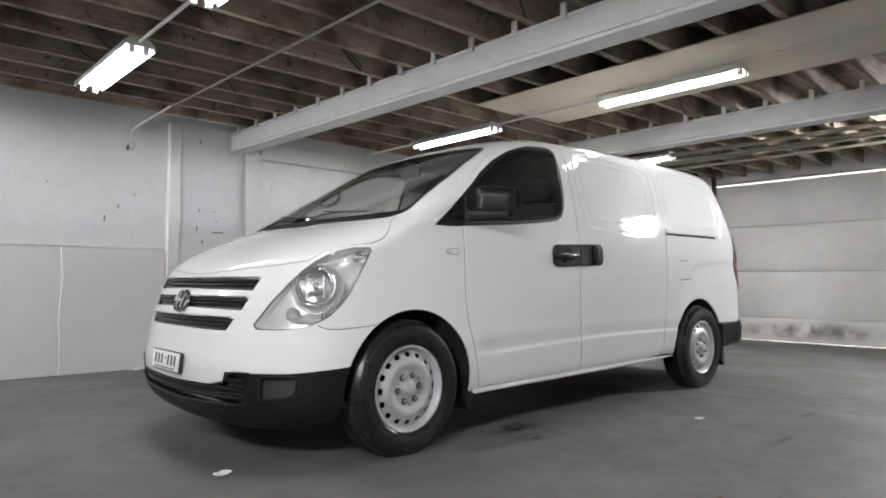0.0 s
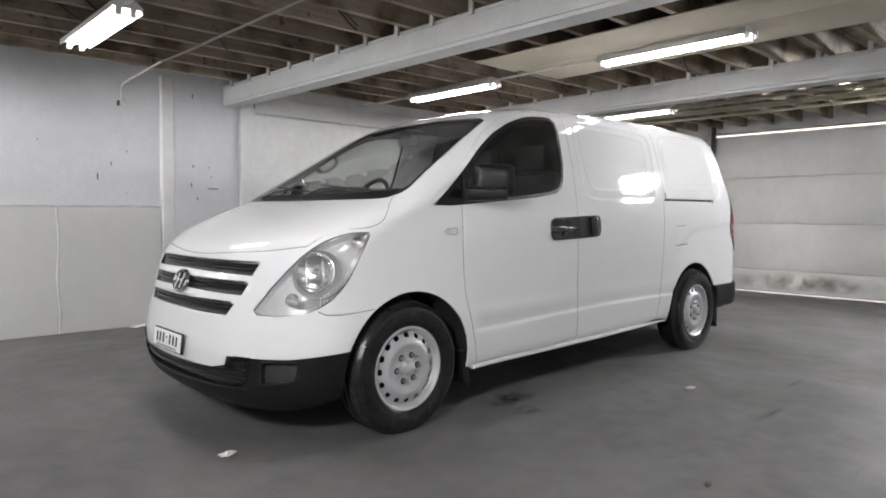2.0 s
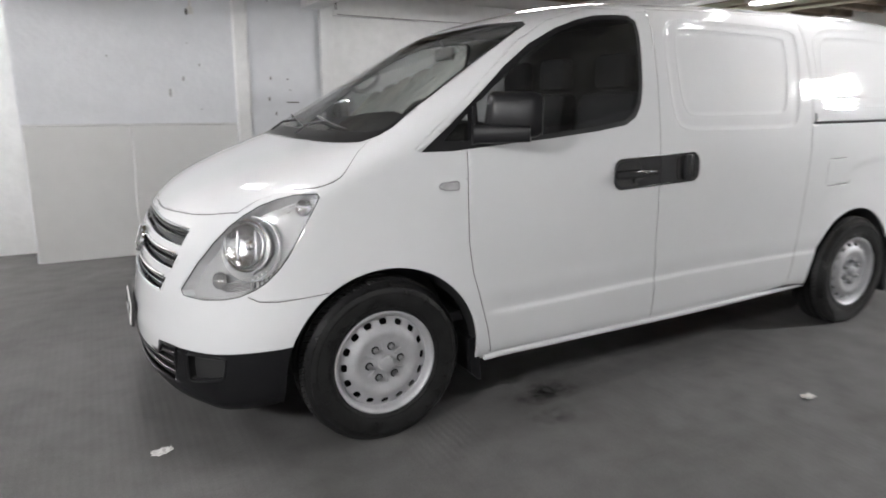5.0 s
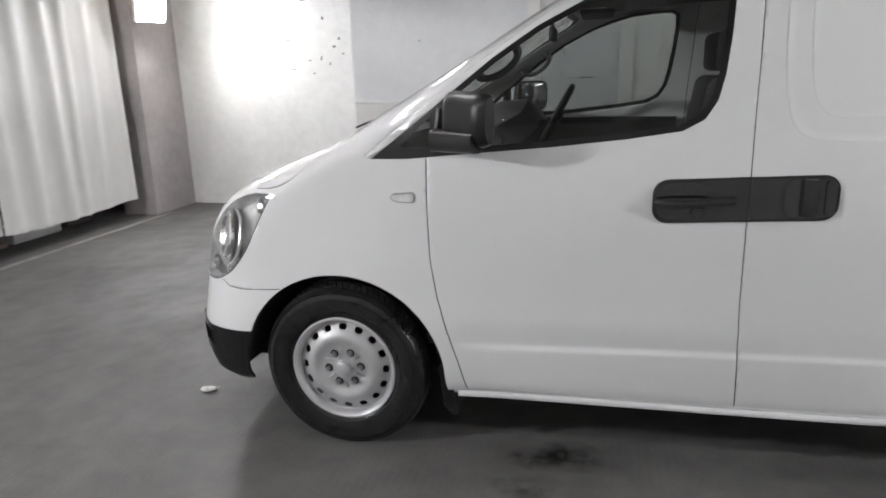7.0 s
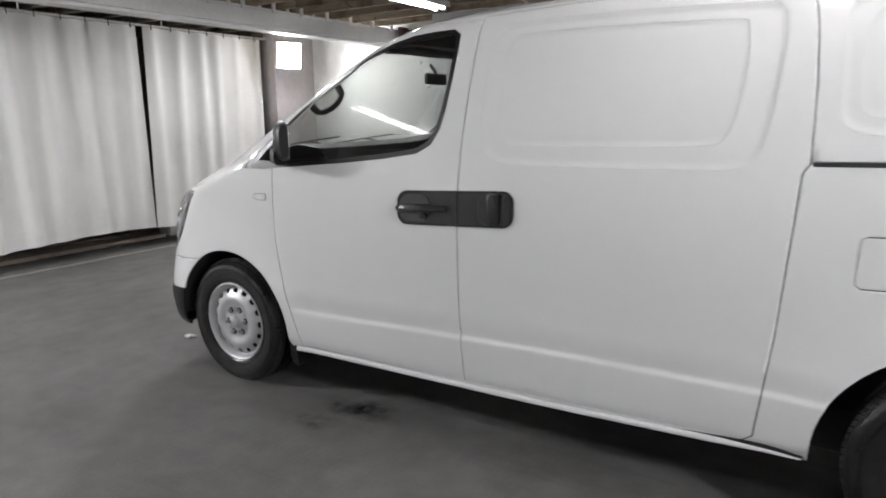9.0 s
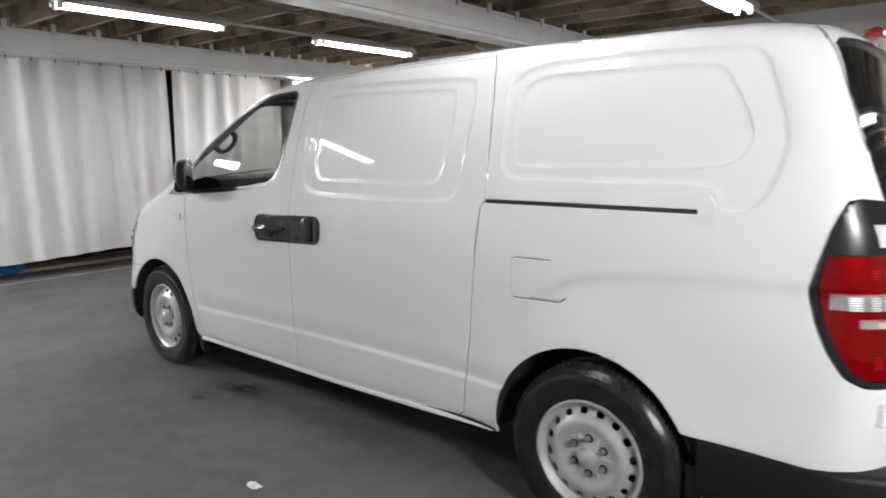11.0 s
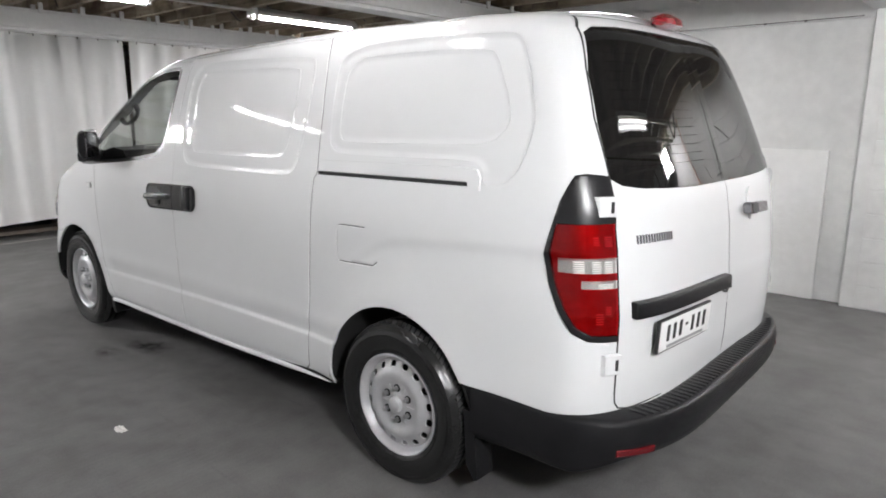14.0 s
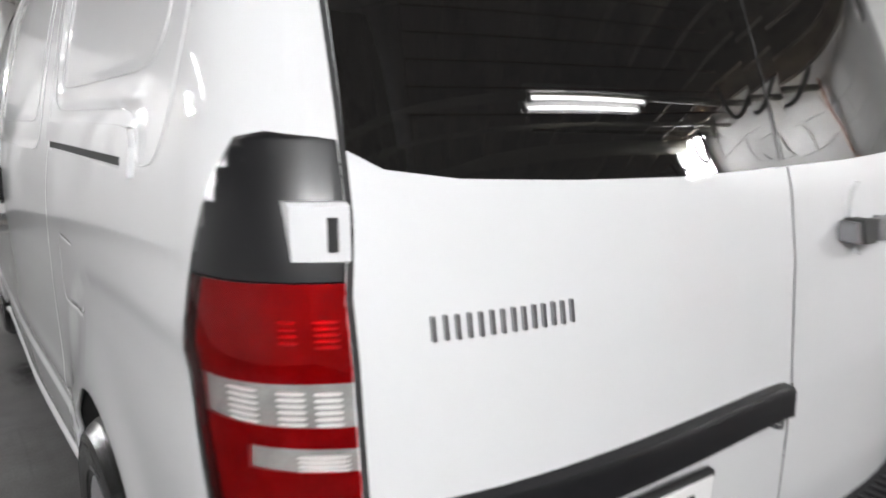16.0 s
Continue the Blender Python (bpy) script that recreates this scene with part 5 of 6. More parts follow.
for s in (1, -1):
    mir = new("door_mirror")
    mir.parent = van
    bm = bmesh.new()
    rows = []
    for k in range(15):
        t = k / 14
        rim = min(1.0, (t + 0.02) / 0.16, (1.02 - t) / 0.22)
        rim = math.sin(rim * math.pi / 2) ** 0.6
        hz = 0.090 * (0.72 + 0.28 * rim)
        zc = 1.318 - 0.004 * t
        front, back = -0.026 * rim - 0.008, 0.020
        row = []
        for j in range(25):
            a = 2 * math.pi * j / 24
            c, q = math.cos(a), math.sin(a)
            n = (back * abs(c) ** 0.35 if c > 0 else 1.25 * front * abs(c))
            row.append(mirror_at(0.012 + 0.222 * t + 0.020 * (q < 0) * q * (1 - t), n, zc + hz * math.copysign(abs(q) ** 0.72, q)))
        rows.append(row)
    g = slab(bm, rows)
    bm.faces.new([v for v in g[0][:-1]])
    bm.faces.new([v for v in g[-1][:-1]][::-1])
    bmesh.ops.remove_doubles(bm, verts=bm.verts[:], dist=1e-4)
    part("shell", bm if s == 1 else mirrored(bm), M_MIRRORSHELL, mir, "black mirror housing")
    bm = bmesh.new()
    for v in box(bm, 0.030, 0.222, 0.017, 0.025, 1.240, 1.394, bevel=0.003):
        v.co = mirror_at(v.co.x, v.co.y, v.co.z)
    part("mirror_glass", bm if s == 1 else mirrored(bm), M_MIRROR, mir)
    # foot below the shell, from the door corner outwards
    bm = bmesh.new()
    rows = []
    for k in range(11):
        t = k / 10
        hz = 0.040 - 0.006 * t
        rows.append([mirror_at(-0.035 + 0.225 * t, 0.040 * (1 - 0.3 * t) * math.copysign(abs(math.cos(a)) ** 0.6, math.cos(a)) - 0.020, 1.238 + 0.004 * t + hz * math.copysign(abs(math.sin(a)) ** 0.6, math.sin(a))) for a in [2 * math.pi * j / 18 for j in range(19)]])
    g = slab(bm, rows)
    bm.faces.new([v for v in g[0][:-1]])
    bm.faces.new([v for v in g[-1][:-1]][::-1])
    part("arm", bm if s == 1 else mirrored(bm), M_MIRRORSHELL, mir)
    # upright corner trim behind the quarter window
    bm = bmesh.new()
    tube(bm, [(x, side_y(x, z) - 0.004, z) for x, z in ((0.402, 1.195), (0.412, 1.27), (0.420, 1.345))], 0.011, 8)
    part("corner_trim", bm if s == 1 else mirrored(bm), M_MIRRORSHELL, mir)

# door handles: one black panel across the joint
for s in (1, -1):
    dh = new("handle_panel")
    dh.parent = van
    def sided(bm):
        return bm if s == 1 else mirrored(bm)
    def panel(x0, x1, z0, z1, r, o, d, tilt=0.0):
        return sided(patch([(x, z + 0.04 * (x - 1.43)) for x, z in rounded(x0, x1, z0, z1, r)], on_side, o, d))
    part("backplate", panel(1.150, 1.700, 0.978, 1.116, 0.045, 0.006, 0.02), M_HANDLE, dh)
    bm = bmesh.new()
    ring = [(x, z + 0.04 * (x - 1.43)) for x, z in rounded(1.150, 1.700, 0.978, 1.116, 0.045, 6)]
    tube(bm, [on_side(x, z, 0.006) for x, z in ring + ring[:1]], 0.0038, 6, caps=False)
    part("bezel", sided(bm), M_HANDLE, dh)
    part("cup", panel(1.160, 1.312, 0.990, 1.104, 0.045, 0.0072, 0.01), M_PIANO, dh)
    bm = bmesh.new()
    tube(bm, [(x, side_y(x, 1.04) - o, 1.045 + 0.04 * (x - 1.43)) for x, o in ((1.156, 0.012), (1.19, 0.028), (1.28, 0.030), (1.34, 0.024), (1.40, 0.010))], [0.015, 0.019, 0.018, 0.016, 0.012], 12)
    part("door_pull", sided(bm), M_HANDLE, dh)
    part("key_cover", panel(1.268, 1.300, 1.000, 1.024, 0.008, 0.016, 0.012), M_HANDLE, dh)
    part("panel_joint", panel(1.4430, 1.4475, 0.980, 1.114, 0.001, 0.0085, 0.004), M_GAP, dh)
    part("cup", panel(1.545, 1.690, 0.988, 1.106, 0.032, 0.0072, 0.01), M_PIANO, dh)
    bm = bmesh.new()
    for v in box(bm, 1.592, 1.640, -0.017, 0.017, 0.988, 1.112, bevel=0.012):
        v.co = (v.co.x, side_y(v.co.x, 1.05) - 0.014 + v.co.y, v.co.z + 0.007)
    part("slide_pull", sided(bm), M_HANDLE, dh)
    part("slide_guard", panel(1.662, 1.690, 0.992, 1.102, 0.012, 0.014, 0.012), M_HANDLE, dh)
    part("repeater_rim", sided(patch([(0.234, 1.036), (0.249, 1.050), (0.318, 1.055), (0.329, 1.048), (0.330, 1.024), (0.321, 1.015), (0.264, 1.016), (0.240, 1.025)], on_side, 0.0045, 0.008)), M_GREYBOX, van)
    part("side_repeater", sided(patch([(0.240, 1.036), (0.252, 1.045), (0.316, 1.050), (0.323, 1.045), (0.324, 1.027), (0.318, 1.020), (0.268, 1.021), (0.246, 1.028)], on_side, 0.008, 0.01)), M_CLEARLENS, van, "clear side indicator")
    # slider track cover
    part("track_cover", sided(patch([(2.70, 1.266), (2.70, 1.312), (3.10, 1.318), (3.50, 1.322), (3.565, 1.318), (3.585, 1.290), (3.585, 1.246), (3.535, 1.246), (3.530, 1.274), (3.1, 1.271)], on_side, 0.0095, 0.02)), M_PAINT, van)
    # sill
    bm = bmesh.new()
    tube(bm, [(x, side_y(x, 0.30) + 0.014, low_edge(x) + 0.007) for x in np.linspace(0.47, 2.735, 24)], [0.012] * 21 + [0.010, 0.007, 0.003], 10)
    part("sill", sided(bm), M_PAINT, van)

# rear: handle, bar, plate, hinges, lettering, bumper, lamps
bm = bmesh.new()
rows = []
for k in range(25):
    t = k / 24
    y = -0.705 + 0.742 * (0.5 - 0.5 * math.cos(math.pi * t))
    zc = 0.880 - 0.030 * t + 0.006 * math.sin(math.pi * t)
    sq = 0.86 + 0.14 * min(1, t / 0.012, (1 - t) / 0.012) ** 0.5
    rows.append([(rear_x(y, zc) + ox * sq, y, zc + oz * sq) for ox, oz in ((-0.01, -0.027), (0.017, -0.030), (0.022, -0.026), (0.020, 0.020), (0.015, 0.027), (-0.01, 0.030), (-0.01, -0.027))])
g = slab(bm, rows)
bm.faces.new([v for v in g[0][:-1]][::-1])
bm.faces.new([v for v in g[-1][:-1]])
part("plate_garnish", bm, M_BLACK, rear_door, "black plastic bar above the number plate")
bm = bmesh.new()
tube(bm, [on_rear(-0.005, 0.822, o) for o in (-0.004, 0.012, 0.020)], [0.012, 0.012, 0.009], 12)
part("key_lock", bm, M_GREYCHROME, rear_door)
plate(rear_x, -0.432, 0.722, 0.366, 0.107, 3, 7)
hd = new("door_handle")
hd.parent = rear_door_right
part("escutcheon", patch([(0.290 + 0.044 * math.cos(a), 1.152 + 0.060 * math.sin(a)) for a in [2 * math.pi * k / 24 for k in range(24)]], on_rear, 0.009, 0.014), M_PAINT, hd)
part("grip", patch(rounded(0.272, 0.378, 1.107, 1.147, 0.010), on_rear, 0.044, 0.020), M_HANDLEGREY, hd, "dull chrome pull bar")
part("grip_centre", patch(rounded(0.226, 0.271, 1.105, 1.149, 0.008), on_rear, 0.040, 0.036), M_SEAL, hd, "black plastic middle of the handle")
part("grip_end", patch(rounded(0.204, 0.225, 1.107, 1.147, 0.008), on_rear, 0.036, 0.030), M_HANDLEGREY, hd)
part("grip_foot", patch(rounded(0.345, 0.376, 1.112, 1.142, 0.010), on_rear, 0.023, 0.024), M_SEAL, hd)
part("latch_button", patch([(0.290 + 0.020 * math.cos(a), 1.088 + 0.014 * math.sin(a)) for a in [2 * math.pi * k / 16 for k in range(16)]], on_rear, 0.008, 0.012), M_PAINT, hd)
for s in (1, -1):
    for z0, z1 in ((1.188, 1.254), (0.668, 0.740)):
        h = new("door_hinge")
        h.parent = van
        zc = (z0 + z1) / 2
        bm = bmesh.new()
        rows = []
        for zz in (z0, z0 + 0.004, z1 - 0.004, z1):
            o = 0.016 if z0 < zz < z1 else 0.010
            rows.append([(rear_x(y, zc) + o, y, zz) for y in (-0.804, -0.796, -0.783, -0.762, -0.752)])
        for zz in (z1, z0):
            rows.append([(rear_x(y, zc) - 0.01, y, zz) for y in (-0.804, -0.796, -0.783, -0.762, -0.752)])
        slab(bm, rows, closed=True)
        part("hinge_leaf", bm if s == 1 else mirrored(bm), M_PAINT, h)
        bm = bmesh.new()
        tube(bm, [(rear_x(-0.765, zc) + 0.014, -0.768, zc - 0.018), (rear_x(-0.765, zc) + 0.014, -0.768, zc + 0.018)], 0.006, 8)
        part("hinge_slot", bm if s == 1 else mirrored(bm), M_SEAL, h)
for k in range(7):
    y, z, w, h, st = -0.675 + 0.0285 * k, 1.096 - 0.0008 * k, 0.022, 0.028, 0.0042
    bars = [(y, y + st, z, z + h), (y + 0.0145, y + 0.0145 + st, z, z + h)]
    bm = bmesh.new()
    for y0, y1, z0, z1 in bars:
        t_ = [bm.verts.new(on_rear(u, v, 0.005)) for u, v in ((y0, z0), (y1, z0), (y1, z1), (y0, z1))]
        b_ = [bm.verts.new(on_rear(u, v, -0.001)) for u, v in ((y0, z0), (y1, z0), (y1, z1), (y0, z1))]
        bm.faces.new(t_)
        for i in range(4):
            bm.faces.new((t_[i], b_[i], b_[(i + 1) % 4], t_[(i + 1) % 4]))
    part("maker_letter_shape", bm, M_GREYCHROME, rear_door, smooth=False)

# ribbed reflectors behind the tail lamp lenses, coloured pale in place of chrome glints
for s in (1, -1):
    tl = [o for o in van.children if o.name.startswith("tail_lamp")][0 if s == 1 else 1]
    for y, z, half, rise, n in ((-0.782, 1.029, 0.013, 0.0070, 6), (-0.815, 1.030, 0.012, 0.0070, 6), (-0.852, 1.031, 0.010, 0.0070, 6), (-0.790, 0.967, 0.024, 0.0052, 4), (-0.812, 1.114, 0.008, 0.0075, 4), (-0.778, 1.112, 0.012, 0.0068, 5), (-0.812, 0.861, 0.011, 0.0080, 5), (-0.786, 0.888, 0.009, 0.0072, 4)):
        bm = bmesh.new()
        for k in range(n):
            zz = z + (k - (n - 1) / 2) * rise
            tube(bm, [on_rear(y + half * u, zz, -0.0024) for u in (-1, -0.7, 0, 0.7, 1)], [0.0010, 0.0021, 0.0024, 0.0021, 0.0010], 8)
        part("ribbed_reflector", bm if s == 1 else mirrored(bm), M_LAMPRIB, tl)

# rear bumper with a ribbed step
rb = new("rear_bumper")
rb.parent = van
bm = bmesh.new()
def bumper_x(y):
    return 4.265 - (0.27 if y < 0 else 0.20) * (abs(y) / 0.93) ** 5
def bumper_plan():
    """The outer top edge in plan, from one wheel arch round the tail to the other."""
    near = [(x, side_y(x, 0.40) - 0.010) for x in (3.585, 3.68, 3.78, 3.86)] + [(3.95, -0.884), (4.03, -0.868)]
    rear_ = [(bumper_x(y), y) for y in (-0.82, -0.76, -0.68, -0.58, -0.45, -0.30, -0.15, 0.0)]
    pts = near + rear_
    far = [far_side(x, y, 0.4)[:2] for x, y in near]
    return curve_pts(pts + [(bumper_x(y), y) for y in (0.15, 0.30, 0.45, 0.58, 0.70, 0.80)] + far[::-1], 4, False)


plan = bumper_plan()
rows = []
for k, (x, y) in enumerate(plan):
    p0, p1 = Vector(plan[max(k - 1, 0)]), Vector(plan[min(k + 1, len(plan) - 1)])
    n = Vector((p1.y - p0.y, p0.x - p1.x)).normalized()
    wrap = step01(3.70, 4.10, x)
    low = 0.312 + 0.070 * step01(3.98, 4.20, x)
    deep = 0.06 + 0.06 * wrap
    top = 0.522 + 0.008 * wrap
    sec = [(-deep, top - 0.016), (-deep + 0.03, top + 0.004), (-0.022, top), (-0.010, top - 0.004), (-0.003, top - 0.011), (0.0, top - 0.022),
           (0.006 * wrap, (top + low) / 2 + 0.02), (0.002 * wrap, low + 0.045), (-0.008, low + 0.018), (-0.024, low + 0.004), (-0.05, low), (-deep, low)]
    rows.append([(x + n.x * o, y + n.y * o, z) for o, z in sec])
slab(bm, rows)
part("bumper_skin", bm, M_BLACK, rb, "black textured step bumper")
for k in range(46):
    y = -0.70 + 1.40 * k / 45
    x0, x1 = rear_x(y, 0.52) + 0.012, bumper_x(y) - 0.022
    if x1 - x0 > 0.02:
        part("step_rib", bbox(x0, x1, y - 0.0085, y + 0.0085, 0.522, 0.5345, bevel=0.002), M_BLACK, rb)
for s in (1, -1):
    bm = bar_along(lambda y, z: bumper_x(y), *sorted((s * -0.815, s * -0.695)), 0.408, 0.432, 0.010, 0.014, 10)
    part("reflector", bm, M_REFLECTOR, rb, "red rear reflector")
for k in range(13):
    z = 1.345 + 0.032 * k
    edge_ = 0.66 - 0.17 * max(0.0, z - 1.35)
    bm = bmesh.new()
    tube(bm, [on_rear(y, z - roof_lift(4.0) * step01(1.15, 1.75, z), 0.0005) for y in np.linspace(-edge_, -0.09, 10)], 0.0005, 5)
    part("heater_wire", bm, M_HEATER, rear_door, "thin brown heater wire")
bm = bmesh.new()
tube(bm, [on_rear(0.052, z, 0.0005) for z in np.linspace(1.262, 1.79, 9)], 0.0013, 6)
part("pane_joint", bm, M_SEAL, rear_door)
# high brake lamp
bm = bmesh.new()
rows = []
for k in range(13):
    t = -1 + 2 * k / 12
    w = (1 - t * t) ** 0.5 if abs(t) < 1 else 0.02
    rows.append([(3.86 + 0.05 * w * c, 0.115 * t, 1.872 + 0.032 * w * s_) for c, s_ in ((-1, -0.6), (0.2, -0.9), (1, -0.5), (0.9, 0.3), (0.1, 1), (-1, 0.6), (-1, -0.6))])
slab(bm, rows)
part("high_brake_lamp", bm, M_BRAKERED, van, "red high-level brake lamp")

# ---- wheels, arches, flaps ----
TYRE_R = 0.348


def tyre_mesh():
    bm = bmesh.new()
    prof = [(0.206, 0.030), (0.214, 0.012), (0.226, 0.002), (0.234, -0.001), (0.2345, -0.0045), (0.239, -0.0055), (0.240, -0.0030), (0.252, -0.0075), (0.268, -0.0095), (0.284, -0.0095), (0.2845, -0.0065), (0.290, -0.0065), (0.2905, -0.0090),
            (0.305, -0.004), (0.306, -0.001), (0.318, 0.010), (0.328, 0.026), (0.332, 0.040),
            (0.334, 0.052), (0.326, 0.054), (0.326, 0.062), (0.334, 0.064), (0.334, 0.096), (0.326, 0.098), (0.326, 0.108), (0.334, 0.110), (0.334, 0.150), (0.328, 0.170), (0.31, 0.195), (0.28, 0.205), (0.21, 0.190)]
    lathe(bm, [(r + 0.014 * step01(0.23, 0.33, r), o) for r, o in prof], 96)
    return bm


def tread_mesh():
    """The blocks on the tyre's outer shoulder."""
    bm = bmesh.new()
    n = 84
    for k in range(n):
        a0, w = 2 * math.pi * k / n, math.pi / n * 0.80
        sec = [(0.3308, 0.0104), (0.3424, 0.0258), (0.3464, 0.0400), (0.3480, 0.0515), (0.3440, 0.0525), (0.3390, 0.0300), (0.3290, 0.0120)]
        g = [[bm.verts.new((r * math.cos(a0 + s_ * w * (0.8 if o < 0.012 else 1.0) + 1.6 * o), o, r * math.sin(a0 + s_ * w * (0.8 if o < 0.012 else 1.0) + 1.6 * o))) for r, o in sec] for s_ in (-1, 1)]
        for j in range(len(sec) - 1):
            bm.faces.new((g[0][j], g[0][j + 1], g[1][j + 1], g[1][j]))
        bm.faces.new(g[0][::-1])
        bm.faces.new(g[1])
    return bm


def rim_mesh():
    """A pressed steel rim: raised centre disc, a ring of sixteen holes and a wide outer lip."""
    bm = bmesh.new()
    n, per = 16, 12
    seg = n * per
    lathe(bm, [(0.0005, 0.006), (0.030, 0.006), (0.034, 0.014), (0.044, 0.017), (0.060, 0.020), (0.090, 0.020), (0.104, 0.015), (0.118, 0.0070), (0.130, 0.0060), (0.140, 0.0085), (0.148, 0.0136)], seg)
    prof_y = lambda r: 0.0136 + (0.036 - 0.0136) * (r - 0.148) / 0.044
    for k in range(n):
        a0, half = 2 * math.pi * (k + 0.5) / n, math.pi / n
        square = [(-1 + 2 * j / per, -1) for j in range(per)] + [(1, -1 + 2 * j / 6) for j in range(6)] + [(1 - 2 * j / per, 1) for j in range(per)] + [(-1, 1 - 2 * j / 6) for j in range(6)]
        rings = [[], [], []]
        for u, v in square:
            d = math.hypot(u, v)
            cu, cv = u / d, v / d
            cu, cv = math.copysign(abs(cu) ** 0.75, cu), math.copysign(abs(cv) ** 0.75, cv)
            for ring, (du, dr, dy) in zip(rings, ((u * half, 0.170 + 0.022 * v, 0.0), (cu * half * 0.52, 0.171 + 0.0130 * cv, 0.0005), (cu * half * 0.47, 0.171 + 0.0115 * cv, 0.007))):
                ring.append(bm.verts.new((dr * math.cos(a0 + du), prof_y(dr) + dy, dr * math.sin(a0 + du))))
        m = len(square)
        for r0, r1 in zip(rings, rings[1:]):
            for j in range(m):
                bm.faces.new((r0[j], r0[(j + 1) % m], r1[(j + 1) % m], r1[j]))
    lathe(bm, [(0.192, 0.036), (0.1945, 0.033), (0.198, 0.018), (0.204, 0.008), (0.212, 0.002), (0.218, 0.004), (0.217, 0.012), (0.208, 0.030), (0.200, 0.06), (0.198, 0.18)], seg)
    # six embossed ridges between the nuts
    for k in range(6):
        a = 2 * math.pi * (k + 0.5) / 6 + 0.3
        tube(bm, [(r * math.cos(a), 0.0205 - 0.0015 * (0.05 < r < 0.085), r * math.sin(a)) for r in (0.046, 0.056, 0.070, 0.084, 0.092)], [0.001, 0.0045, 0.005, 0.004, 0.001], 6)
    bmesh.ops.remove_doubles(bm, verts=bm.verts[:], dist=0.0002)
    return bm


def wheel(x, s):
    hub = new("wheel")
    hub.parent = van
    hub.matrix_local = pose(x, s * (-0.908 if x < 1 else -0.902), TYRE_R - 0.018, 0, 11 * (x + 1), 0) @ Matrix.Diagonal((1, s, 1, 1))
    bm = tyre_mesh()
    t = part("tyre", bm, M_RUBBER, hub)
    part("tread", tread_mesh(), M_TREAD, t)
    part("rim", rim_mesh(), M_STEEL, hub, "silver painted steel rim with oval holes")
    bm = bmesh.new()
    lathe(bm, [(0.20, 0.075), (0.13, 0.085), (0.001, 0.09)], 32)
    part("brake_drum", bm, M_DARK, hub)
    bm = bmesh.new()
    lathe(bm, [(0.001, -0.012), (0.024, -0.010), (0.030, -0.005), (0.033, 0.010), (0.034, 0.020)], 28)
    part("hub_cap", bm, M_STEEL, hub)
    for k in range(6):
        a = 2 * math.pi * k / 6 + 0.3
        bm = bmesh.new()
        lathe(bm, [(0.001, -0.006), (0.008, -0.005), (0.010, 0.000), (0.010, 0.020)], 6)
        bmesh.ops.translate(bm, vec=(0.069 * math.cos(a), 0, 0.069 * math.sin(a)), verts=bm.verts)
        part("wheel_nut", bm, M_NUT, hub)
        bm = bmesh.new()
        lathe(bm, [(0.011, 0.0165), (0.016, 0.0170), (0.017, 0.0195)], 16)
        bmesh.ops.translate(bm, vec=(0.069 * math.cos(a), 0, 0.069 * math.sin(a)), verts=bm.verts)
        part("nut_seat", bm, M_DARK, hub)


for x in (0.0, 3.19):
    for s in (1, -1):
        wheel(x, s)
        bm = bmesh.new()
        cx = 0.005 if x == 0 else 3.165
        r = 0.41 if x == 0 else 0.417
        rows = [[(cx + r * (1.03 if x == 0 else 1.0) * math.cos(a), y, 0.325 + r * math.sin(a)) for a in [math.pi * k / 24 for k in range(25)]] for y in (-0.925, -0.90, -0.60)]
        rows = [[(p[0], p[1] if p[1] > -0.9 else (side_y(p[0], max(0.3, p[2])) + (0.004 if p[1] < -0.91 else 0.03)), p[2]) for p in r_] for r_ in rows]
        slab(bm, rows)
        part("arch_liner", bm if s == 1 else mirrored(bm), M_DARK, van)
        fx = cx + r * (1.03 if x == 0 else 1.0)
        bm = bmesh.new()
        z1 = 0.36 if x == 0 else 0.42
        prism(bm, [(fx - 0.035, z1), (fx + 0.012, z1), (fx + 0.034, 0.165 if x == 0 else 0.15), (fx + 0.020, 0.160 if x == 0 else 0.145), (fx - 0.018, 0.20)], -0.890, -0.735 if x == 0 else -0.790)
        part("mud_flap", bm if s == 1 else mirrored(bm), M_BLACK, van, "black rubber mud flap")
part("underbody", bbox(-0.62, 3.95, -0.62, 0.62, 0.22, 0.40, bevel=0.03), M_DARK, van)
part("floor_pan", bbox(0.46, 2.74, -0.86, 0.86, 0.29, 0.33), M_DARK, van)

# ---- cab ----
cab = new("cab_interior")
cab.parent = van
bm = bmesh.new()
rows = []
for k in range(25):
    y = -0.80 + 1.60 * k / 24
    hump = 0.05 * math.exp(-((y - 0.38) / 0.22) ** 2)
    rows.append([(front_x(y, 1.20) + 0.03, y, 1.175), (front_x(y, 1.24) + 0.10, y, 1.215), (0.34, y, 1.268), (0.46, y, 1.288 + 0.5 * hump), (0.60, y, 1.272 + hump), (0.67, y, 1.19 + 0.5 * hump), (0.65, y, 0.95), (0.56, y, 0.62)])
slab(bm, rows)
part("dashboard", bm, M_TRIM, cab)
sw = new("steering_wheel")
sw.parent = cab
mt = pose(0.735, 0.43, 1.215, 0, -62, 0)
bm = bmesh.new()
pts = [(0.185 * math.cos(a), 0.185 * math.sin(a), 0) for a in [2 * math.pi * k / 40 for k in range(41)]]
tube(bm, pts, 0.016, 10, caps=False)
bmesh.ops.transform(bm, matrix=mt, verts=bm.verts)
part("rim", bm, M_TRIM, sw)
bm = bmesh.new()
box(bm, -0.06, 0.06, -0.08, 0.08, -0.03, 0.01, bevel=0.02)
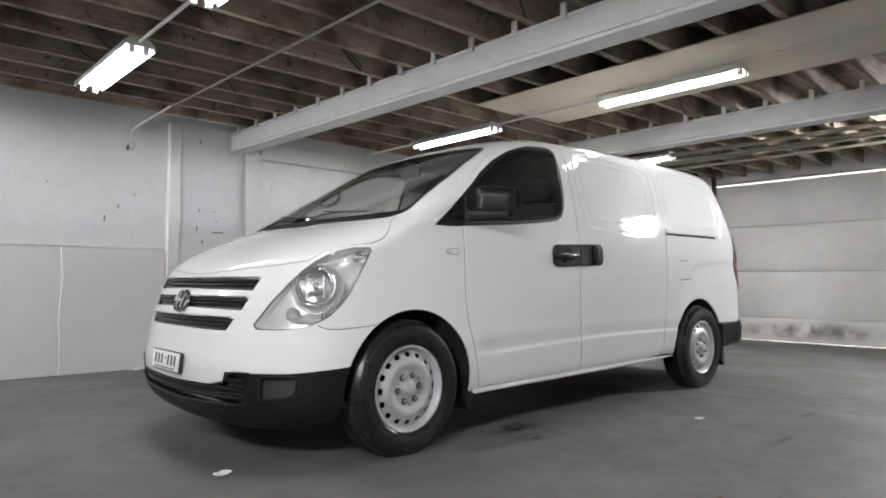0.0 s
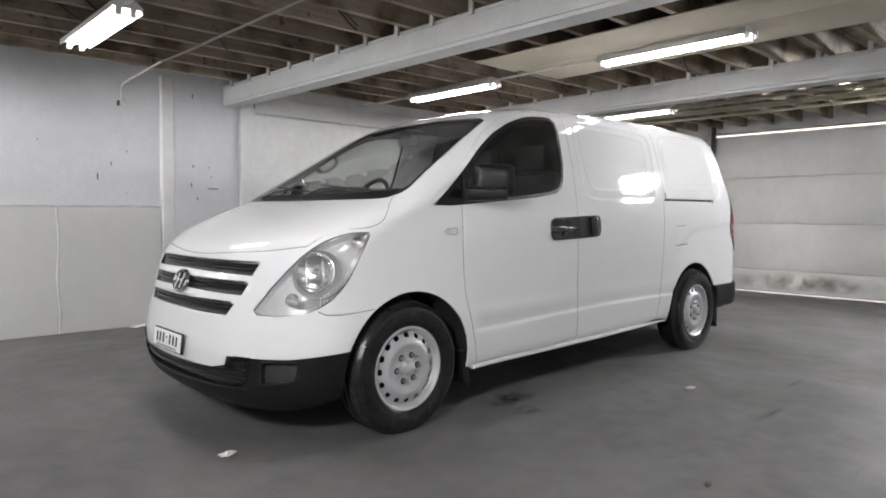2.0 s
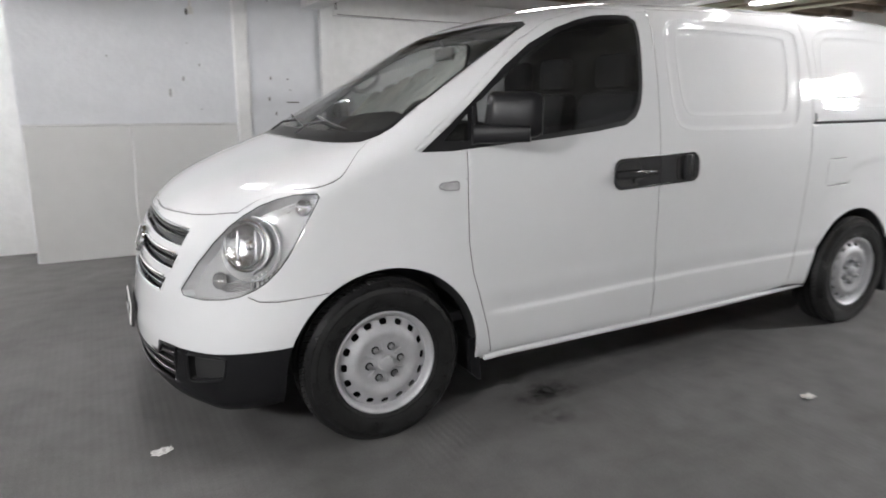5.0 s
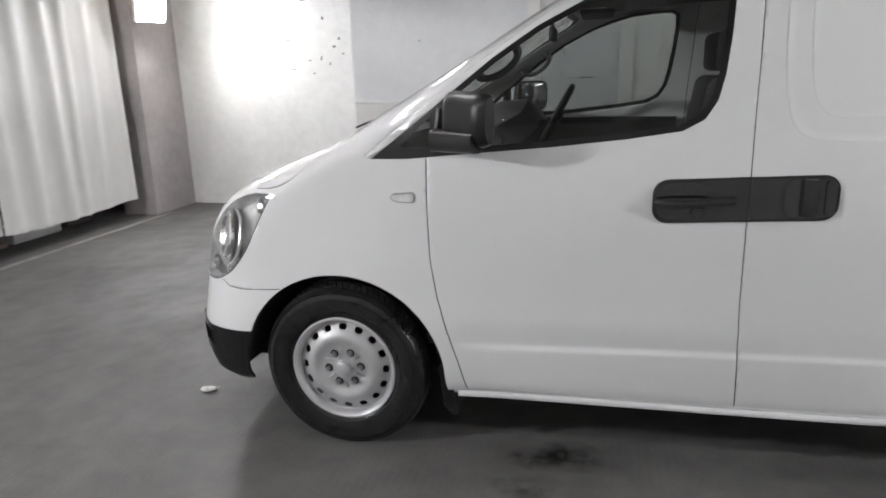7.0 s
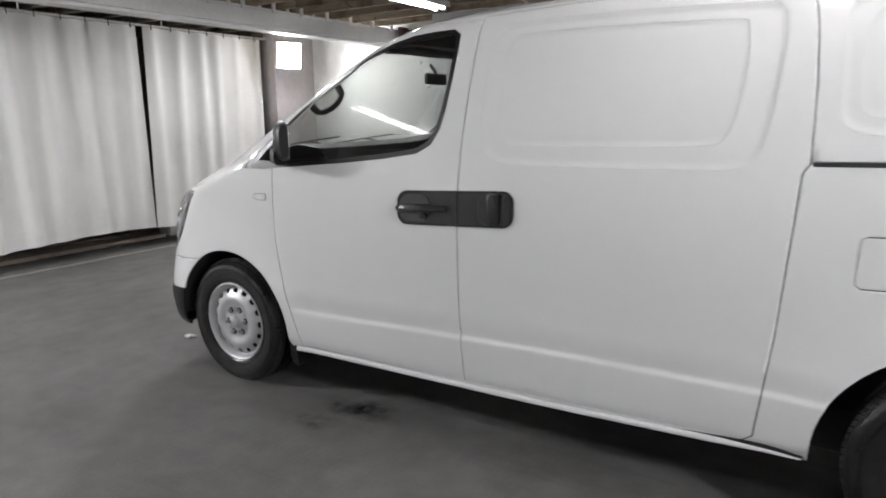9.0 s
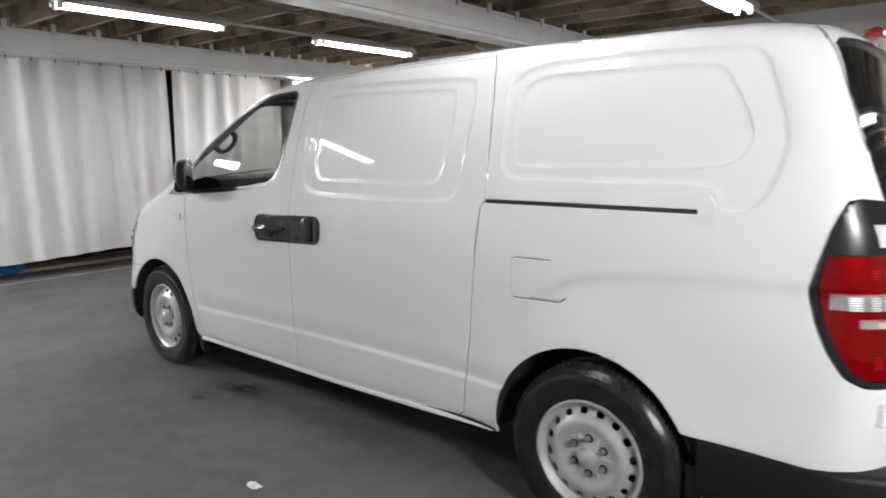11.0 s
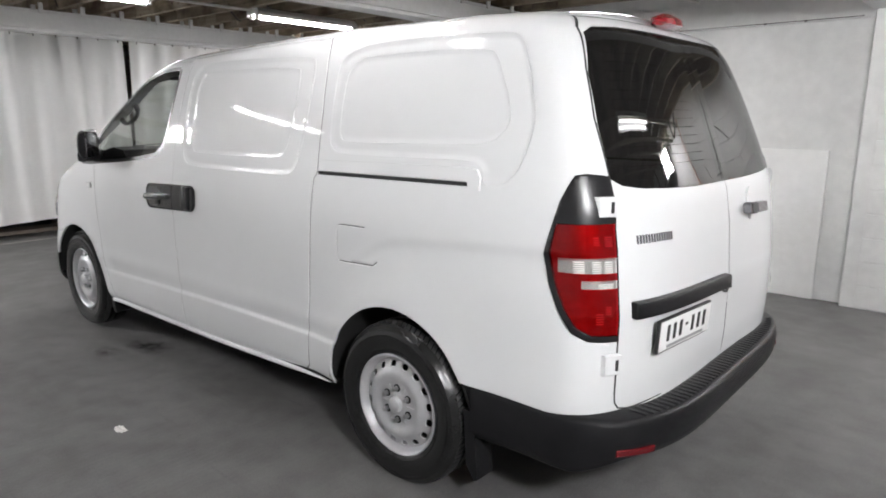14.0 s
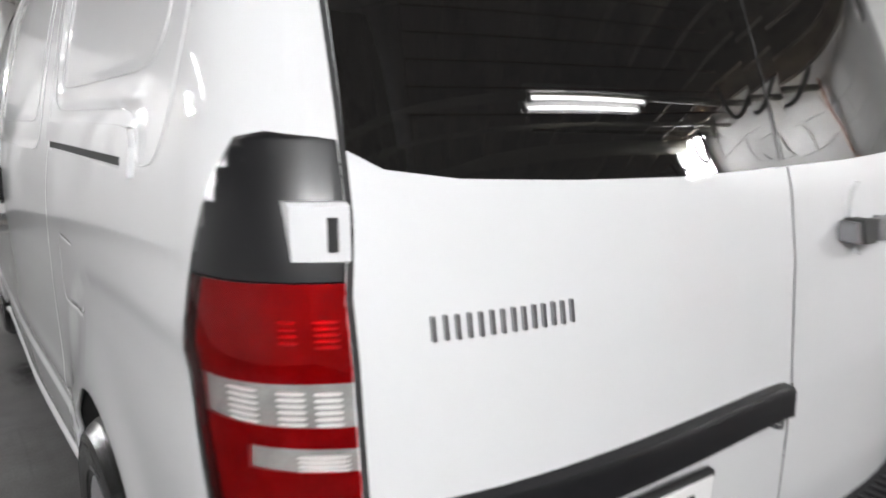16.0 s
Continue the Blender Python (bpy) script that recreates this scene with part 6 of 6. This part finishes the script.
for a in (0, 180, 270):
    tube(bm, [(0.05 * math.sin(radians(a)), 0.05 * math.cos(radians(a)), -0.01), (0.178 * math.sin(radians(a)), 0.178 * math.cos(radians(a)), 0)], 0.014, 8)
bmesh.ops.transform(bm, matrix=mt, verts=bm.verts)
part("hub_pad", bm, M_TRIM, sw)
for y in (-0.48, 0.02, 0.42):
    w = 0.22 if y != 0.02 else 0.16
    st = new("cab_seat")
    st.parent = cab
    part("cushion", bbox(0.95, 1.42, y - w, y + w, 0.72, 0.86, bevel=0.04), M_SEAT, st)
    bm = bmesh.new()
    vs = box(bm, 1.36, 1.48, y - w, y + w, 0.84, 1.42, bevel=0.04)
    for v in vs:
        v.co.x += 0.16 * (v.co.z - 0.84)
    part("backrest", bm, M_SEAT, st)
    bm = bmesh.new()
    box(bm, 1.47, 1.56, y - 0.12, y + 0.12, 1.44, 1.62, bevel=0.03)
    part("headrest", bm, M_SEAT, st)
bm = bmesh.new()
zz = [0.36 + 0.08 * k for k in range(19)]
edge = [(side_y(1.67, z) + 0.035, z) for z in zz]
a = [bm.verts.new((1.66, y, z)) for y, z in edge] + [bm.verts.new((1.66, -y, z)) for y, z in edge[::-1]]
r = bmesh.ops.extrude_face_region(bm, geom=[bm.faces.new(a)])
bmesh.ops.translate(bm, vec=(0.03, 0, 0), verts=[v for v in r["geom"] if isinstance(v, bmesh.types.BMVert)])
part("bulkhead", bm, M_TRIM, cab)
part("cab_floor", bbox(0.20, 1.66, -0.80, 0.80, 0.42, 0.46), M_TRIM, cab)
bm = bmesh.new()
rows = []
for k in range(9):
    x = 0.98 + 0.68 * k / 8
    rows.append([(x, y, 1.745 + 0.035 * step01(0.92, 1.5, x) + 0.012 * (1 - (y / 0.60) ** 2)) for y in np.linspace(-0.60, 0.60, 9)])
slab(bm, rows)
part("headliner", bm, M_TRIM, cab)
for s in (1, -1):
    bm = bmesh.new()
    rows = []
    for z in (0.50, 0.80, 1.05, 1.16, 1.19):
        rows.append([(x, (side_y(x, z) + 0.06 + 0.02 * (z < 1.1)), z) for x in np.linspace(0.45, 1.40, 10)])
    slab(bm, rows)
    part("door_trim", bm if s == 1 else mirrored(bm), M_TRIM, cab)
    bm = bmesh.new()
    a0, a1 = Vector((0.525, -0.757, 1.470)), Vector((0.660, -0.722, 1.560))
    ax, dn = (a1 - a0), Vector((0.035, 0.015, -0.050))
    tube(bm, [a0 + ax * (0.5 - 0.5 * math.cos(u)) + dn * math.sin(u) ** 0.6 for u in np.linspace(0, math.pi, 17)], [0.017] * 3 + [0.013] * 11 + [0.017] * 3, 10)
    part("grab_handle", bm if s == 1 else mirrored(bm), M_TRIM, cab)
    part("sun_visor", bbox(0.86, 1.02, s * 0.36 - 0.22, s * 0.36 + 0.22, 1.715, 1.735, bevel=0.008), M_TRIM, cab)
rv = new("interior_mirror")
rv.parent = cab
part("mirror_body", bbox(0.735, 0.762, -0.10, 0.10, 1.590, 1.652, bevel=0.012), M_TRIM, rv)
bm = bmesh.new()
tube(bm, [(0.715, 0, 1.70), (0.745, 0, 1.66), (0.748, 0, 1.63)], 0.010, 8)
part("stem", bm, M_TRIM, rv)


# ---- pipes, panels and marks of the room ----
def pipe(name, pts, r, material, label, category="pipe", group=""):
    bm = bmesh.new()
    tube(bm, pts, r, 10)
    return tagged(part(name, bm, material), label, category, group)


pipe("conduit_pipe", [(0.02, 2.55, 2.47), (-0.05, 3.18, 2.40), (-0.07, 3.30, 2.375), (-0.08, 3.325, 2.34), (-0.08, 3.325, 2.22)], 0.010, M_CONDUIT, "thin painted electrical conduit running along the joists", "conduit")
e = empty("wall_socket", "small white conduit end box on the wall", "conduit box")
part("box_body", bbox(-0.105, -0.055, 3.30, WALL_Y - 0.001, 2.165, 2.225, bevel=0.008), M_CONDUIT, e)
part("socket_hole", bbox(-0.120, -0.106, 3.305, WALL_Y - 0.004, 2.16, 2.21, bevel=0.004), M_CHIP, e)
pipe("conduit_pipe", [(0.08, NEAR_Y, 2.475), (0.08, -2.0, 2.475), (0.04, 2.35, 2.475), (0.02, 2.545, 2.47)], 0.010, M_BROWNPIPE, "thin brown-grey electrical conduit running along the joists", "conduit")
for x, ya, yb in ((-0.72, 1.09, 0.10), (-0.72, -1.16, -2.35), (2.72, 1.01, -0.23), (2.72, 2.27, 3.33)):
    pipe("conduit_pipe", [(x, ya, 2.478), (x, yb, 2.478)], 0.012, M_CONDUIT, "short conduit linking two ceiling lights", "conduit")

for x0, x1, y1 in ((2.07, 2.585, 0.66), (2.592, 3.16, 0.58)):
    tagged(part("ceiling_panel", bbox(x0, x1, -3.4, y1, CEIL - 0.016, CEIL - 0.004, bevel=0.002), M_CEILPANEL), "cream sheet panel nailed under the joists", "ceiling panel", "ceiling panels")

for k, (x, z) in enumerate(((5.35, 2.46), (5.62, 2.44), (5.95, 2.47), (6.35, 2.46))):
    pipe("service_pipe", [(x, NEAR_Y, z), (x + 0.05, 0, z - 0.01), (x, WALL_Y - 0.02, z)], 0.018 if k % 2 else 0.026, M_YELLOWPIPE, "yellowed service pipe under the ceiling", "pipe", "service pipes")
for k in range(5):
    x = 5.2 + 0.28 * k
    pipe("hanging_hose", [(x + 0.14 * math.sin(3 * t + k), 3.0 - 0.385 * t, 2.507 - 0.34 * math.sin(math.pi * t) * (0.6 + 0.12 * k)) for t in np.linspace(0, 1, 14)], 0.014, M_YELLOWPIPE if k % 2 else M_CHIP, "looped hose hanging under the ceiling", "hose", "hoses")

# dark slots and chips in the wall
def wall_mark(x, z, w, h, name="wall_chip", label="small dark chip in the whitewash", y=WALL_Y):
    r = random.Random(int(1000 * x + 77 * z))
    n = 9
    bm = bmesh.new()
    pts = [(x + w / 2 * math.cos(a) * r.uniform(0.6, 1.1), z + h / 2 * math.sin(a) * r.uniform(0.6, 1.1)) for a in [2 * math.pi * k / n for k in range(n)]]
    prism(bm, pts, y - 0.003, y + 0.001)
    return tagged(part(name, bm, M_WALLCHIP, smooth=False), label, "wall mark", "wall marks")


rm = random.Random(11)
for k in range(6):
    x = rm.choice((rm.uniform(-1.1, 0.22), rm.uniform(0.45, 1.05)))
    wall_mark(x, rm.uniform(1.25, 2.05), rm.uniform(0.006, 0.022), rm.uniform(0.010, 0.05))
for x, z, w, h in ((-0.30, 1.47, 0.02, 0.09), (-0.18, 1.60, 0.015, 0.05), (0.62, 1.62, 0.018, 0.05), (0.60, 1.42, 0.02, 0.06), (0.66, 1.28, 0.02, 0.05), (0.62, 2.35, 0.02, 0.06)):
    wall_mark(x, z, w, h)
for x, z, w, h in ((-2.02, 2.08, 0.03, 0.05), (-2.06, 1.66, 0.022, 0.055), (-2.45, 1.86, 0.07, 0.012), (-2.40, 1.55, 0.06, 0.012), (-1.90, 1.78, 0.05, 0.03), (-1.84, 1.86, 0.03, 0.04), (-1.80, 1.70, 0.025, 0.03), (-2.20, 1.64, 0.04, 0.016), (-1.96, 1.60, 0.02, 0.035), (-2.16, 1.50, 0.03, 0.02)):
    wall_mark(x, z, w, h, y=STEP_Y)
e = tagged(part("wall_slot", bbox(0.77, 0.89, WALL_Y - 0.006, WALL_Y - 0.0005, 1.385, 1.396), M_CHIP), "narrow dark slot cut in the wall", "wall mark", "wall marks")
tagged(part("wall_slot", bbox(1.285, 1.295, WALL_Y - 0.057, WALL_Y - 0.0505, 2.29, 2.37), M_CHIP), "narrow dark slot cut in the wall", "wall mark", "wall marks")
pipe("cable", [(1.30, WALL_Y - 0.053, 2.246), (2.0, WALL_Y - 0.053, 2.241), (3.0, WALL_Y - 0.053, 2.244), (4.0, WALL_Y - 0.053, 2.248)], 0.0028, M_CHIP, "thin black cable along the lintel", "cable")
for x in (1.9, 2.4, 3.3, 3.6):
    tagged(part("cable_clip", bbox(x - 0.010, x + 0.010, WALL_Y - 0.058, WALL_Y - 0.0505, 2.236, 2.250, bevel=0.002), M_CHIP), "small dark clip on the lintel", "clip", "cable clips")
# drip of thick paint on the sheet joint and pilaster edge
for x, z0, z1 in ((-0.655, 0.0, 1.17), (0.415, 1.35, 2.48)):
    pipe("paint_bead", [(x + 0.008 * math.sin(9 * z), WALL_Y - (0.036 if z1 < 1.3 else 0.008), z) for z in np.linspace(z0, z1, 14)], 0.010, M_WHITE_WALL, "thick white bead of paint down the wall", "paint bead")
tagged(part("dado_cap", bbox(-1.49, 0.27, WALL_Y - 0.039, WALL_Y - 0.001, 1.188, 1.199, bevel=0.004), M_WHITE_WALL), "white painted ledge above the wall sheets", "ledge", kind="structure")

# block wall past the post, each block its own piece
block_wall = setting("wall_block", bbox(4.175, 8.0, WALL_Y - 0.0912, WALL_Y - 0.003, 0, CEIL), M_WHITE_WALL, "white painted block wall past the post", "wall")
me = None
for r in range(13):
    for c in range(7):
        x0 = 4.18 + 0.40 * c - (0.20 if r % 2 else 0)
        if me is None:
            o = part("block", bbox(0.0, 0.391, -0.098, -0.075, 0.0, 0.181, bevel=0.004), M_WHITE_WALL, block_wall, smooth=False)
            me = o.data
        else:
            o = new("block", me)
            o.parent = block_wall
        if x0 < 4.175:
            o.scale = (0.5, 1, 1)
            x0 = 4.18
        o.location = (x0, WALL_Y, 0.008 + 0.19 * r)

# ---- small things on the floor ----
def floor_blot(x, y, w, h, seed, name, material, label, category, z=0.0012):
    r = random.Random(seed)
    bm = bmesh.new()
    n = 18
    vs = [bm.verts.new((x + w / 2 * math.cos(a) * r.uniform(0.72, 1.05), y + h / 2 * math.sin(a) * r.uniform(0.72, 1.05), z)) for a in [2 * math.pi * k / n for k in range(n)]]
    bm.faces.new(vs)
    return tagged(part(name, bm, material, smooth=False), label, category, "floor stains")


floor_blot(0.745, -1.075, 0.28, 0.20, 1, "oil_stain", M_STAIN, "small dark oil stain on the concrete", "stain")
floor_blot(0.90, -0.85, 0.36, 0.28, 2, "oil_stain", M_STAIN, "broken dark oil stain on the concrete", "stain")
floor_blot(0.76, -0.88, 0.28, 0.20, 3, "oil_stain", M_STAIN, "broken dark oil stain on the concrete", "stain")
floor_blot(1.75, -2.05, 0.60, 0.07, 5, "floor_scuff", M_FAINT, "long dark scuff on the concrete", "stain")
floor_blot(2.6, -1.9, 0.50, 0.07, 6, "floor_scuff", M_FAINT, "long dark scuff on the concrete", "stain")


def scrap(x, y, s, seed, material, name, label, category):
    r = random.Random(seed)
    bm = bmesh.new()
    n = 6
    g = [[bm.verts.new((x + s * (i / n - 0.5) * r.uniform(0.85, 1.1), y + s * 0.6 * (j / n - 0.5) * r.uniform(0.8, 1.15), 0.004 + r.uniform(0, 0.16) * s)) for i in range(n + 1)] for j in range(n + 1)]
    for j in range(n):
        for i in range(n):
            if (i, j) not in ((0, 0), (n - 1, 0), (0, n - 1)):
                bm.faces.new((g[j][i], g[j][i + 1], g[j + 1][i + 1], g[j + 1][i]))
    ob = part(name, bm, material, smooth=False)
    m = ob.modifiers.new("thickness", "SOLIDIFY")
    m.thickness = 0.002
    return tagged(ob, label, category, "scraps")


scrap(-0.842, -0.60, 0.085, 1, M_PAPER, "paper_scrap", "torn white scrap of paper on the floor", "paper")
scrap(1.902, -1.49, 0.075, 2, M_PAPER, "paper_scrap", "crumpled white scrap of paper on the floor", "paper")
scrap(0.0, 3.22, 0.16, 3, M_PAPER, "paper_scrap", "white paper lying at the foot of the wall", "paper")
scrap(0.487, -2.26, 0.035, 5, M_LEAF, "dry_leaf", "small dry brown leaf on the floor", "leaf")

# behind the curtain
rail = pipe("curtain_rail", [(CURT_X, NEAR_Y, 2.445), (CURT_X, 3.20, 2.445)], 0.014, M_CONDUIT, "white steel rail carrying the curtain", "curtain rail")
for k in range(26):
    y = -3.2 + 0.245 * k
    bm = bmesh.new()
    tube(bm, [(CURT_X + 0.012, y, 2.458), (CURT_X + 0.020, y, 2.43), (CURT_X + 0.012, y + 0.002, 2.405)], 0.006, 6)
    part("hook", bm, M_CHIP, rail)
for k in range(6):
    bm = bmesh.new()
    tube(bm, [(CURT_X, -4.4 + 1.5 * k, 2.45), (CURT_X, -4.4 + 1.5 * k, CEIL + 0.02)], 0.008, 6)
    part("rail_hanger", bm, M_CONDUIT, rail)
for (x, y0, y1, w) in ((-4.45, -3.0, 1.65, 0.07), (-4.62, -0.6, 1.0, 0.10), (-4.9, 0.5, 3.1, 0.08)):
    tagged(part("timber_plank", bbox(x - w, x + w, y0, y1, 0.0, 0.045, bevel=0.006), M_WOOD), "weathered timber plank lying on the floor", "plank", "planks")
tagged(part("concrete_block", bbox(-4.62, -4.38, 1.72, 2.30, 0, 0.16, bevel=0.02), M_WHITE_WALL), "pale concrete block behind the curtain", "block")
tagged(part("concrete_block", bbox(-4.72, -4.45, 2.45, 2.80, 0, 0.22, bevel=0.02), M_CHIP), "dark block behind the curtain", "block")
setting("kerb_line", bbox(-3.84, -3.77, NEAR_Y, 3.3, -0.05, 0.003), M_KERB, "pale worn strip of concrete along the curtain", "floor strip")
bm = bmesh.new()
bmesh.ops.create_icosphere(bm, subdivisions=3, radius=0.10)
rb_ = random.Random(4)
for v in bm.verts:
    v.co = (v.co.x * rb_.uniform(0.85, 1.1) - 4.36, v.co.y * 1.5 * rb_.uniform(0.9, 1.1) - 0.58, 0.075 + v.co.z * 0.75 * rb_.uniform(0.9, 1.05))
tagged(part("plastic_bag", bm, M_BLUE), "crumpled blue plastic bag on the floor", "bag")

# garage door end
tr = empty("door_track", "dark vertical steel track of the garage door", "door track")
part("track_rail", bbox(END_X - 0.05, END_X - 0.002, 1.14, 1.20, 0, 2.55, bevel=0.006), M_CHIP, tr)
part("track_lip", bbox(END_X - 0.09, END_X - 0.052, 1.20, 1.24, 0, 2.55, bevel=0.006), M_CONDUIT, tr)
tagged(part("wall_box", bbox(END_X - 0.12, END_X - 0.002, 2.62, 2.95, 2.32, 2.47, bevel=0.01), M_GREYBOX), "grey electrical box on the end wall", "electrical box")
tagged(part("wall_box", bbox(END_X - 0.08, END_X - 0.002, 2.14, 2.32, 2.26, 2.38, bevel=0.01), M_CHIP), "small black control box on the end wall", "control box")
tagged(part("scuff_mark", bbox(END_X + 0.0475, END_X + 0.0495, -1.3, 1.08, 0.03, 0.34), M_SCUFF, smooth=False), "pale brown scuffs along the lower door panel", "scuff")

# orange machine and fittings by the far wall
mc = empty("floor_machine", "orange floor machine standing by the block wall", "machine")
part("cabinet", bbox(5.9, 6.5, 2.45, 3.05, 0.12, 1.30, bevel=0.04), M_ORANGE, mc)
part("base", bbox(5.86, 6.54, 2.42, 3.08, 0, 0.118, bevel=0.01), M_CHIP, mc)
part("control_panel", bbox(5.86, 5.898, 2.55, 2.95, 0.95, 1.18, bevel=0.008), M_CHIP, mc)
pipe("orange_cable", [(5.30 + 0.05 * math.sin(5 * u) + 0.12 * u, 3.245, 2.50 - 1.15 * u) for u in np.linspace(0, 1, 20)], 0.008, M_CORD, "orange cable hanging down the block wall", "cable")
wb = empty("white_board", "white notice board with dark clips on the block wall", "notice board")
part("board", bbox(6.75, 7.55, 3.20, 3.262, 1.3, 2.2, bevel=0.006), M_PLATE, wb)
for x, z in ((6.9, 1.95), (7.2, 1.6), (7.4, 2.05)):
    part("clip", bbox(x, x + 0.10, 3.18, 3.199, z, z + 0.07, bevel=0.006), M_CHIP, wb)

# dark wires on the joist sides, also standing in for curved shadows there
rw = random.Random(21)
for k in range(22):
    j = rw.randrange(1, 11)
    y, x = WALL_Y - 0.36 - 0.385 * j - 0.045, rw.uniform(-2.2, 0.9) if k < 17 else rw.uniform(1.4, 3.9)
    w, h, t0 = rw.uniform(0.10, 0.26), rw.uniform(0.04, 0.09), rw.uniform(0, 3)
    pts = [(x + w * (u - 0.5), y, CEIL + 0.09 + h * math.sin(2.4 * u + t0) - 0.03 * u) for u in np.linspace(0, 1, 12)]
    pts = [(pts[0][0], y + 0.024, CEIL + 0.19), *pts] if k % 3 else pts
    pipe("wire_shadow_mark", pts, rw.uniform(0.004, 0.009), M_CHIP, "bent dark wire on a joist side, also standing in for curved shadow marks", "wire", "old wires")

# old steel at the wall end of the beam beside the curtain
br = empty("beam_bracket", "dark rusty steel bracket where the beam meets the wall", "bracket")
part("plate", bbox(-2.255, -2.20, STEP_Y - 0.16, STEP_Y - 0.003, 2.27, 2.52, bevel=0.006), M_RUST, br)
part("arm", bbox(-2.198, -2.08, STEP_Y - 0.11, STEP_Y - 0.05, 2.43, 2.48, bevel=0.005), M_RUST, br)
part("hook", bbox(-2.11, -2.078, STEP_Y - 0.11, STEP_Y - 0.05, 2.37, 2.428, bevel=0.004), M_RUST, br)
